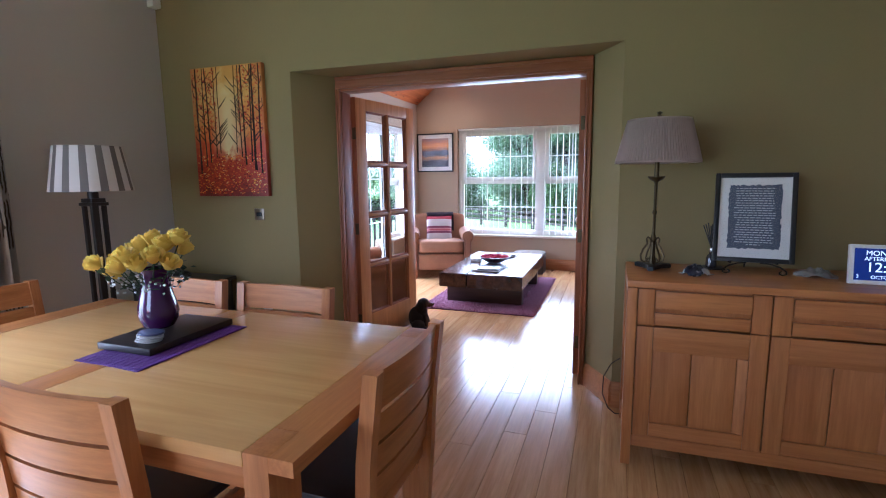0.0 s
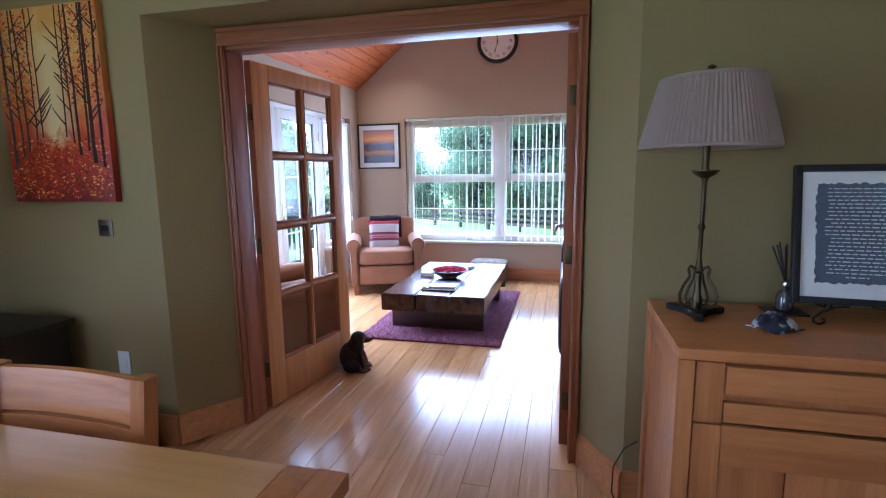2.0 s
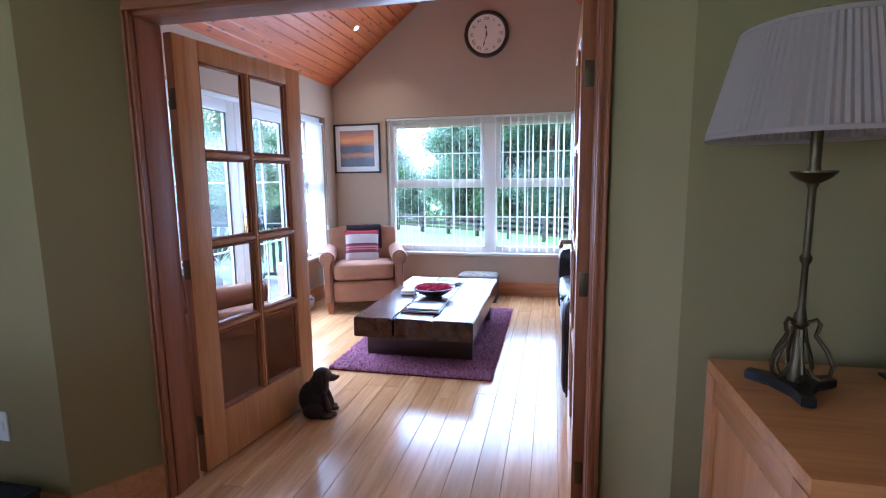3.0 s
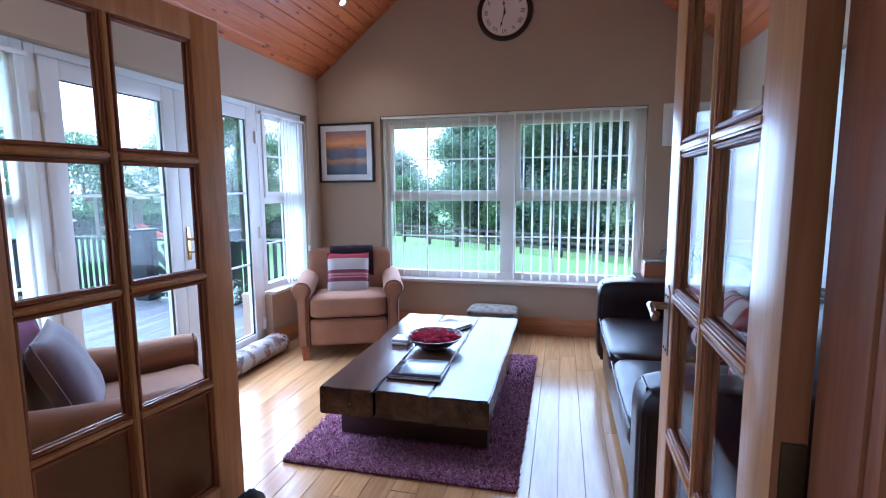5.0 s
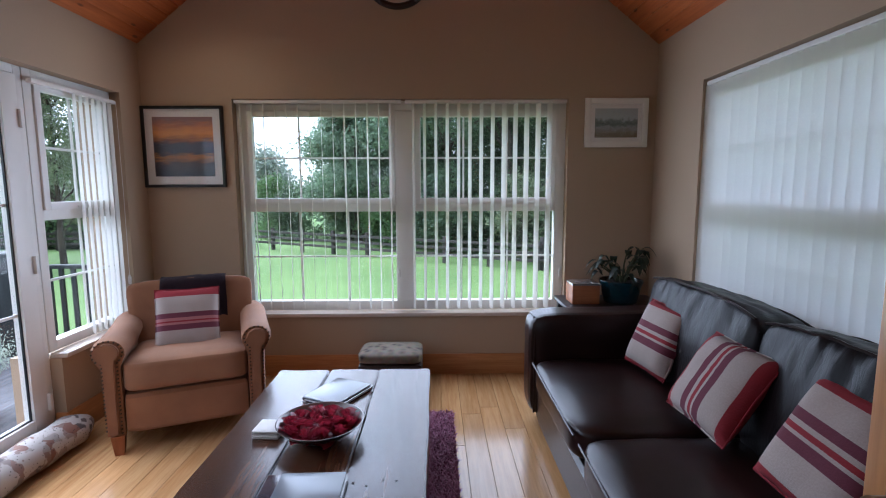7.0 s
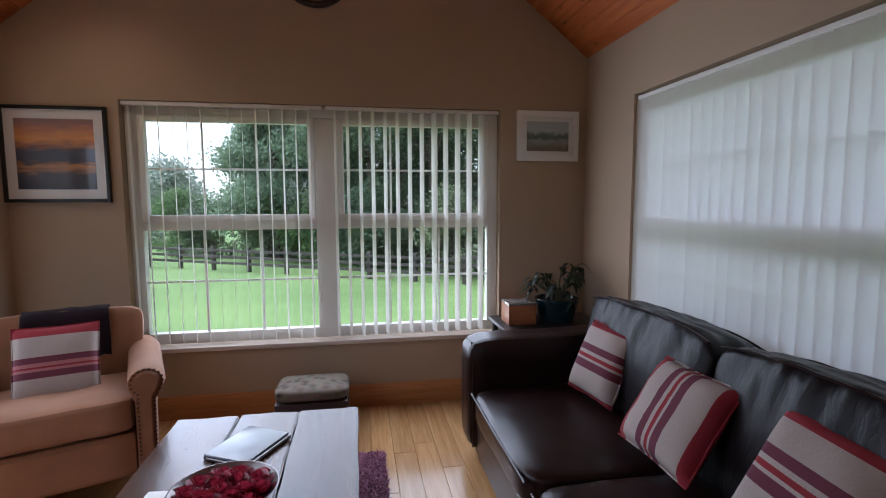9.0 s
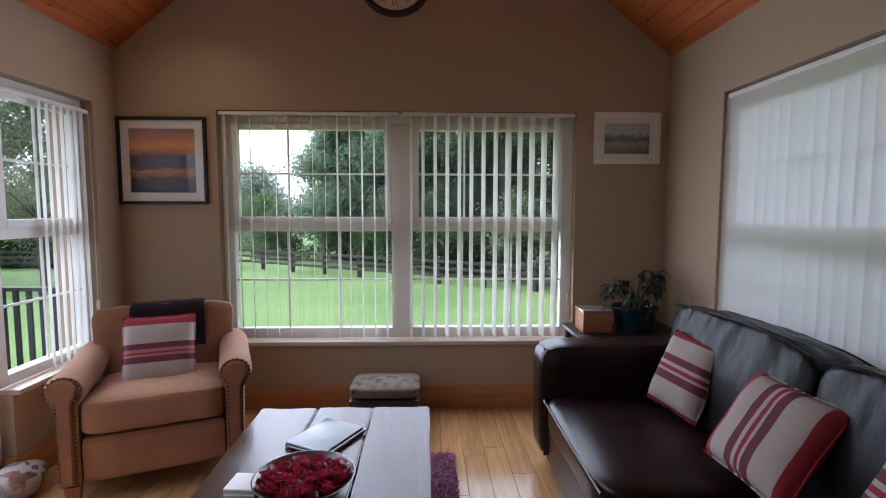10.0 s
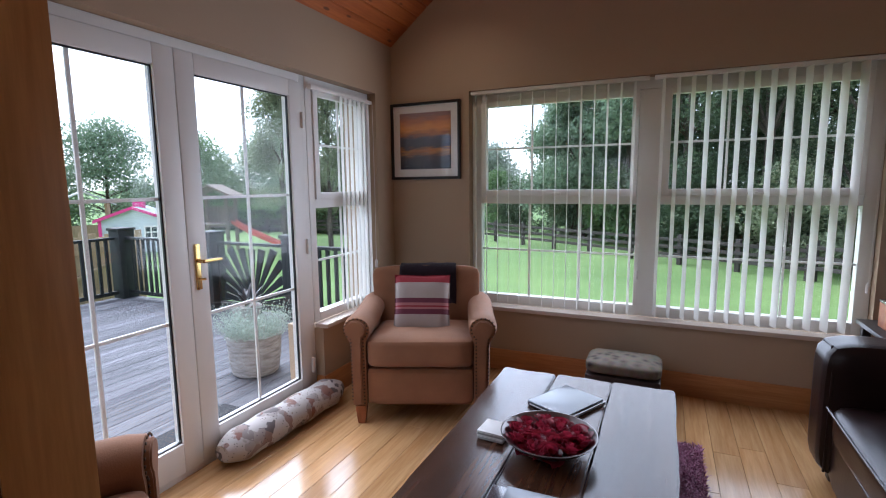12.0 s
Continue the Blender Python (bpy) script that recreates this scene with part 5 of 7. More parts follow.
dc = thing("digital_clock", "white digital calendar clock with a navy screen", "clock", at=pose(1.93, 3.56, SZ + 0.002, -8, 0, -4))
part("case", boxes((-0.125, 0.125, 0.0, 0.03, 0, 0.175), bevel=0.006), UPVC, dc)
SCREEN, dnt, dp = shader("navy_lit_screen")
dp.inputs["Base Color"].default_value = (0.01, 0.015, 0.06, 1)
dp.inputs["Emission Color"].default_value = (0.02, 0.04, 0.2, 1)
dp.inputs["Emission Strength"].default_value = 0.06
dp.inputs["Roughness"].default_value = 0.15
LIT, lnt, lp = shader("lit_digits")
lp.inputs["Base Color"].default_value = (0.8, 0.85, 0.9, 1)
lp.inputs["Emission Color"].default_value = (0.8, 0.88, 1.0, 1)
lp.inputs["Emission Strength"].default_value = 0.12
part("screen", boxes((-0.108, 0.108, -0.0015, 0.002, 0.018, 0.158)), SCREEN, dc, smooth=0)
words("MONDAY", 0.031, LIT, dc, 0, 0.137, -0.002)
words("AFTERNOON", 0.024, LIT, dc, 0, 0.112, -0.002)
words("12:39", 0.060, LIT, dc, 0, 0.074, -0.002)
words("OCTOBER", 0.021, LIT, dc, 0.0, 0.032, -0.002)
words("3", 0.021, LIT, dc, -0.095, 0.034, -0.002)
part("stand", boxes((-0.06, 0.06, 0.03, 0.07, 0.001, 0.012), bevel=0.003), UPVC, dc)

# lamp flex down beside the sideboard
solid("lamp_cable", tube([(0.876, 3.92, 0.34), (0.83, 3.93, 0.30), (0.79, 3.92, 0.22), (0.785, 3.90, 0.12), (0.82, 3.89, 0.04), (0.86, 3.89, 0.008), (0.90, 3.9, 0.006)], 0.003, 6), BLACK, "thin black flex hanging behind the sideboard", "cable")


# ---- living room things ----
# coffee table of thick dark sleepers on a boxed base
ct = thing("coffee_table", "low dark coffee table of three thick sleepers", "coffee table")
rnd = random.Random(8)


def sleeper(x0, x1, y0, y1, z0, z1, seed):
    """A thick old beam along y with worn, uneven edges."""
    bm = bmesh.new()
    box(bm, x0, x1, y0, y1, z0, z1)
    long_edges = [e for e in bm.edges if abs(e.verts[0].co.y - e.verts[1].co.y) > 0.1]
    bmesh.ops.subdivide_edges(bm, edges=long_edges, cuts=30, use_grid_fill=True)
    cross_edges = [e for e in bm.edges if abs(e.verts[0].co.x - e.verts[1].co.x) > 0.1]
    bmesh.ops.subdivide_edges(bm, edges=cross_edges, cuts=9, use_grid_fill=True)
    bmesh.ops.bevel(bm, geom=[e for e in bm.edges if e.calc_face_angle(0) > 1], offset=0.007, segments=2, affect="EDGES")
    for v in bm.verts:
        p = v.co
        e = min(abs(p.x - x0), abs(p.x - x1))
        if e < 0.012:
            p.x += 0.006 * noise.noise(Vector((p.y * 3, seed, p.z * 2))) + 0.003 * noise.noise(Vector((p.y * 14, seed, p.z * 9)))
        if min(abs(p.y - y0), abs(p.y - y1)) < 0.012:
            p.y += 0.012 * noise.noise(Vector((p.x * 9, seed, p.z * 16))) + 0.006 * noise.noise(Vector((p.x * 31, seed, p.z * 30)))
        if p.z > z1 - 0.012:
            p.z += 0.0032 * noise.noise(Vector((p.x * 4, p.y * 2, seed)))
    return bm


part("sleeper", sleeper(-0.965, -0.664, 5.93, 7.525, 0.225, 0.375, 1), SLAB, ct)
part("sleeper", sleeper(-0.658, -0.366, 5.94, 7.535, 0.225, 0.374, 2), SLAB, ct)
part("sleeper", sleeper(-0.360, -0.056, 5.93, 7.53, 0.225, 0.376, 3), SLAB, ct)
part("base_panel", boxes((-0.94, -0.095, 6.13, 6.23, 0.024, 0.225), bevel=0.005), SLABX, ct)
part("base_panel", boxes((-0.94, -0.095, 7.22, 7.32, 0.024, 0.225), bevel=0.005), SLABX, ct)
KNOT = plain("dark_nail_hole", (0.008, 0.006, 0.005), 0.6, relief=0)
bm = bmesh.new()
for x, y in ((-0.33, 6.35), (-0.28, 6.33), (-0.22, 6.37), (-0.17, 6.36), (-0.6, 6.02), (-0.5, 6.03), (-0.25, 7.3), (-0.14, 7.28), (-0.82, 7.2), (-0.75, 6.1), (-0.45, 7.4)):
    lathe([(0.0, 0), (0.005, 0), (0.004, 0.0008), (0, 0.0008)], 8, bm, (x, y, 0.3775))
tagged(part("nail_hole", bm, KNOT, ct, smooth=0), kind="stuff")

# shaggy rug
RUGA, rnt, rp = shader("mauve_shag")
geo = rnt.nodes.new("ShaderNodeNewGeometry")
rnt.links.new(ramp(rnt, geo.outputs["Random Per Island"], [(0.0, (0.13, 0.03, 0.07)), (0.4, (0.29, 0.085, 0.17)), (0.8, (0.46, 0.19, 0.31)), (1.0, (0.58, 0.32, 0.43))]), rp.inputs["Base Color"])
rp.inputs["Roughness"].default_value = 0.9
rp.inputs["Sheen Weight"].default_value = 0.3
rug = thing("rug", "purple mauve shaggy rug under the coffee table", "rug")
RX0, RX1, RY0, RY1 = -1.12, 0.09, 5.80, 7.70
part("backing", boxes((RX0, RX1, RY0, RY1, 0.001, 0.010), bevel=0.003), plain("rug_backing", (0.13, 0.035, 0.07), 0.95, grain=300, relief=0.3), rug)
rs = np.random.RandomState(4)
verts, faces = [], []
for i in range(46000):
    x, y = rs.uniform(RX0, RX1), rs.uniform(RY0, RY1)
    if -0.92 < x < -0.11 and 6.25 < y < 7.2:
        continue
    if (-0.95 < x < -0.085) and (6.11 < y < 6.25 or 7.2 < y < 7.34):
        continue
    a, r, h = rs.uniform(0, 6.28), rs.uniform(0.0026, 0.0044), rs.uniform(0.012, 0.028)
    dx, dy = rs.uniform(-0.03, 0.03), rs.uniform(-0.03, 0.03)
    k = len(verts)
    for t in range(3):
        verts.append((x + r * math.cos(a + 2.09 * t), y + r * math.sin(a + 2.09 * t), 0.008))
    for t in range(3):
        verts.append((x + dx * 0.4 + r * 0.9 * math.cos(a + 2.09 * t), y + dy * 0.4 + r * 0.9 * math.sin(a + 2.09 * t), 0.008 + h * 0.7))
    verts.append((x + dx, y + dy, 0.008 + h))
    for t in range(3):
        u = (t + 1) % 3
        faces += [(k + t, k + u, k + 3 + u, k + 3 + t), (k + 3 + t, k + 3 + u, k + 6)]
me = bpy.data.meshes.new("pile")
me.from_pydata(verts, [], faces)
me.materials.append(RUGA)
pile = new("pile", me)
pile.parent = rug
tagged(pile, "long mauve and purple shag pile", kind="stuff")

# bowl of red roses, coaster box, albums
bowl = thing("bowl", "wide silvery metal bowl on the coffee table", "bowl", at=pose(-0.53, 6.70, 0.378))
PEWTER = plain("pewter", (0.22, 0.2, 0.2), 0.3, 0.9, grain=80, vary=0.3, relief=0.1)
part("dish", lathe([(0.0, 0.004), (0.06, 0.0), (0.075, 0.002), (0.12, 0.022), (0.165, 0.055), (0.187, 0.075), (0.19, 0.079), (0.185, 0.08), (0.16, 0.062), (0.115, 0.03), (0.07, 0.01), (0.0, 0.012)], 48, cap=False), PEWTER, bowl)
roses = thing("dried_roses", "heap of dark red fabric roses filling the bowl", "flowers", at=pose(-0.53, 6.70, 0.378))
red = [rose_mesh("red_rose", 0.046, PETAL_R, 0.5 + 0.3 * k, 60 + k) for k in range(3)]
rnd = random.Random(31)
spots = [(0, 0, 0.07)]
spots += [(0.075 * math.cos(radians(60 * k + 10)), 0.075 * math.sin(radians(60 * k + 10)), 0.064) for k in range(6)]
spots += [(0.122 * math.cos(radians(36 * k)), 0.122 * math.sin(radians(36 * k)), 0.06) for k in range(10)]
for i, (x, y, z) in enumerate(spots):
    o = new("red_rose", red[i % 3])
    o.parent = roses
    o.matrix_basis = pose(x + rnd.uniform(-0.008, 0.008), y + rnd.uniform(-0.008, 0.008), z, rnd.uniform(-25, 25), rnd.uniform(-25, 25), rnd.uniform(0, 360))
cb = thing("coaster_stack", "square stack of pale coasters on coffee table", "coasters", at=pose(-0.765, 6.735, 0.378, 0, 0, -4))
MARBLE = plain("pale_stone_coaster", (0.38, 0.37, 0.35), 0.35, grain=14, vary=0.2, relief=0)
for k in range(4):
    part("coaster", boxes((-0.058, 0.058, -0.058, 0.058, 0.0095 * k + 0.0005, 0.0095 * k + 0.0085), bevel=0.002), (MARBLE, WHITE)[k % 2], cb)


def album(at, label, w, d, h, cover, tip=WHITE):
    ob = thing("album", label, "book", at=at)
    part("cover", boxes((-w / 2, w / 2, -d / 2, d / 2, h - 0.003, h), bevel=0.001), cover, ob)
    part("cover", boxes((-w / 2, w / 2, -d / 2, d / 2, 0, 0.003), bevel=0.001), cover, ob)
    part("pages", boxes((-w / 2 + 0.006, w / 2 - 0.004, -d / 2 + 0.004, d / 2 - 0.004, 0.0032, h - 0.0032)), tip, ob)
    part("spine", boxes((-w / 2 - 0.003, -w / 2, -d / 2, d / 2, 0, h), bevel=0.001), cover, ob)
    return ob


GREYCOVER = plain("grey_laminate_cover", (0.15, 0.165, 0.19), 0.2, grain=12, vary=0.1, relief=0, coat=0.1)
DARKCOVER = plain("dark_laminate_cover", (0.05, 0.04, 0.055), 0.15, grain=12, vary=0.2, relief=0, coat=0.5)
album(pose(-0.50, 6.245, 0.378, 0, 0, 1), "large dark glossy album on the coffee table", 0.30, 0.27, 0.016, DARKCOVER)
album(pose(-0.475, 6.255, 0.3945, 0, 0, 1), "silver-grey glossy booklet lying on an album", 0.235, 0.235, 0.012, GREYCOVER)
album(pose(-0.535, 7.155, 0.378, 0, 0, -28), "thin dark album on the coffee table", 0.235, 0.30, 0.014, DARKCOVER)
album(pose(-0.542, 7.155, 0.3925, 0, 0, -28), "silver-grey glossy booklet lying on an album", 0.22, 0.29, 0.008, GREYCOVER)

# ottoman under the window
ot = thing("footstool", "small dark footstool with floral padded top", "footstool", at=pose(-0.345, 8.15, 0))
bm = boxes((-0.225, 0.225, -0.165, 0.165, 0.0, 0.225), bevel=0.012)
part("body", bm, plain("brown_leatherette", (0.035, 0.022, 0.018), 0.45, grain=160, vary=0.2), ot)
FLORAL, fnt, fp = shader("faded_floral_cloth")
fv = node(fnt, "ShaderNodeTexVoronoi", Scale=16.0)
fn = node(fnt, "ShaderNodeTexNoise", Scale=30.0, Detail=3.0)
fc = coords(fnt)
fnt.links.new(fc, fv.inputs["Vector"])
fnt.links.new(fc, fn.inputs["Vector"])
fnt.links.new(mix(fnt, "MULTIPLY", 0.5, ramp(fnt, fv.outputs["Distance"], [(0.2, (0.05, 0.035, 0.026)), (0.32, (0.125, 0.095, 0.068)), (0.6, (0.18, 0.145, 0.105))]), fn.outputs["Color"]), fp.inputs["Base Color"])
fp.inputs["Roughness"].default_value = 0.85
part("cushion_top", moved(pad(0.46, 0.34, 0.10, 8, 6.0, 0.35), pose(0, 0, 0.268)), FLORAL, ot, "faded floral padded top")


# armchairs
STUD = plain("dark_bronze", (0.09, 0.055, 0.034), 0.4, 0.6, relief=0)


def armchair(at, label):
    """A club chair facing -y, its base centred on the origin."""
    ob = thing("armchair", label, "armchair", "pair of tan armchairs", at=at)
    W, D = 0.86, 0.80
    # front legs taper
    for x in (-0.36, 0.36):
        for y in (-0.345, 0.33):
            bm = bmesh.new()
            r0 = [bm.verts.new((x + sx * 0.022, y + sy * 0.022, 0.0)) for sx, sy in ((-1, -1), (1, -1), (1, 1), (-1, 1))]
            r1 = [bm.verts.new((x + sx * 0.034, y + sy * 0.034, 0.115)) for sx, sy in ((-1, -1), (1, -1), (1, 1), (-1, 1))]
            for k in range(4):
                bm.faces.new((r0[k], r0[(k + 1) % 4], r1[(k + 1) % 4], r1[k]))
            bm.faces.new(r0[::-1]), bm.faces.new(r1)
            part("leg", bm, FRAMEWOOD, ob, "reddish tapered wooden leg")
    part("seat_base", moved(pad(0.66, 0.70, 0.23, 8, 16.0, 0.0), pose(0, -0.02, 0.228)), SUEDE, ob)
    part("seat_cushion", moved(pad(0.652, 0.64, 0.20, 14, 10.0, 0.16, 0.006, 2), pose(0, -0.075, 0.422, -4, 0, 0)), SUEDE, ob)
    # arms: scrolled section swept from front to back, flared outwards
    for s in (-1, 1):
        bm = bmesh.new()
        sec = [(0.0, 0.115), (0.092, 0.115), (0.094, 0.3), (0.098, 0.50)]
        sec += [(0.054 + 0.086 * math.cos(radians(q)), 0.588 + 0.078 * math.sin(radians(q))) for q in range(-35, 216, 25)]
        sec += [(0.0, 0.50)]
        rings = []
        for k in range(13):
            v = k / 12
            y = -0.365 + 0.70 * v
            drop = 0.0 + 0.02 * math.sin(v * math.pi) - 0.01 * v
            swell = 1.0 - (0.10 if k in (0, 12) else 0.0)
            rings.append([bm.verts.new((s * (0.325 + px * swell), y, 0.115 + (pz - 0.115) * (1 if swell == 1 else 0.985) - drop * (pz > 0.5))) for px, pz in sec])
        n = len(sec)
        for a, b in zip(rings, rings[1:]):
            for i in range(n):
                bm.faces.new((a[i], a[(i + 1) % n], b[(i + 1) % n], b[i]))
        bm.faces.new(rings[0][::-1]), bm.faces.new(rings[-1])
        bmesh.ops.subdivide_edges(bm, edges=[e for e in bm.edges if abs(e.verts[0].co.y - e.verts[1].co.y) < 0.01 and len(e.link_faces) == 2], cuts=1, smooth=0.6)
        arm = part("arm", bm, SUEDE, ob, smooth=60)
        # front facing panel with its row of studs
        bm = bmesh.new()
        face = [(0.022, 0.125), (0.072, 0.125), (0.074, 0.52)]
        face += [(0.054 + 0.058 * math.cos(radians(q)), 0.588 + 0.056 * math.sin(radians(q))) for q in range(-50, 231, 20)]
        face += [(0.022, 0.52)]
        side_prism(bm, [(s * (0.325 + px), pz) for px, pz in face], -0.388, -0.364)
        bmesh.ops.bevel(bm, geom=bm.edges[:], offset=0.006, segments=2, affect="EDGES")
        panel = part("facing", bm, SUEDE, ob, smooth=50)
        bm = bmesh.new()
        path = [(0.012, 0.13), (0.012, 0.53)] + [(0.054 + 0.071 * math.cos(radians(q)), 0.588 + 0.067 * math.sin(radians(q))) for q in range(220, -41, -20)] + [(0.085, 0.53), (0.083, 0.13)]
        for (ax, az), (bx, bz) in zip(path, path[1:]):
            steps = max(1, int(math.hypot(bx - ax, bz - az) / 0.022))
            for k in range(steps):
                u = k / steps
                bmesh.ops.create_icosphere(bm, subdivisions=1, radius=0.0062, matrix=Matrix.Translation((s * (0.325 + ax + (bx - ax) * u), -0.372, az + (bz - az) * u)) @ Matrix.Diagonal((1, 0.6, 1, 1)))
        tagged(part("stud", bm, STUD, panel, "row of dark bronze studs"), kind="stuff")
    # back, leaning, with rounded shoulders
    bm = pad(0.74, 0.17, 0.63, 14, 14.0, 0.0, 0.004, 5)
    for v in bm.verts:
        v.co.x *= 1 + 0.05 * (v.co.z / 0.31)
        if v.co.z > 0.2:
            v.co.z -= 0.014 * (abs(v.co.x) / 0.36) ** 3
    part("backrest", moved(bm, pose(0, 0.295, 0.55, -9, 0, 0)), SUEDE, ob)
    part("back_panel", boxes((-0.36, 0.36, 0.33, 0.37, 0.115, 0.6), bevel=0.015), SUEDE, ob)
    return ob


armchair(pose(-1.58, 7.71, 0, 0, 0, 22), "tan suede armchair with studded scroll arms")
armchair(pose(-1.615, 5.275, 0, 0, 0, 135), "tan suede armchair beside the garden doors")

RED, BEIGE, PLUMB, PINK = (0.25, 0.016, 0.024), (0.40, 0.335, 0.30), (0.13, 0.026, 0.045), (0.36, 0.14, 0.14)
BANDS = [(0.0, RED), (0.085, BEIGE), (0.33, PLUMB), (0.415, PINK), (0.45, RED), (0.475, PINK), (0.52, PLUMB), (0.60, BEIGE), (0.86, RED)]
STRIPE = stripes("striped_woven_cotton", BANDS, 0.395, 1)
BANDS2 = [(0.0, RED), (0.12, BEIGE), (0.36, PLUMB), (0.45, BEIGE), (0.48, RED), (0.52, BEIGE), (0.56, PLUMB), (0.64, BEIGE), (0.84, RED)]
STRIPE2 = stripes("bold_striped_cotton", BANDS2, 0.44, 1)


def pillow(w, h, t, seed):
    """A soft square pillow with drawn-in sides and pointed corners."""
    bm = bmesh.new()
    n = 18
    for side in (1, -1):
        grid = []
        for i in range(n + 1):
            row = []
            for j in range(n + 1):
                x, y = 2 * i / n - 1, 2 * j / n - 1
                full = max(0.0, (1 - x ** 4) * (1 - y ** 4)) ** 0.55
                px = x * (1 - 0.045 * (1 - y * y) * x * x)
                py = y * (1 - 0.045 * (1 - x * x) * y * y)
                dent = 0.12 * noise.noise(Vector((x * 1.7, y * 1.7, seed))) + 0.05 * noise.noise(Vector((x * 5, y * 5, seed + 3)))
                row.append(bm.verts.new((px * w / 2, py * h / 2, side * t / 2 * full * (1 + dent))))
            grid.append(row)
        for a, b in zip(grid, grid[1:]):
            for j in range(n):
                bm.faces.new((a[j], a[j + 1], b[j + 1], b[j]))
    bmesh.ops.remove_doubles(bm, verts=bm.verts[:], dist=1e-5)
    return bm


def cushion(at, label, w, h, t, material, group=""):
    ob = thing("cushion", label, "cushion", group, at=at)
    part("cover", pillow(w, h, t, w * 10 + h), material, ob, smooth=70)
    part("seam", tube([(sx * w / 2 * k, sy * h / 2 * k, 0) for sx, sy, k in ((-1, -1, 1), (0, -1, 0.955), (1, -1, 1), (1, 0, 0.955), (1, 1, 1), (0, 1, 0.955), (-1, 1, 1), (-1, 0, 0.955), (-1, -1, 1))], 0.004, 5), material, ob)
    return ob


cushion(pose(-1.59, 7.705, 0.65, 72, 0, 20), "square cushion with red and plum stripes", 0.37, 0.395, 0.12, STRIPE, "striped cushions")
cushion(pose(1.17, 7.17, 0.665, 66, 0, -76) @ pose(0, 0, 0, 0, 0, -3), "small striped red and cream cushion on the sofa", 0.33, 0.375, 0.13, STRIPE2, "striped cushions")
cushion(pose(1.14, 6.54, 0.665, 56, 0, -88) @ pose(0, 0, 0, 0, 0, 90), "striped red and cream cushion leaning on the sofa back", 0.385, 0.415, 0.14, STRIPE2, "striped cushions")
cushion(pose(1.17, 5.985, 0.675, 60, 0, -86) @ pose(0, 0, 0, 0, 0, -5), "large striped red and cream cushion on the sofa", 0.38, 0.41, 0.14, STRIPE2, "striped cushions")
cushion(pose(-1.70, 5.19, 0.66, 68, 0, 135), "purple-grey velvet cushion on an armchair", 0.44, 0.42, 0.15, plain("mauve_grey_velvet", (0.15, 0.11, 0.15), 0.8, grain=200, vary=0.2, sheen=0.5))


def throw(name, label, at, w, front, back, material, fringe=False):
    """A folded throw over a chair back: down the front, over the top, down behind."""
    bm = bmesh.new()
    prof = [(-0.10, -front), (-0.10, -front * 0.5), (-0.098, -0.03), (-0.08, 0.012), (-0.03, 0.03), (0.03, 0.028), (0.085, 0.008), (0.10, -0.04), (0.11, -back)]
    cols = []
    for i in range(13):
        u = i / 12 - 0.5
        cols.append([bm.verts.new((u * w + 0.004 * noise.noise(Vector((u * 5, z * 8, 1))), y + 0.006 * noise.noise(Vector((u * 9, z * 6, 2))), z + 0.008 * noise.noise(Vector((u * 6, y * 9, 3))))) for y, z in prof])
    for a, b in zip(cols, cols[1:]):
        for j in range(len(prof) - 1):
            bm.faces.new((a[j], b[j], b[j + 1], a[j + 1]))
    bmesh.ops.solidify(bm, geom=bm.faces[:], thickness=-0.018)
    ob = thing(name, label, "throw", at=at)
    part("cloth", bm, material, ob, smooth=60)
    if fringe:
        bm = bmesh.new()
        rr = random.Random(2)
        for i in range(40):
            x = (i / 39 - 0.5) * w
            tube([(x, -0.11, -front), (x + rr.uniform(-0.01, 0.01), -0.115 + rr.uniform(-0.01, 0.01), -front - rr.uniform(0.05, 0.08))], 0.003, 4, bm)
        tagged(part("fringe", bm, material, ob), kind="stuff")
    return ob


throw("throw_blanket", "folded dark plum wool throw over the armchair", pose(-1.685, 8.01, 0.848, 0, 0, 22), 0.40, 0.28, 0.3, PLUM)
throw("throw_blanket", "magenta fringed throw over the armchair back", pose(-1.85, 5.04, 0.85, 0, 0, 135), 0.46, 0.34, 0.3, plain("magenta_wool", (0.28, 0.02, 0.16), 0.9, grain=200, vary=0.2, sheen=0.4), True)

# sofa along the east wall, facing -x
sofa = thing("sofa", "dark brown leather sofa with plump back cushions", "sofa")
for y in (5.52, 7.64):
    for x in (0.66, 1.46):
        part("foot", boxes((x - 0.03, x + 0.03, y - 0.03, y + 0.03, 0, 0.05), bevel=0.005), EBONY, sofa)
part("base", moved(pad(0.95, 2.05, 0.24, 10, 16.0, 0.0), pose(1.065, 6.58, 0.17)), LEATHER, sofa)
for y0, y1 in ((5.665, 6.545), (6.56, 7.50)):
    bm = pad(0.80, y1 - y0, 0.19, 14, 7.0, 0.16, 0.006, y0)
    part("seat_cushion", moved(bm, pose(0.955, (y0 + y1) / 2, 0.375)), LEATHER, sofa)
    part("piping", tube([(0.562, y0 + 0.03, 0.425), (0.556, (y0 + y1) / 2, 0.43), (0.562, y1 - 0.03, 0.425)], 0.006, 6), LEATHER, sofa)
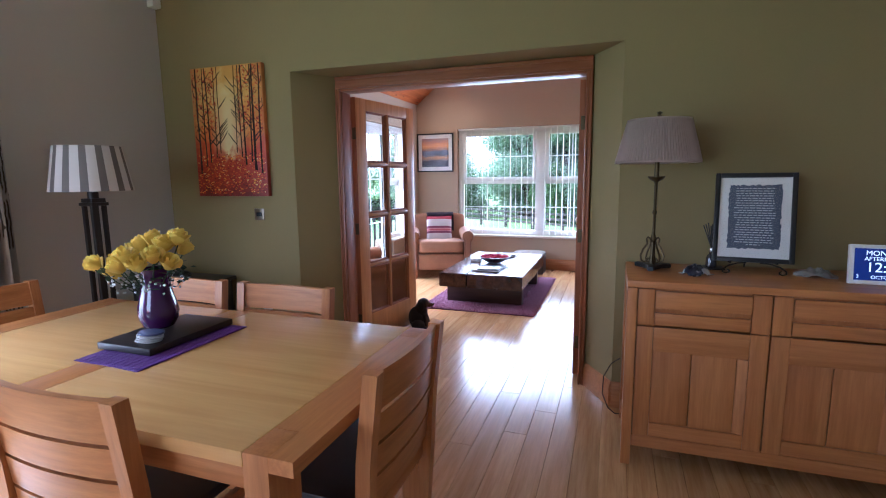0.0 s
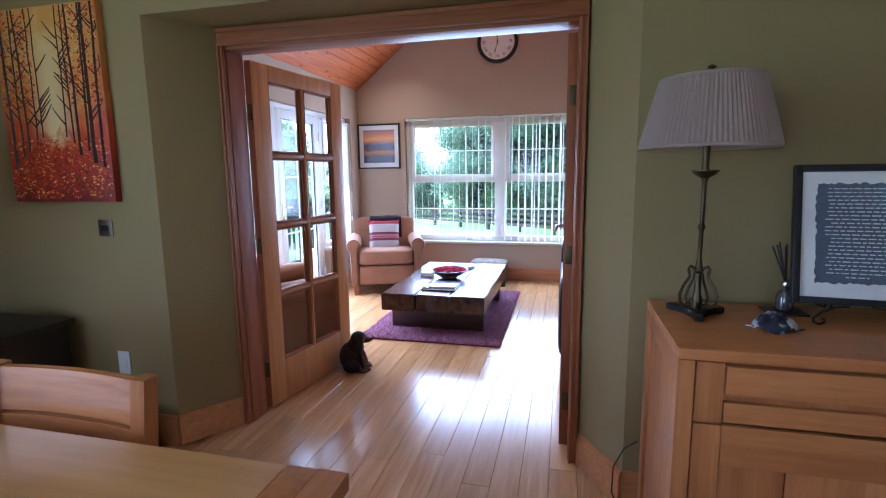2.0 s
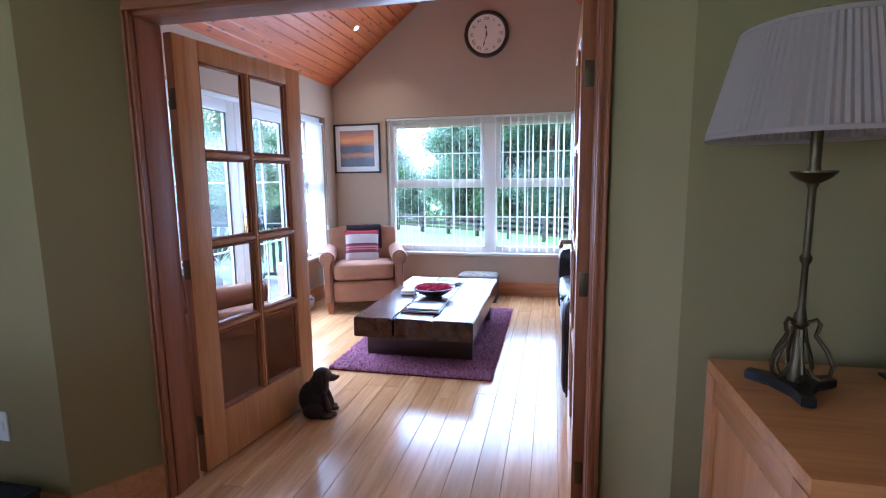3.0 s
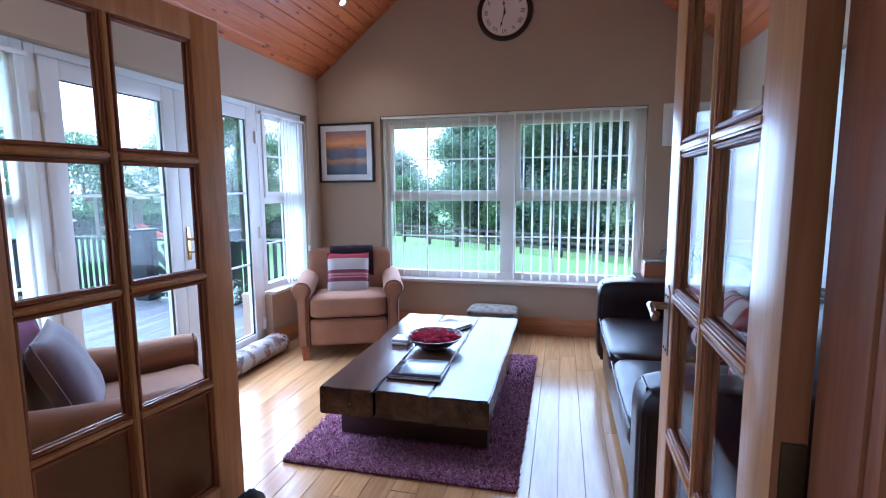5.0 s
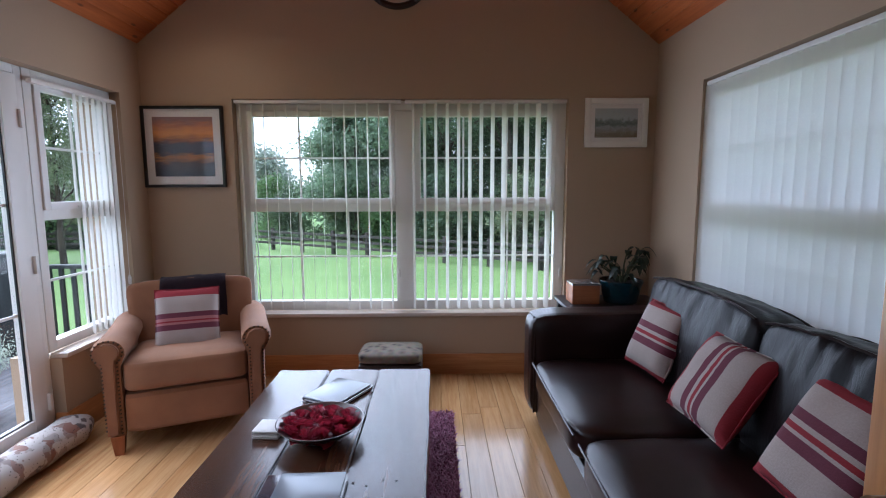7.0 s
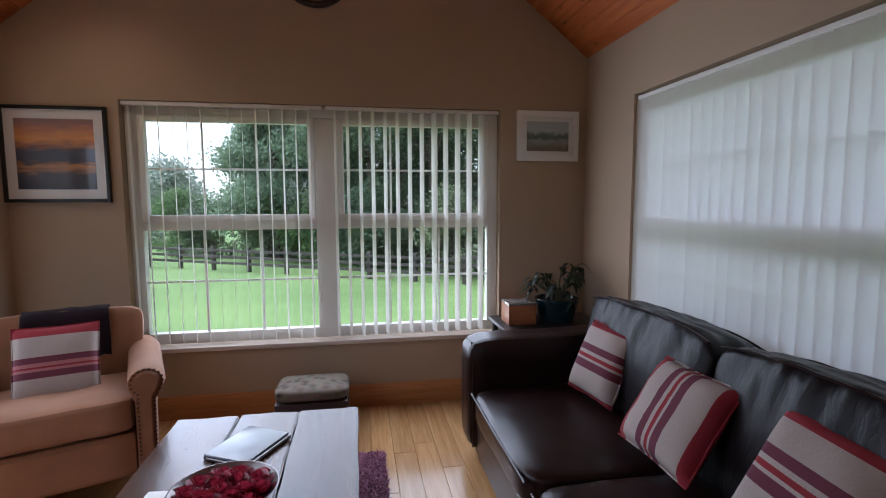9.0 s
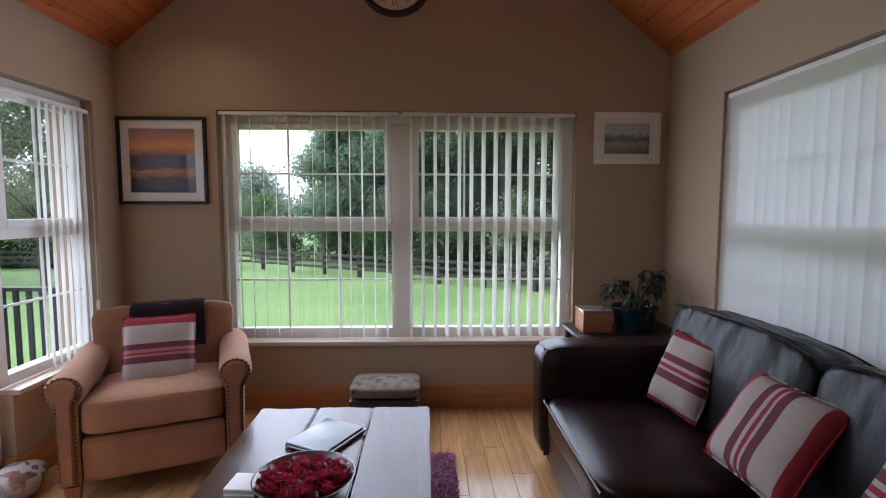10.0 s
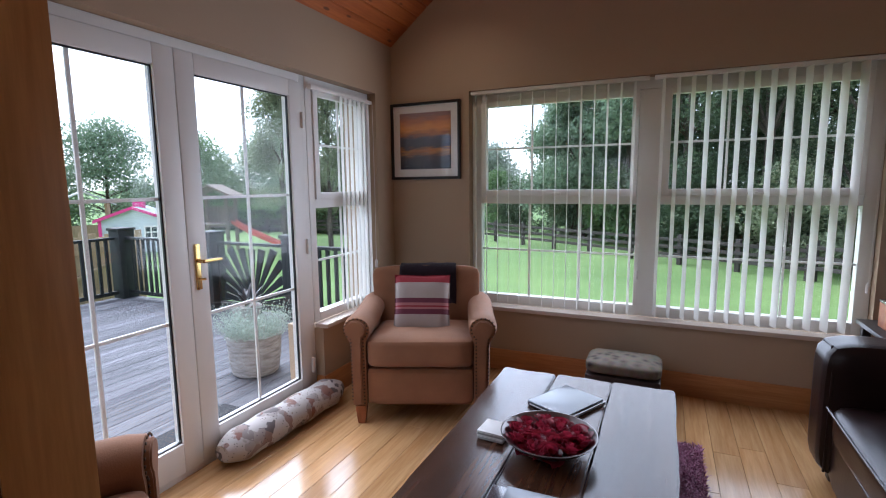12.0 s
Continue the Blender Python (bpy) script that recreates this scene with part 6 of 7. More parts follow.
for y0, y1 in ((5.44, 5.655), (7.51, 7.725)):
    bm = pad(1.04, y1 - y0, 0.655, 12, 9.0, 0.0)
    for v in bm.verts:
        k = (v.co.z + 0.33) / 0.66
        if k > 0.75:
            v.co.y *= 1.08
        if v.co.x > 0:
            v.co.z += 0.03 * v.co.x
    part("arm", moved(bm, pose(1.07, (y0 + y1) / 2, 0.385)), LEATHER, sofa)
    part("arm_piping", tube([(0.583, y0 + 0.014, 0.09), (0.583, y0 + 0.01, 0.62), (0.583, y0 + 0.05, 0.685), (0.583, y1 - 0.05, 0.685), (0.583, y1 - 0.01, 0.62), (0.583, y1 - 0.014, 0.09)], 0.006, 6), LEATHER, sofa)
part("back_frame", moved(pad(0.20, 2.1, 0.78, 10, 12.0, 0.0), pose(1.53, 6.58, 0.43)), LEATHER, sofa)
for k, (y0, y1) in enumerate(((5.63, 6.515), (6.53, 7.515))):
    half = (y1 - y0) / 2
    bm = pad(0.27, y1 - y0, 0.54, 48, 11.0, 0.0, 0.0, 0, 0.0)
    for v in bm.verts:
        p = v.co.copy()
        high = max(0.0, p.z + 0.05) / 0.32
        side = (abs(p.y) / half) ** 4
        if p.x < 0:
            # soft gathers drawn down from the top seam, sag and broad hollows below
            pull = noise.noise(Vector((p.y * 15 + p.z * 4, p.z * 3.0, k * 7)))
            fine = noise.noise(Vector((p.y * 34 - p.z * 9, p.z * 7.0, k * 3 + 11)))
            broad = noise.noise(Vector((p.y * 3.5, p.z * 3.5, k * 5 + 2)))
            v.co.x += (-0.03 * math.cos(min(1, abs(p.z) / 0.27) * 1.57) + 0.016 * pull * high + 0.008 * fine * high + 0.016 * broad) * (1 - side)
        if p.z > 0.2:
            v.co.z += 0.012 * noise.noise(Vector((p.y * 7, p.x * 14, k * 9))) + 0.012 * math.cos(1.57 * p.y / half) - 0.02 * side
            v.co.z -= 0.05 * max(0, p.x)
        v.co.y += 0.008 * noise.noise(Vector((p.x * 9, p.z * 9, k + 20))) * side
    cushion_at = pose(1.365, (y0 + y1) / 2, 0.675, 0, 10, 0)
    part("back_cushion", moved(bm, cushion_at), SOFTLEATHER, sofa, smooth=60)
    for x, dz in ((-0.13, 0.262), (0.125, 0.258)):
        seam = [cushion_at @ Vector((x + 0.006 * noise.noise(Vector((u * 6, k, 3))), (u - 0.5) * (2 * half - 0.05), dz + 0.012 * math.cos(1.57 * (2 * u - 1)) - 0.02 * abs(2 * u - 1) ** 5 + 0.006 * noise.noise(Vector((u * 9, k, 1))))) for u in [i / 24 for i in range(25)]]
        part("back_piping", tube(seam, 0.006, 6), LEATHER, sofa)

# draught excluder at the garden doors
def excluder_mat():
    m, nt, p = shader("animal_print_cloth")
    v = coords(nt)
    a = node(nt, "ShaderNodeTexVoronoi", Scale=13.0)
    b = node(nt, "ShaderNodeTexVoronoi", Scale=62.0)
    n = node(nt, "ShaderNodeTexNoise", Scale=13.0, Detail=2.0)
    for t in (a, b, n):
        nt.links.new(v, t.inputs["Vector"])
    patch = ramp(nt, n.outputs["Fac"], [(0.50, (0, 0, 0)), (0.53, (1, 1, 1))])
    hue = ramp(nt, a.outputs["Color"], [(0.3, (0.10, 0.085, 0.085)), (0.45, (0.25, 0.21, 0.19)), (0.6, (0.20, 0.09, 0.065)), (0.8, (0.30, 0.27, 0.25))])
    base = mix(nt, "MIX", patch, (0.42, 0.385, 0.36), hue)
    dots = ramp(nt, b.outputs["Distance"], [(0.16, (1, 1, 1)), (0.22, (0, 0, 0))])
    base = mix(nt, "MIX", mix(nt, "MULTIPLY", 1.0, dots, ramp(nt, a.outputs["Color"], [(0.45, (0, 0, 0)), (0.5, (0.9, 0.9, 0.9))])), base, (0.05, 0.045, 0.045))
    nt.links.new(base, p.inputs["Base Color"])
    p.inputs["Roughness"].default_value = 0.9
    return m


bm = bmesh.new()
prof = []
for k in range(25):
    u = k / 24
    r = 0.093 * min(1, (0.25 + 6 * min(u, 1 - u)) ** 0.5) * (1 + 0.05 * math.sin(u * 23))
    prof.append((r, u * 0.95))
lathe(prof, 24, bm)
moved(bm, pose(-2.15, 6.53, 0.092, -90, 0, -1.5))
for v in bm.verts:
    v.co.x = -2.145 + (v.co.x + 2.145) * 1.12
    v.co.z = max(0.002, v.co.z * 0.94)
solid("draught_excluder", bm, excluder_mat(), "long padded draught excluder with animal print", "draught excluder", smooth=60)

# corner table with box and pot plant
st = thing("corner_table", "small dark side table behind the sofa", "side table", at=pose(1.26, 8.16, 0))
part("top", boxes((-0.36, 0.36, -0.22, 0.22, 0.615, 0.64), bevel=0.004), EBONY, st)
for x in (-0.32, 0.32):
    for y in (-0.18, 0.18):
        part("leg", boxes((x - 0.02, x + 0.02, y - 0.02, y + 0.02, 0, 0.615), bevel=0.003), EBONY, st)
bx = thing("wooden_box", "small reddish wooden box with a mirrored lid", "box", at=pose(1.055, 8.15, 0.641))
part("body", boxes((-0.098, 0.098, -0.09, 0.09, 0, 0.135), bevel=0.004), FRAMEX, bx)
part("lid", boxes((-0.1, 0.1, -0.092, 0.092, 0.136, 0.15), bevel=0.004), plain("glossy_lid", (0.4, 0.38, 0.36), 0.08, 0.6, relief=0), bx, "glossy pale lid")
HOUSELEAF = leafy("dark_house_plant_leaf", (0.008, 0.014, 0.008), (0.028, 0.042, 0.022), 0.4)
plant = thing("pot_plant", "leggy green house plant in a teal pot", "pot plant", at=pose(1.33, 8.14, 0.641))
TEAL = plain("teal_glaze", (0.003, 0.02, 0.026), 0.2, grain=14, vary=0.2, relief=0, coat=0.5)
part("pot", lathe([(0.105, 0), (0.115, 0.005), (0.145, 0.13), (0.155, 0.15), (0.155, 0.165), (0.145, 0.165), (0.135, 0.14), (0.0, 0.135)], 32), TEAL, plant, "glossy teal ceramic pot")
part("soil", lathe([(0.0, 0.138), (0.132, 0.138), (0.12, 0.146), (0, 0.15)], 20), plain("potting_soil", (0.03, 0.02, 0.014), 0.95, grain=60, relief=0.6), plant)
rnd = random.Random(17)
for k in range(11):
    a = radians(360 * k / 11 + rnd.uniform(-15, 15))
    reach, high = rnd.uniform(0.03, 0.15), rnd.uniform(0.10, 0.23)
    tipx, tipy = reach * math.cos(a), reach * math.sin(a)
    base = (0.03 * math.cos(a), 0.03 * math.sin(a), 0.14)
    top = Vector((tipx, tipy, 0.14 + high))
    part("stalk", tube([base, (tipx * 0.5, tipy * 0.5, 0.14 + high * 0.6), top], [0.008, 0.006, 0.004], 6), plain("fleshy_stalk", (0.05, 0.055, 0.02), 0.6) if k == 0 else bpy.data.materials["fleshy_stalk"], plant)
    for q in range(3):
        b = a + rnd.uniform(-1.1, 1.1)
        L = rnd.uniform(0.08, 0.13)
        bm = bmesh.new()
        rows = []
        for i in range(7):
            u = i / 6
            c = top + Vector((math.cos(b) * L * u, math.sin(b) * L * u, 0.05 * math.sin(u * 2.6) - 0.06 * u * u - 0.03 * q))
            wv = Vector((-math.sin(b), math.cos(b), 0)) * 0.026 * math.sin(math.pi * (0.08 + 0.9 * u))
            rows.append((bm.verts.new(c - wv + Vector((0, 0, 0.004))), bm.verts.new(c), bm.verts.new(c + wv + Vector((0, 0, 0.004)))))
        for r1, r2 in zip(rows, rows[1:]):
            bm.faces.new((r1[0], r1[1], r2[1], r2[0]))
            bm.faces.new((r1[1], r1[2], r2[2], r2[1]))
        part("leaf", bm, HOUSELEAF, plant, smooth=80)


# pictures on the far wall
def gradient_picture(name, stops, half_h, noise_scale=(5, 1, 26), amount=0.12):
    m, nt, p = shader(name)
    tc = nt.nodes.new("ShaderNodeTexCoord")
    sep = nt.nodes.new("ShaderNodeSeparateXYZ")
    nt.links.new(tc.outputs["Object"], sep.inputs[0])
    n = node(nt, "ShaderNodeTexNoise", Scale=2.0, Detail=5.0)
    nt.links.new(coords(nt, noise_scale), n.inputs["Vector"])
    w = node(nt, "ShaderNodeMath")
    w.operation = "MULTIPLY_ADD"
    w.inputs[1].default_value, w.inputs[2].default_value = amount, -amount / 2
    nt.links.new(n.outputs["Fac"], w.inputs[0])
    add = node(nt, "ShaderNodeMath")
    nt.links.new(sep.outputs[2], add.inputs[0])
    nt.links.new(w.outputs[0], add.inputs[1])
    mr = node(nt, "ShaderNodeMapRange")
    mr.inputs[1].default_value, mr.inputs[2].default_value = -half_h, half_h
    nt.links.new(add.outputs[0], mr.inputs[0])
    nt.links.new(ramp(nt, mr.outputs[0], stops), p.inputs["Base Color"])
    p.inputs["Roughness"].default_value = 0.5
    return m


def framed(label, at, w, h, bar, mount_w, mount_low, frame_mat, art_mat):
    ob = thing("framed_picture", label, "picture", at=at)
    bm = bmesh.new()
    frame_bars(bm, -w / 2, w / 2, -h / 2, h / 2, bar, -0.026, -0.001, bevel=0.003)
    part("frame", bm, frame_mat, ob)
    part("mount", boxes((-w / 2 + bar, w / 2 - bar, -0.014, -0.002, -h / 2 + bar, h / 2 - bar)), WHITE, ob, "white card mount", smooth=0)
    part("print", boxes((-w / 2 + bar + mount_w, w / 2 - bar - mount_w, -0.0158, -0.0142, -h / 2 + bar + mount_low, h / 2 - bar - mount_w)), art_mat, ob, smooth=0)
    g = part("glass", boxes((-w / 2 + bar, w / 2 - bar, -0.0205, -0.0185, -h / 2 + bar, h / 2 - bar)), GLASS, ob, smooth=0)
    g.visible_shadow = False
    return ob


SUNSET = gradient_picture("sunset_over_water", [(0.0, (0.012, 0.014, 0.035)), (0.2, (0.05, 0.04, 0.05)), (0.32, (0.5, 0.2, 0.05)), (0.38, (0.04, 0.035, 0.05)), (0.55, (0.06, 0.06, 0.09)), (0.62, (0.28, 0.11, 0.06)), (0.75, (0.75, 0.33, 0.08)), (0.9, (0.5, 0.2, 0.10)), (1.0, (0.30, 0.18, 0.16))], 0.2)
COAST = gradient_picture("harbour_watercolour", [(0.0, (0.16, 0.12, 0.07)), (0.3, (0.28, 0.30, 0.28)), (0.45, (0.08, 0.11, 0.09)), (0.6, (0.2, 0.24, 0.22)), (0.7, (0.42, 0.48, 0.5)), (1.0, (0.40, 0.44, 0.46))], 0.09, (14, 1, 14), 0.09)
framed("sunset seascape print in a black frame", pose(-1.896, NORTH - 0.002, 1.782), 0.605, 0.60, 0.022, 0.058, 0.06, BLACK, SUNSET)
framed("small watercolour in a wide white frame", pose(1.352, NORTH - 0.002, 1.955), 0.475, 0.362, 0.042, 0.034, 0.03, UPVC, COAST)

# round wall clock
wc = thing("wall_clock", "large round wall clock with Roman numerals", "clock", at=pose(-0.285, NORTH - 0.003, 3.02))
tilt = Matrix.Rotation(radians(90), 4, "X")
part("case", moved(lathe([(0.0, 0.0), (0.25, 0.0), (0.256, 0.01), (0.252, 0.03), (0.24, 0.042), (0.225, 0.04), (0.215, 0.03), (0.212, 0.018), (0.0, 0.018)], 64, cap=False), tilt), plain("dark_bronze_rim", (0.03, 0.022, 0.018), 0.35, 0.4, vary=0.3), wc, "dark bronze rounded rim")
part("dial", moved(lathe([(0.0, 0.0185), (0.211, 0.0185), (0.211, 0.021), (0.0, 0.021)], 64, cap=False), tilt), plain("cream_dial", (0.76, 0.70, 0.58), 0.6, grain=20, vary=0.12, relief=0), wc, "aged cream dial")
for k, num in enumerate(("XII", "I", "II", "III", "IIII", "V", "VI", "VII", "VIII", "IX", "X", "XI")):
    a = radians(30 * k)
    o = words(num, 0.052, BLACK, wc, 0, 0, 0, "numeral")
    o.matrix_basis = pose(0.165 * math.sin(a), -0.0215, 0.165 * math.cos(a), 90, 0, 0) @ pose(0, 0, 0, 0, 0, -30 * k)
for ang, L, w in ((-5, 0.10, 0.008), (195, 0.15, 0.006)):
    a = radians(ang)
    d, s = Vector((math.sin(a), 0, math.cos(a))), Vector((math.cos(a), 0, -math.sin(a)))
    bm = bmesh.new()
    prof = [(-0.03, 0.5), (0.02, 0.5), (0.6 * L, 0.5), (0.72 * L, 1.8), (0.82 * L, 0.5), (L, 0.1)]
    lo = [bm.verts.new(d * t + s * w * k + Vector((0, -0.024, 0))) for t, k in prof] + [bm.verts.new(d * t - s * w * k + Vector((0, -0.024, 0))) for t, k in reversed(prof)]
    bm.faces.new(lo)
    bmesh.ops.solidify(bm, geom=bm.faces[:], thickness=0.0015)
    part("clock_hand", bm, BLACK, wc, smooth=0)
part("boss", moved(lathe([(0.0, 0.022), (0.012, 0.022), (0.01, 0.03), (0, 0.03)], 16, cap=False), tilt), BLACK, wc)


# recessed spotlights in the slope
SPOT, pnt, pp = shader("lit_spot_lens")
pp.inputs["Emission Color"].default_value = (1.0, 0.93, 0.8, 1)
pp.inputs["Emission Strength"].default_value = 12.0
roll = math.degrees(math.atan(PITCH))


def spotlight(x, y):
    z = EAVES + PITCH * (x - WEST) if x < RIDGE_X else EAVES + PITCH * (EAST - x)
    ob = thing("ceiling_spotlight", "small lit recessed spotlight in pine ceiling", "spotlight", "ceiling spotlights", at=pose(x, y, z, 0, -roll if x < RIDGE_X else roll, 0))
    part("rim", lathe([(0.028, 0.0), (0.042, -0.004), (0.044, 0.0), (0.044, 0.006), (0.028, 0.006)], 24, cap=False), STEEL, ob)
    part("lens", lathe([(0.0, 0.0), (0.027, 0.0), (0.027, 0.003), (0.0, 0.003)], 20, cap=False), SPOT, ob)
    glow = new("spot_glow", bpy.data.lights.new("spot_glow", "SPOT"))
    glow.data.energy, glow.data.color, glow.data.shadow_soft_size = 3.0, (1.0, 0.72, 0.45), 0.025
    glow.data.spot_size, glow.data.spot_blend = radians(125), 0.9
    glow.matrix_world = look((x + 0.02, y, z - 0.03), (x + 0.12, y + 0.15, 0.5))
    return ob


for y in (5.2, 7.78):
    spotlight(-1.60, y)

# dog-shaped doorstop by the open door
def doorstop(at):
    bm = bmesh.new()
    def ball(x, y, z, sx, sy, sz, rx=0):
        bmesh.ops.create_uvsphere(bm, u_segments=18, v_segments=12, radius=1, matrix=pose(x, y, z, rx, 0, 0) @ Matrix.Diagonal((sx, sy, sz, 1)))
    ball(0, 0, 0.10, 0.075, 0.085, 0.105)
    ball(0, 0.035, 0.17, 0.062, 0.062, 0.075)
    ball(0, 0.06, 0.235, 0.052, 0.058, 0.05)
    ball(0, 0.115, 0.222, 0.026, 0.04, 0.022)
    ball(0, 0.152, 0.228, 0.012, 0.01, 0.010)
    for s in (-1, 1):
        ball(s * 0.052, 0.045, 0.222, 0.014, 0.03, 0.045)
        ball(s * 0.04, 0.085, 0.075, 0.02, 0.024, 0.078, 14)
        ball(s * 0.04, 0.11, 0.012, 0.022, 0.035, 0.014)
        ball(s * 0.07, 0.015, 0.045, 0.035, 0.065, 0.047)
        ball(s * 0.075, 0.085, 0.014, 0.022, 0.045, 0.016)
    for v in bm.verts:
        v.co += v.co.normalized() * 0.004 * noise.noise(v.co * 60)
        v.co.z = max(0.001, v.co.z)
    FUR, nt, p = shader("black_and_tan_plush")
    tc = nt.nodes.new("ShaderNodeTexCoord")
    sep = nt.nodes.new("ShaderNodeSeparateXYZ")
    nt.links.new(tc.outputs["Object"], sep.inputs[0])
    n = node(nt, "ShaderNodeTexNoise", Scale=120.0, Detail=3.0)
    nt.links.new(tc.outputs["Object"], n.inputs["Vector"])
    nt.links.new(mix(nt, "MULTIPLY", 0.5, ramp(nt, sep.outputs[1], [(0.08, (0.016, 0.012, 0.011)), (0.1, (0.13, 0.065, 0.04))]), n.outputs["Color"]), p.inputs["Base Color"])
    p.inputs["Roughness"].default_value = 0.85
    bump(nt, p, n.outputs["Fac"], 0.6, 0.006)
    return solid("dog_doorstop", bm, FUR, "black and tan sitting dog doorstop on the floor", "doorstop", at=at, smooth=60)


doorstop(pose(-0.905, 5.14, 0.0, 0, 0, -75))


# ---- outside ----
def lawn_mat():
    m, nt, p = shader("mown_lawn")
    v = coords(nt)
    fine = node(nt, "ShaderNodeTexNoise", Scale=22.0, Detail=6.0)
    broad = node(nt, "ShaderNodeTexNoise", Scale=0.35, Detail=4.0)
    for n in (fine, broad):
        nt.links.new(v, n.inputs["Vector"])
    base = ramp(nt, broad.outputs["Fac"], [(0.3, (0.135, 0.225, 0.06)), (0.7, (0.20, 0.30, 0.09))])
    base = mix(nt, "MULTIPLY", 0.7, base, ramp(nt, fine.outputs["Fac"], [(0.3, (0.55, 0.6, 0.5)), (0.7, (1, 1, 1))]))
    mown = node(nt, "ShaderNodeTexNoise", Scale=1.0, Detail=3.0)
    nt.links.new(coords(nt, (0.22, 1.5, 1.0)), mown.inputs["Vector"])
    base = mix(nt, "MULTIPLY", 0.6, base, ramp(nt, mown.outputs["Fac"], [(0.35, (0.74, 0.8, 0.66)), (0.65, (1, 1, 1))]))
    nt.links.new(base, p.inputs["Base Color"])
    p.inputs["Roughness"].default_value = 0.95
    bump(nt, p, fine.outputs["Fac"], 0.6, 0.05)
    return m


bm = bmesh.new()
bmesh.ops.create_grid(bm, x_segments=60, y_segments=60, size=400)
for v in bm.verts:
    v.co.z = -0.6
built("ground", bm, lawn_mat(), "mown green lawn reaching the garden trees", "lawn", smooth=0)

LEAF_A = leafy("ash_leaves", (0.06, 0.115, 0.07), (0.26, 0.35, 0.22))
LEAF_B = leafy("dark_evergreen_leaves", (0.02, 0.045, 0.022), (0.105, 0.155, 0.075))
LEAF_C = leafy("ivy_and_pale_leaves", (0.04, 0.08, 0.034), (0.30, 0.34, 0.20))
LEAF_D = leafy("hedge_leaves", (0.035, 0.085, 0.03), (0.15, 0.24, 0.085))
LEAF_E = leafy("silvery_leaves", (0.17, 0.21, 0.16), (0.38, 0.43, 0.35))
BARK = plain("rough_bark", (0.07, 0.055, 0.042), 0.95, grain=18, vary=0.35, relief=0.8)


def leaf_cloud(name, centres, spread, count, size, material, seed, parent):
    """Many small leaves gathered round clump centres, as one mesh."""
    rs = np.random.RandomState(seed)
    c = np.asarray(centres)[rs.randint(0, len(centres), count)]
    d = rs.normal(0, 1, (count, 3))
    d *= (rs.rand(count, 1) ** 0.5) * spread / np.linalg.norm(d, axis=1, keepdims=True)
    c = c + d * np.array([1, 1, 0.75])
    u = rs.normal(0, 1, (count, 3))
    u /= np.linalg.norm(u, axis=1, keepdims=True)
    w = np.cross(u, rs.normal(0, 1, (count, 3)))
    w /= np.linalg.norm(w, axis=1, keepdims=True)
    s = size * rs.uniform(0.6, 1.3, (count, 1))
    quad = np.stack([c - u * s, c + w * s * 0.5, c + u * s, c - w * s * 0.5], 1).reshape(-1, 3)
    me = bpy.data.meshes.new(name)
    me.from_pydata(quad.tolist(), [], np.arange(4 * count).reshape(-1, 4).tolist())
    me.materials.append(material)
    o = new(name, me)
    o.parent = parent
    return o


def tree(label, x, y, high, wide, leaves, size, material, seed, clear=0.18, trunk=0.16, taper=0.5, base_z=-0.6):
    rr = random.Random(seed)
    ob = thing("tree", label, "tree", "garden trees", at=pose(x, y, base_z))
    pts = [(0, 0, 0)]
    for k in range(1, 7):
        pts.append((pts[-1][0] + rr.uniform(-0.05, 0.05) * high * 0.2, pts[-1][1] + rr.uniform(-0.05, 0.05) * high * 0.2, high * 0.9 * k / 6))
    bm = tube(pts, [trunk * (1 - 0.14 * k) for k in range(7)], 10)
    centres = []
    for k in range(int(16 + high * 3)):
        h = clear + (0.97 - clear) * (k + rr.random()) / (16 + high * 3)
        shape = math.sin(math.pi * min(1, (h - clear * 0.4) / (1 - clear * 0.4)) ** taper) * 0.9 + 0.12
        a = rr.uniform(0, 6.28)
        i = min(5, int(h / 0.9 * 6))
        base = Vector(pts[i])
        reach = wide * shape * rr.uniform(0.45, 1.0)
        tip = Vector((base.x + reach * math.cos(a), base.y + reach * math.sin(a), high * h))
        mid = (base + tip) / 2 + Vector((0, 0, 0.06 * high))
        tube([base, mid, tip], [trunk * 0.3, trunk * 0.16, trunk * 0.05], 5, bm)
        centres += [tuple(tip), tuple((tip + mid) / 2), tuple(mid * 0.4 + tip * 0.6 + Vector((rr.uniform(-0.3, 0.3), rr.uniform(-0.3, 0.3), rr.uniform(-0.2, 0.3))))]
    part("trunk", bm, BARK, ob, smooth=60)
    tagged(leaf_cloud("crown", centres, wide * 0.36, leaves, size, material, seed, ob), kind="stuff")
    return ob


tree("tall leafy ash tree behind the lawn fence", -3.0, 24.0, 8.6, 2.1, 44200, 0.069, LEAF_A, 1, 0.06)
tree("tall leafy ash tree behind the lawn fence", -1.3, 23.0, 10.5, 2.3, 44200, 0.065, LEAF_A, 2, 0.06)
tree("dark evergreen tree behind the lawn fence", 0.5, 21.2, 11.0, 2.0, 36800, 0.053, LEAF_B, 3, 0.02)
tree("dark evergreen tree behind the lawn fence", 2.3, 20.0, 10.5, 2.0, 36800, 0.053, LEAF_B, 4, 0.02)
tree("ivy-clad tree behind the lawn fence", 3.9, 18.6, 10.0, 2.1, 33100, 0.045, LEAF_C, 5, 0.02)
tree("ivy-clad tree behind the lawn fence", 6.0, 17.0, 9.5, 2.2, 29400, 0.045, LEAF_C, 6, 0.02)
tree("dark evergreen tree behind the lawn fence", 0.9, 23.5, 12.0, 2.8, 29400, 0.061, LEAF_B, 7, 0.02)
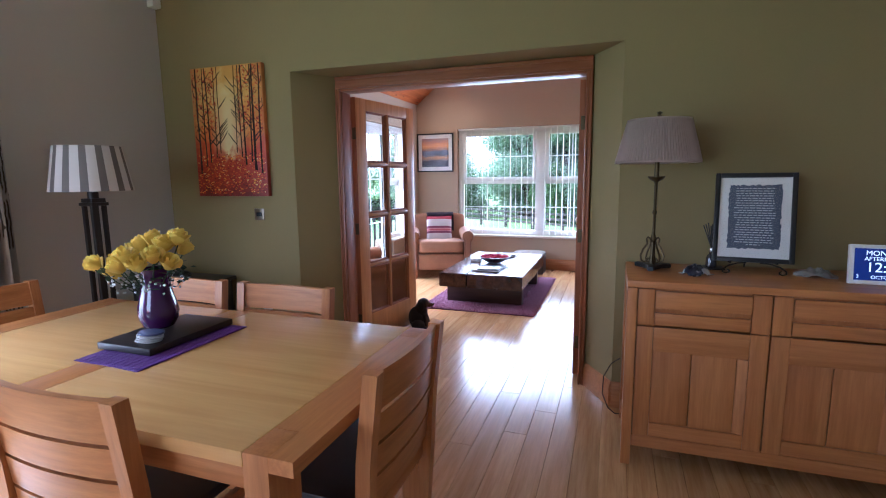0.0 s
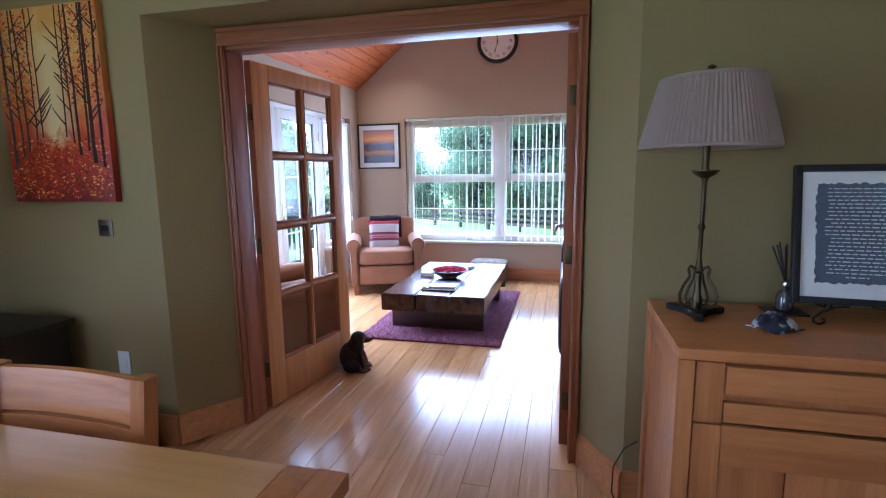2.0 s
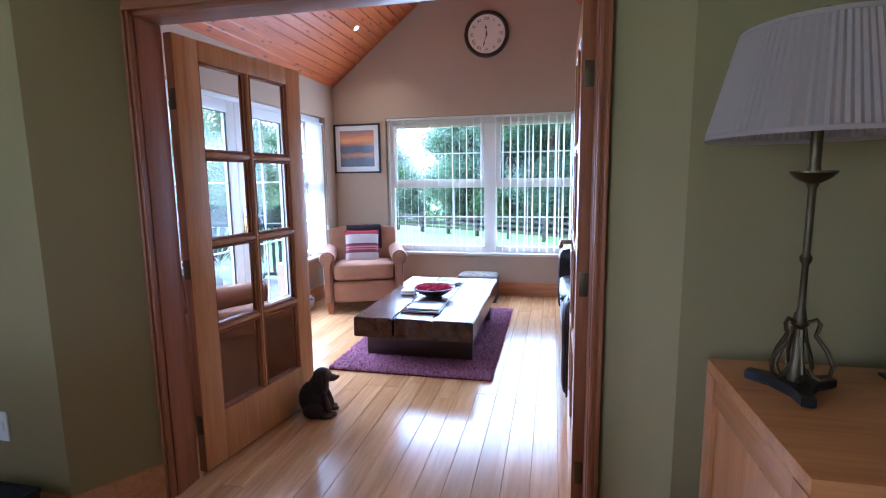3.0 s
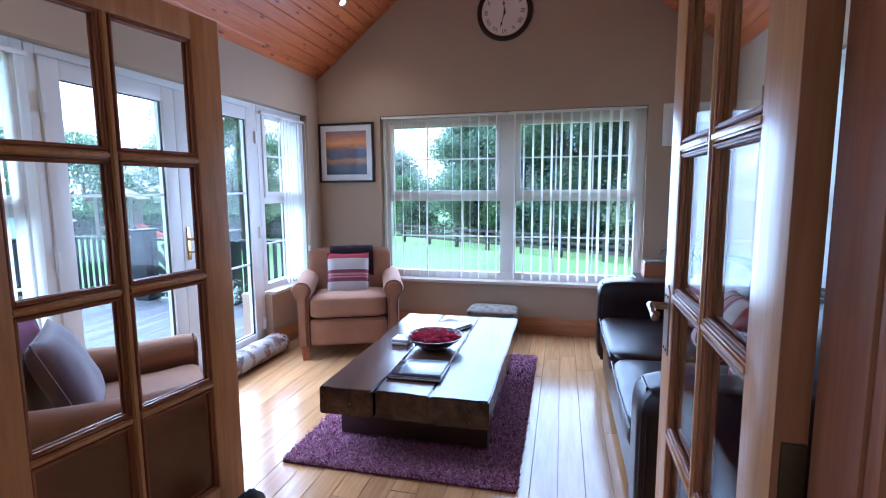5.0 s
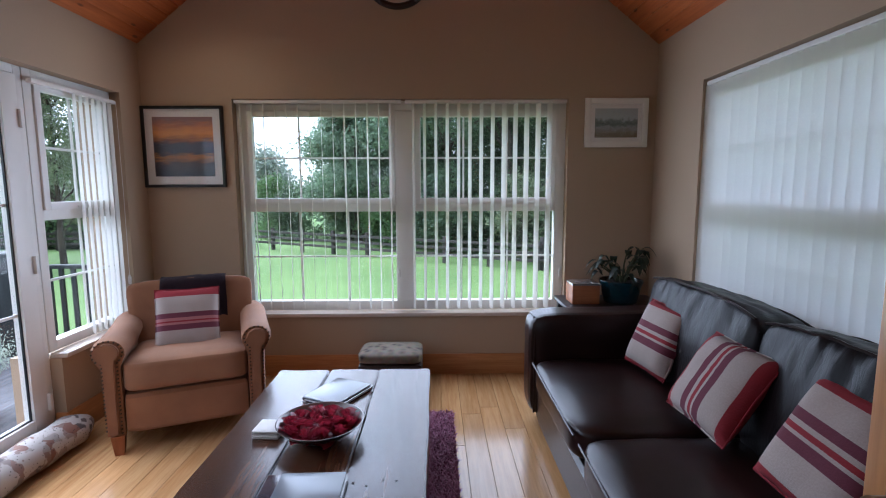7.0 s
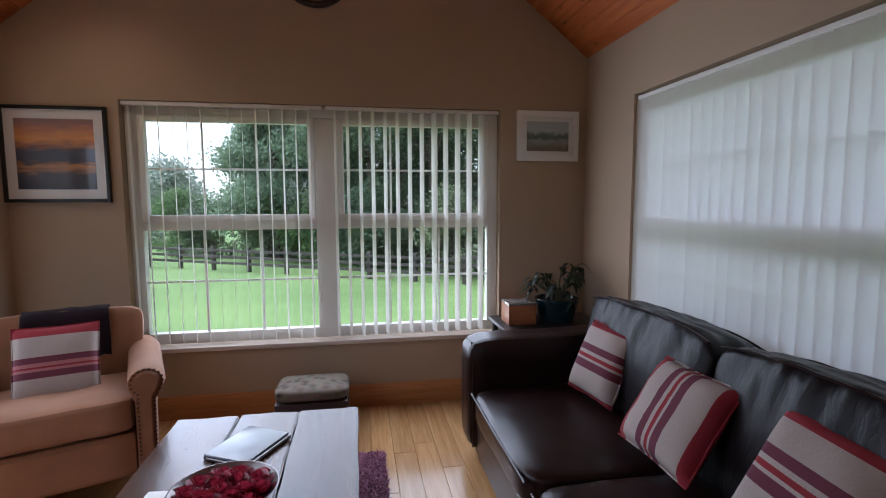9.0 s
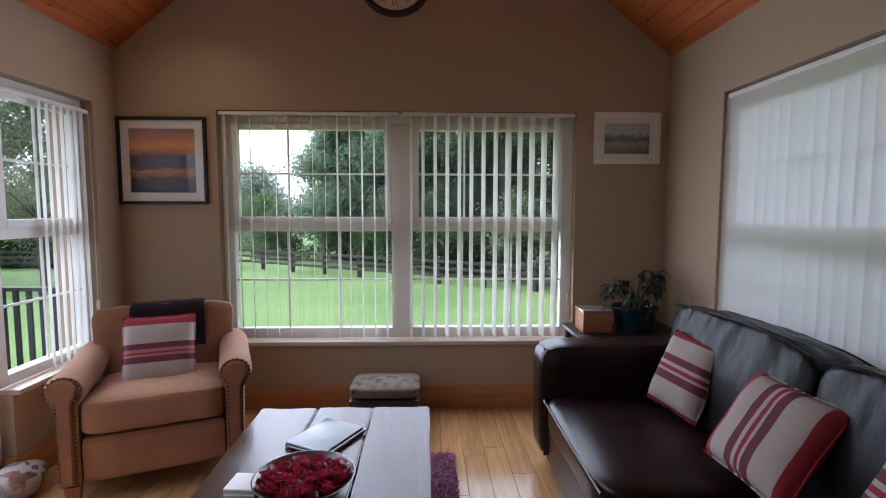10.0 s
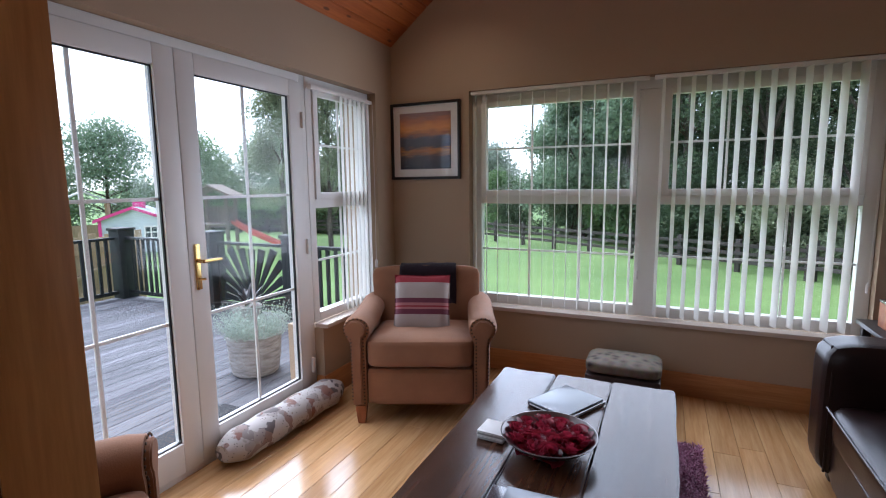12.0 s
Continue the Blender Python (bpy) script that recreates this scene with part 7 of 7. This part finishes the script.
tree("dark evergreen tree behind the lawn fence", 4.5, 22.0, 12.0, 3.0, 29400, 0.061, LEAF_B, 8, 0.02)
tree("tall leafy tree behind the garden fence", -1.9, 27.5, 10.0, 3.0, 42000, 0.075, LEAF_A, 21, 0.02)
tree("dark evergreen tree behind the lawn fence", 1.6, 26.0, 12.5, 3.2, 42000, 0.075, LEAF_B, 22, 0.02)
tree("dark evergreen tree behind the lawn fence", 5.6, 24.5, 12.5, 3.4, 36000, 0.075, LEAF_B, 23, 0.02)
tree("tall leafy ash tree behind the lawn fence", -3.9, 26.5, 6.6, 1.8, 24000, 0.07, LEAF_A, 24, 0.02)
tree("pale willow beyond the garden fence", -9.0, 31.0, 4.1, 2.4, 11500, 0.090, LEAF_E, 9, 0.1)
tree("slender birch in the side garden", -13.4, 19.6, 6.3, 1.7, 30000, 0.045, LEAF_C, 10, 0.22, 0.09, 0.7)
tree("slender birch in the side garden", -10.2, 18.2, 5.6, 1.5, 26000, 0.045, LEAF_C, 14, 0.22, 0.09, 0.7)
tree("tall tree beyond the side garden", -24.5, 15.8, 8.2, 2.0, 13200, 0.057, LEAF_A, 11, 0.35)
for i, (x, y, h) in enumerate(((-28, 13, 4.2), (-27, 17, 4.6), (-26, 21, 4.4), (-24, 24.5, 4.0), (-21, 28, 4.4), (-17, 31, 4.2), (-13, 33.5, 4.6), (-29, 8, 4.6))):
    tree("rounded bushy tree on the garden boundary", x, y, h * 1.2, 3.3, 17000, 0.085, (LEAF_A, LEAF_D)[i % 2], 40 + i, 0.03, 0.12)
for i, (x, y, h) in enumerate(((-7.2, 26.0, 2.6), (-5.6, 25.0, 2.2), (-3.4, 24.6, 2.2), (-1.6, 22.3, 2.4), (0.5, 20.6, 2.2), (2.6, 18.6, 2.4), (4.6, 17.4, 2.4))):
    tree("leafy shrub under the trees", x, y, h, 1.3, 5000, 0.06, (LEAF_D, LEAF_B, LEAF_C)[i % 3], 70 + i, 0.02, 0.05)

# far hedge, clipped
bm_c = [(x, 23.2 - 0.12 * (x + 22) + 0.3 * math.sin(x), z) for x in np.arange(-24, -7.4, 0.35) for z in (-0.3, 0.05, 0.4)]
hedge = thing("hedge", "clipped green garden hedge", "hedge")
# near-black box in place of the shade deep between the leaves
part("core", boxes((-24, -7.4, 22.1, 22.5, -0.6, 0.4)), plain("hedge_core_shade", (0.012, 0.025, 0.008), 1.0, grain=8, vary=0.4), hedge)
tagged(leaf_cloud("foliage", [(x, 22.2, z) for x, y, z in bm_c], 0.34, 9000, 0.09, LEAF_D, 33, hedge), kind="stuff")

# hedge out of view, added to darken the lower half of the east blind
east_hedge = thing("hedge", "unseen dark hedge added to dim the east blind", "hedge")
# same near-black filler, painted shade behind the outer leaves
part("core", boxes((4.7, 5.3, 2.0, 13.0, -0.6, 1.3)), bpy.data.materials["hedge_core_shade"], east_hedge)
tagged(leaf_cloud("foliage", [(x, y, z) for y in np.arange(2.2, 12.9, 0.3) for x, z in ((4.78, -0.4), (4.78, 0.0), (4.78, 0.4), (4.78, 0.8), (4.8, 1.2), (4.85, 1.5), (5.15, 1.45), (5.25, 1.1), (5.25, 0.6), (5.25, 0.0))], 0.36, 24000, 0.08, LEAF_B, 35, east_hedge), kind="stuff")

# lawn fence of dark rails
FENCEWOOD = wood("weathered_dark_rail", (0.05, 0.042, 0.038), (0.10, 0.088, 0.08), "x", 0.9, vary=0.3)
FENCEPOST = wood("weathered_dark_post", (0.05, 0.042, 0.038), (0.10, 0.088, 0.08), "z", 0.9, vary=0.3)


def rail_fence(label, p, q, posts, high, group="garden fences"):
    a, b = Vector((*p, -0.6)), Vector((*q, -0.6))
    L = (b - a).length
    ob = thing("rail_fence", label, "fence", group, at=Matrix.Translation(a) @ Matrix.Rotation(math.atan2(b.y - a.y, b.x - a.x), 4, "Z"))
    for k in range(posts):
        x = L * k / (posts - 1)
        part("post", boxes((x - 0.05, x + 0.05, -0.05, 0.05, 0, high), bevel=0.006), FENCEPOST, ob)
    for z in (0.25, 0.5, 0.75):
        part("rail", boxes((-0.1, L + 0.1, -0.075, -0.05, high * z + 0.02, high * z + 0.10), bevel=0.004), FENCEWOOD, ob)
    return ob


rail_fence("dark weathered post and rail fence", (-6.8, 22.4), (2.6, 17.0), 9, 0.75)
rail_fence("dark weathered post and rail fence", (2.7, 17.0), (8.5, 12.6), 6, 0.85)
rail_fence("dark weathered post and rail fence", (-22, 20.9), (-7.0, 22.3), 11, 0.7)

# deck with grooved grey boards, each a part
deck = built("deck", boxes((-7.3, WEST - 0.31, 2.6, 9.45, -0.5, -0.135)), plain("deck_shadow_frame", (0.06, 0.055, 0.05), 0.9, grain=20), "weathered grey timber deck outside the doors", "deck", smooth=0)
DECK = wood("weathered_grey_decking", (0.13, 0.13, 0.145), (0.28, 0.28, 0.30), "y", 0.75, grain=1.2, vary=0.35, relief=0.5)
bm = bmesh.new()
shape = []
for k in range(9):
    x = -0.0675 + 0.135 * k / 9
    shape += [(x, 0.0), (x + 0.010, 0.0), (x + 0.011, -0.004), (x + 0.014, -0.004)]
shape = [(x, z) for x, z in shape if x <= 0.0675] + [(0.0675, 0.0), (0.0675, -0.03), (-0.0675, -0.03)]
side_prism(bm, shape, 0, 3.38)
board = finish("deck_board", bm, DECK, 0)
for i in range(33):
    x = WEST - 0.31 - 0.075 - 0.142 * i
    for k in range(2):
        o = new("deck_board", board)
        o.parent = deck
        o.matrix_basis = pose(x, 2.62 + 3.4 * k + (0.0 if i % 2 else 0.0), -0.10)
# door mat of ridged rubber, flush with the boards
solid("door_mat", boxes((-2.95, -2.56, 6.55, 7.25, -0.099, -0.088), bevel=0.003), plain("dark_rubber_mat", (0.02, 0.02, 0.022), 0.9, grain=60, relief=0.6), "dark ribbed mat on the deck outside the doors", "mat")

RAIL = wood("dark_stained_railing", (0.014, 0.018, 0.018), (0.032, 0.038, 0.037), "z", 0.7, vary=0.25)
RAILX = wood("dark_stained_rail", (0.014, 0.018, 0.018), (0.032, 0.038, 0.037), "x", 0.7, vary=0.25)


def deck_railing(label, a, length, turn, gaps=()):
    """Pickets between two rails, along local x."""
    ob = thing("deck_railing", label, "railing", "deck railings", at=pose(*a, -0.1, 0, 0, turn))
    part("top_rail", boxes((0, length, -0.035, 0.035, 0.83, 0.865), bevel=0.004), RAILX, ob)
    part("bottom_rail", boxes((0, length, -0.02, 0.02, 0.06, 0.11), bevel=0.003), RAILX, ob)
    n = int(length / 0.105)
    me = finish("picket", boxes((-0.02, 0.02, -0.012, 0.012, 0.111, 0.829)), RAIL, 0)
    for k in range(1, n):
        x = length * k / n
        if any(g0 < x < g1 for g0, g1 in gaps):
            continue
        o = new("picket", me)
        o.parent = ob
        o.location = (x, 0, 0)
    return ob


def newel(x, y):
    ob = thing("railing_post", "square dark deck post with a cap", "post", "deck posts", at=pose(x, y, -0.1))
    part("shaft", boxes((-0.11, 0.11, -0.11, 0.11, 0, 0.95), bevel=0.006), RAIL, ob)
    part("cap", boxes((-0.13, 0.13, -0.13, 0.13, 0.951, 0.99), bevel=0.012), RAIL, ob)
    return ob


for x, y in ((-7.1, 9.3), (-5.36, 9.3), (-4.02, 9.3)):
    newel(x, y)
deck_railing("dark stained deck railing with upright pickets", (-6.98, 9.3), 1.5, 0)
deck_railing("dark stained deck railing with upright pickets", (-3.9, 9.3), 1.35, 0)
deck_railing("dark stained deck railing with upright pickets", (-7.1, 3.0), 6.18, 90)

# sunburst panel of slats between two posts
burst = thing("sunburst_panel", "dark railing panel with radiating sunburst slats", "railing panel", "deck railings", at=pose(-4.69, 9.3, -0.1))
part("top_rail", boxes((-0.55, 0.55, -0.03, 0.03, 0.83, 0.865), bevel=0.004), RAILX, burst)
part("bottom_rail", boxes((-0.55, 0.55, -0.02, 0.02, 0.05, 0.11), bevel=0.003), RAILX, burst)
for x in (-0.535, 0.535):
    part("stile", boxes((x - 0.018, x + 0.018, -0.02, 0.02, 0.111, 0.829), bevel=0.003), RAIL, burst)
part("hub", moved(lathe([(0.0, -0.02), (0.15, -0.02), (0.15, 0.02), (0.0, 0.02)], 24, cap=False), pose(0, 0, 0.12, 90, 0, 0)), RAIL, burst)
for k in range(13):
    a = radians(7 + 166 * k / 12)
    dx, dz = math.cos(a), math.sin(a)
    L = min(0.47 / max(abs(dx), 1e-3), 0.67 / max(dz, 1e-3))
    w0, w1 = 0.0115, 0.05
    px, pz = -dz, dx
    bm = bmesh.new()
    side_prism(bm, [(0.13 * dx - w0 * px, 0.12 + 0.13 * dz - w0 * pz), (0.13 * dx + w0 * px, 0.12 + 0.13 * dz + w0 * pz), (L * dx + w1 * px, 0.12 + L * dz + w1 * pz), (L * dx - w1 * px, 0.12 + L * dz - w1 * pz)], -0.012, 0.012)
    part("slat", bm, RAIL, burst, smooth=0)

# planter with silvery lavender on the deck
pot = thing("planter", "round weathered stone planter with silvery lavender", "planter", at=pose(-3.22, 7.83, -0.1) @ Matrix.Diagonal((0.82, 0.82, 0.9, 1)))
STONE, tnt, tp = shader("banded_weathered_stone")
tw = node(tnt, "ShaderNodeTexNoise", Scale=3.0, Detail=6.0)
tnt.links.new(coords(tnt, (2.5, 2.5, 14)), tw.inputs["Vector"])
tnt.links.new(ramp(tnt, tw.outputs["Fac"], [(0.3, (0.24, 0.22, 0.2)), (0.5, (0.4, 0.37, 0.34)), (0.7, (0.5, 0.47, 0.44))]), tp.inputs["Base Color"])
tp.inputs["Roughness"].default_value = 0.9
bump(tnt, tp, tw.outputs["Fac"], 0.7, 0.02)
part("pot", lathe([(0.20, 0.0), (0.225, 0.02), (0.25, 0.15), (0.265, 0.34), (0.268, 0.37), (0.25, 0.37), (0.245, 0.32), (0.0, 0.31)], 40), STONE, pot)
rnd = random.Random(77)
bm = bmesh.new()
for i in range(620):
    a, r = rnd.uniform(0, 6.28), 0.22 * rnd.random() ** 0.5
    out = rnd.uniform(0.3, 1.0)
    b = Vector((r * math.cos(a), r * math.sin(a), 0.31))
    t = b + Vector((0.24 * out * math.cos(a) * (0.4 + r * 4), 0.19 * out * math.sin(a) * (0.4 + r * 4), rnd.uniform(0.12, 0.33)))
    for k in range(9):
        u = 0.2 + 0.8 * k / 8
        c = b.lerp(t, u)
        d = Vector((rnd.uniform(-1, 1), rnd.uniform(-1, 1), rnd.uniform(0, 1))).normalized() * 0.028
        s = d.cross(Vector((rnd.uniform(-1, 1), rnd.uniform(-1, 1), 1))).normalized() * 0.005
        bm.faces.new([bm.verts.new(q) for q in (c, c + d * 0.5 + s, c + d, c + d * 0.5 - s)])
me = bpy.data.meshes.new("foliage")
bm.to_mesh(me)
bm.free()
me.materials.append(leafy("lavender_leaves", (0.20, 0.26, 0.20), (0.44, 0.50, 0.42)))
o = new("foliage", me)
o.parent = pot
tagged(o, "soft silvery lavender foliage", kind="stuff")
# spiky dark plant behind the planter
yu = thing("spiky_plant", "dark spiky cordyline in a small pot on the deck", "plant", at=pose(-4.25, 8.75, -0.1))
part("pot", lathe([(0.11, 0), (0.15, 0.24), (0.16, 0.26), (0.14, 0.26), (0.0, 0.22)], 20), STONE, yu)
for k in range(22):
    a, up = rnd.uniform(0, 6.28), rnd.uniform(0.15, 1.2)
    L = rnd.uniform(0.28, 0.42)
    d = Vector((math.cos(a) * math.cos(up), math.sin(a) * math.cos(up), math.sin(up)))
    s = d.cross(Vector((0, 0, 1))).normalized()
    bm = bmesh.new()
    rows = [(bm.verts.new(Vector((0, 0, 0.24)) + d * L * u + Vector((0, 0, -0.10 * u * u)) - s * w), bm.verts.new(Vector((0, 0, 0.24)) + d * L * u + Vector((0, 0, -0.10 * u * u)) + s * w)) for u, w in ((0, 0.008), (0.4, 0.014), (0.75, 0.01), (1, 0.001))]
    for r1, r2 in zip(rows, rows[1:]):
        bm.faces.new((r1[0], r1[1], r2[1], r2[0]))
    part("leaf", bm, EBONY, yu, smooth=80)

# pale garden gate beyond the railing
PALEWOOD = wood("pale_new_fence_wood", (0.42, 0.30, 0.18), (0.56, 0.42, 0.27), "z", 0.85, vary=0.25)
gate = thing("garden_gate", "pale timber board gate with a diagonal brace", "gate", at=pose(-8.55, 8.55, -0.6, 0, 0, 88))
for k in range(16):
    part("board", boxes((k * 0.125, k * 0.125 + 0.118, 0, 0.018, 0.08, 1.30 + 0.05 * math.sin(k * 1.7)), bevel=0.003), PALEWOOD, gate)
for z in (0.3, 1.0):
    part("ledge", boxes((0, 2.0, -0.03, -0.001, z, z + 0.09), bevel=0.003), PALEWOOD, gate)
part("brace", tube([(0.05, -0.045, 0.35), (1.95, -0.045, 1.0)], 0.035, 4), PALEWOOD, gate)

# playhouse
house = thing("playhouse", "white and pink wooden children's playhouse with grey roof", "playhouse", at=pose(-15.83, 15.58, -0.6, 0, 0, 42) @ Matrix.Diagonal((0.84, 0.84, 0.80, 1)))
WALLW = wood("pale_blue_white_boards", (0.68, 0.76, 0.82), (0.78, 0.84, 0.88), "x", 0.7, vary=0.1)
HOTPINK = plain("hot_pink_paint", (0.72, 0.05, 0.26), 0.5, vary=0.08)
ROOFM = plain("grey_felt_roof", (0.30, 0.33, 0.36), 0.9, grain=50, vary=0.15, relief=0.3)
bm = bmesh.new()
for k in range(11):
    box(bm, -1.1, 1.1, -0.9 - 0.012 * (k % 2), 0.9, 0.12 * k, 0.12 * k + 0.118)
side_prism(bm, [(-1.1, 1.32), (1.1, 1.32), (0.0, 1.75)], -0.9, 0.9)
part("wall", bm, WALLW, house, smooth=0)
for s in (-1, 1):
    bm = bmesh.new()
    side_prism(bm, [(s * 1.25, 1.26), (0, 1.76), (0, 1.81), (s * 1.25, 1.31)], -1.05, 1.05)
    part("roof", bm, ROOFM, house, smooth=0)
    bm = bmesh.new()
    side_prism(bm, [(s * 1.28, 1.21), (0, 1.72), (0, 1.84), (s * 1.28, 1.33)], -1.10, -1.055)
    part("bargeboard", bm, HOTPINK, house, smooth=0)
    part("corner_board", boxes((s * 1.11 - 0.05, s * 1.11 + 0.05, -0.96, -0.91, 0, 1.3)), HOTPINK, house, smooth=0)
part("chimney", boxes((-0.18, 0.18, -0.2, 0.15, 1.7, 2.05), (-0.24, 0.24, -0.26, 0.21, 2.05, 2.11)), HOTPINK, house, smooth=0)
for x in (-0.6, 0.55):
    w = part("window", boxes((x - 0.2, x + 0.2, -0.945, -0.915, 0.6, 1.02)), plain("dark_pane", (0.04, 0.05, 0.06), 0.15) if x < 0 else bpy.data.materials["dark_pane"], house, smooth=0)
    bm = bmesh.new()
    frame_bars(bm, x - 0.24, x + 0.24, 0.56, 1.06, 0.05, -0.965, -0.93, bevel=0)
    box(bm, x - 0.02, x + 0.02, -0.96, -0.946, 0.61, 1.01)
    box(bm, x - 0.19, x + 0.19, -0.962, -0.948, 0.79, 0.83)
    part("frame", bm, UPVC, w, smooth=0)
# shelter with pale roof beside it
shed = thing("garden_shelter", "open timber shelter with a pale pitched roof", "shelter", at=pose(-17.3, 14.7, -0.6, 0, 0, 62) @ Matrix.Diagonal((0.72, 0.72, 0.82, 1)))
for x in (-0.9, 0.9):
    for y in (-0.7, 0.7):
        part("post", boxes((x - 0.06, x + 0.06, y - 0.06, y + 0.06, 0, 1.9)), PALEWOOD, shed, smooth=0)
for s in (-1, 1):
    bm = bmesh.new()
    side_prism(bm, [(s * 1.2, 1.82), (0, 2.35), (0, 2.41), (s * 1.2, 1.88)], -1.0, 1.0)
    part("roof", bm, plain("pale_roof_felt", (0.5, 0.5, 0.48), 0.8, vary=0.1) if s < 0 else bpy.data.materials["pale_roof_felt"], shed, smooth=0)
part("side_panel", boxes((-0.84, 0.84, 0.66, 0.7, 0.1, 1.0)), PALEWOOD, shed, smooth=0)
# play tower with slide
tower = thing("play_tower", "wooden play tower with roof and pink slide", "play tower", at=pose(-13.01, 16.14, -0.6, 0, 0, 30) @ Matrix.Diagonal((0.9, 0.9, 0.9, 1)))
GREYWOOD = wood("grey_play_tower_wood", (0.16, 0.13, 0.10), (0.27, 0.23, 0.18), "z", 0.9, vary=0.2)
for x in (-0.5, 0.5):
    for y in (-0.5, 0.5):
        part("post", boxes((x - 0.05, x + 0.05, y - 0.05, y + 0.05, 0, 2.0)), GREYWOOD, tower, smooth=0)
part("platform", boxes((-0.55, 0.55, -0.55, 0.55, 0.95, 1.02)), GREYWOOD, tower, smooth=0)
for k in range(8):
    part("board", boxes((-0.52 + 0.13 * k, -0.41 + 0.13 * k, 0.555, 0.575, 1.02, 1.6)), GREYWOOD, tower, smooth=0)
for s in (-1, 1):
    bm = bmesh.new()
    side_prism(bm, [(s * 0.8, 1.9), (0, 2.3), (0, 2.36), (s * 0.8, 1.96)], -0.75, 0.75)
    part("roof", bm, GREYWOOD, tower, smooth=0)
bm = bmesh.new()
rows = []
for k in range(9):
    u = k / 8
    x, z = 0.55 + 1.7 * u, 1.0 - 0.9 * (u ** 0.85)
    rows.append([bm.verts.new((x, y, z + dz)) for y, dz in ((-0.26, 0.14), (-0.22, 0.0), (0.22, 0.0), (0.26, 0.14))])
for a, b in zip(rows, rows[1:]):
    for j in range(3):
        bm.faces.new((a[j], a[j + 1], b[j + 1], b[j]))
bmesh.ops.solidify(bm, geom=bm.faces[:], thickness=0.03)
part("slide", bm, plain("faded_pink_plastic", (0.62, 0.18, 0.14), 0.4, vary=0.1), tower, "faded pink plastic slide")


# ---- oak floorboards, each a piece of the floor ----
rnd = random.Random(21)
BOARD = 0.128
plank_meshes = {}


def plank(x, y0, y1, width=BOARD):
    length = round(y1 - y0, 2)
    key = (length, round(width, 3))
    if key not in plank_meshes:
        bm = bmesh.new()
        side = width - 0.0012
        c = 0.0016
        lo = [(0, -0.02), (0, -c), (c, 0), (side - c, 0), (side, -c), (side, -0.02)]
        a = [bm.verts.new((x_, 0 if z < 0 else c, z)) for x_, z in lo]
        b = [bm.verts.new((x_, length - 0.0012 - (0 if z < 0 else c), z)) for x_, z in lo]
        for k in range(5):
            bm.faces.new((a[k], a[k + 1], b[k + 1], b[k]))
        bm.faces.new(a[::-1]), bm.faces.new(b)
        plank_meshes[key] = finish("floorboard", bm, FLOOR, 0)
    o = new("floorboard", plank_meshes[key])
    o.parent = floor_ob
    o.location = (x, y0, 0)


def lay(x, w, y0, y1, k):
    lengths = (2.0, 1.7, 2.3)
    y, step = y0, 2.0 * (0.45 + 0.5 * ((k * 7) % 5) / 5)
    while y < y1 - 0.005:
        e = min(y1, y + round(step, 1))
        if y1 - e < 0.3:
            e = y1
        plank(x, y, e, w)
        y = e
        step = lengths[(k + int(y * 10)) % 3]


count = int((DEAST - DWEST) / BOARD) + 1
for k in range(count):
    x = DWEST + k * BOARD
    w = min(BOARD, DEAST - x)
    if x > -1.32 and x + w < 0.81:
        lay(x, w, DSOUTH, NORTH, k)
        continue
    lay(x, w, DSOUTH, 4.02 if -1.4 < x < 0.85 else DNORTH, k)
    if x + w > WEST - 0.07 and x < EAST:
        lay(x, w, MID, NORTH, k + 2)
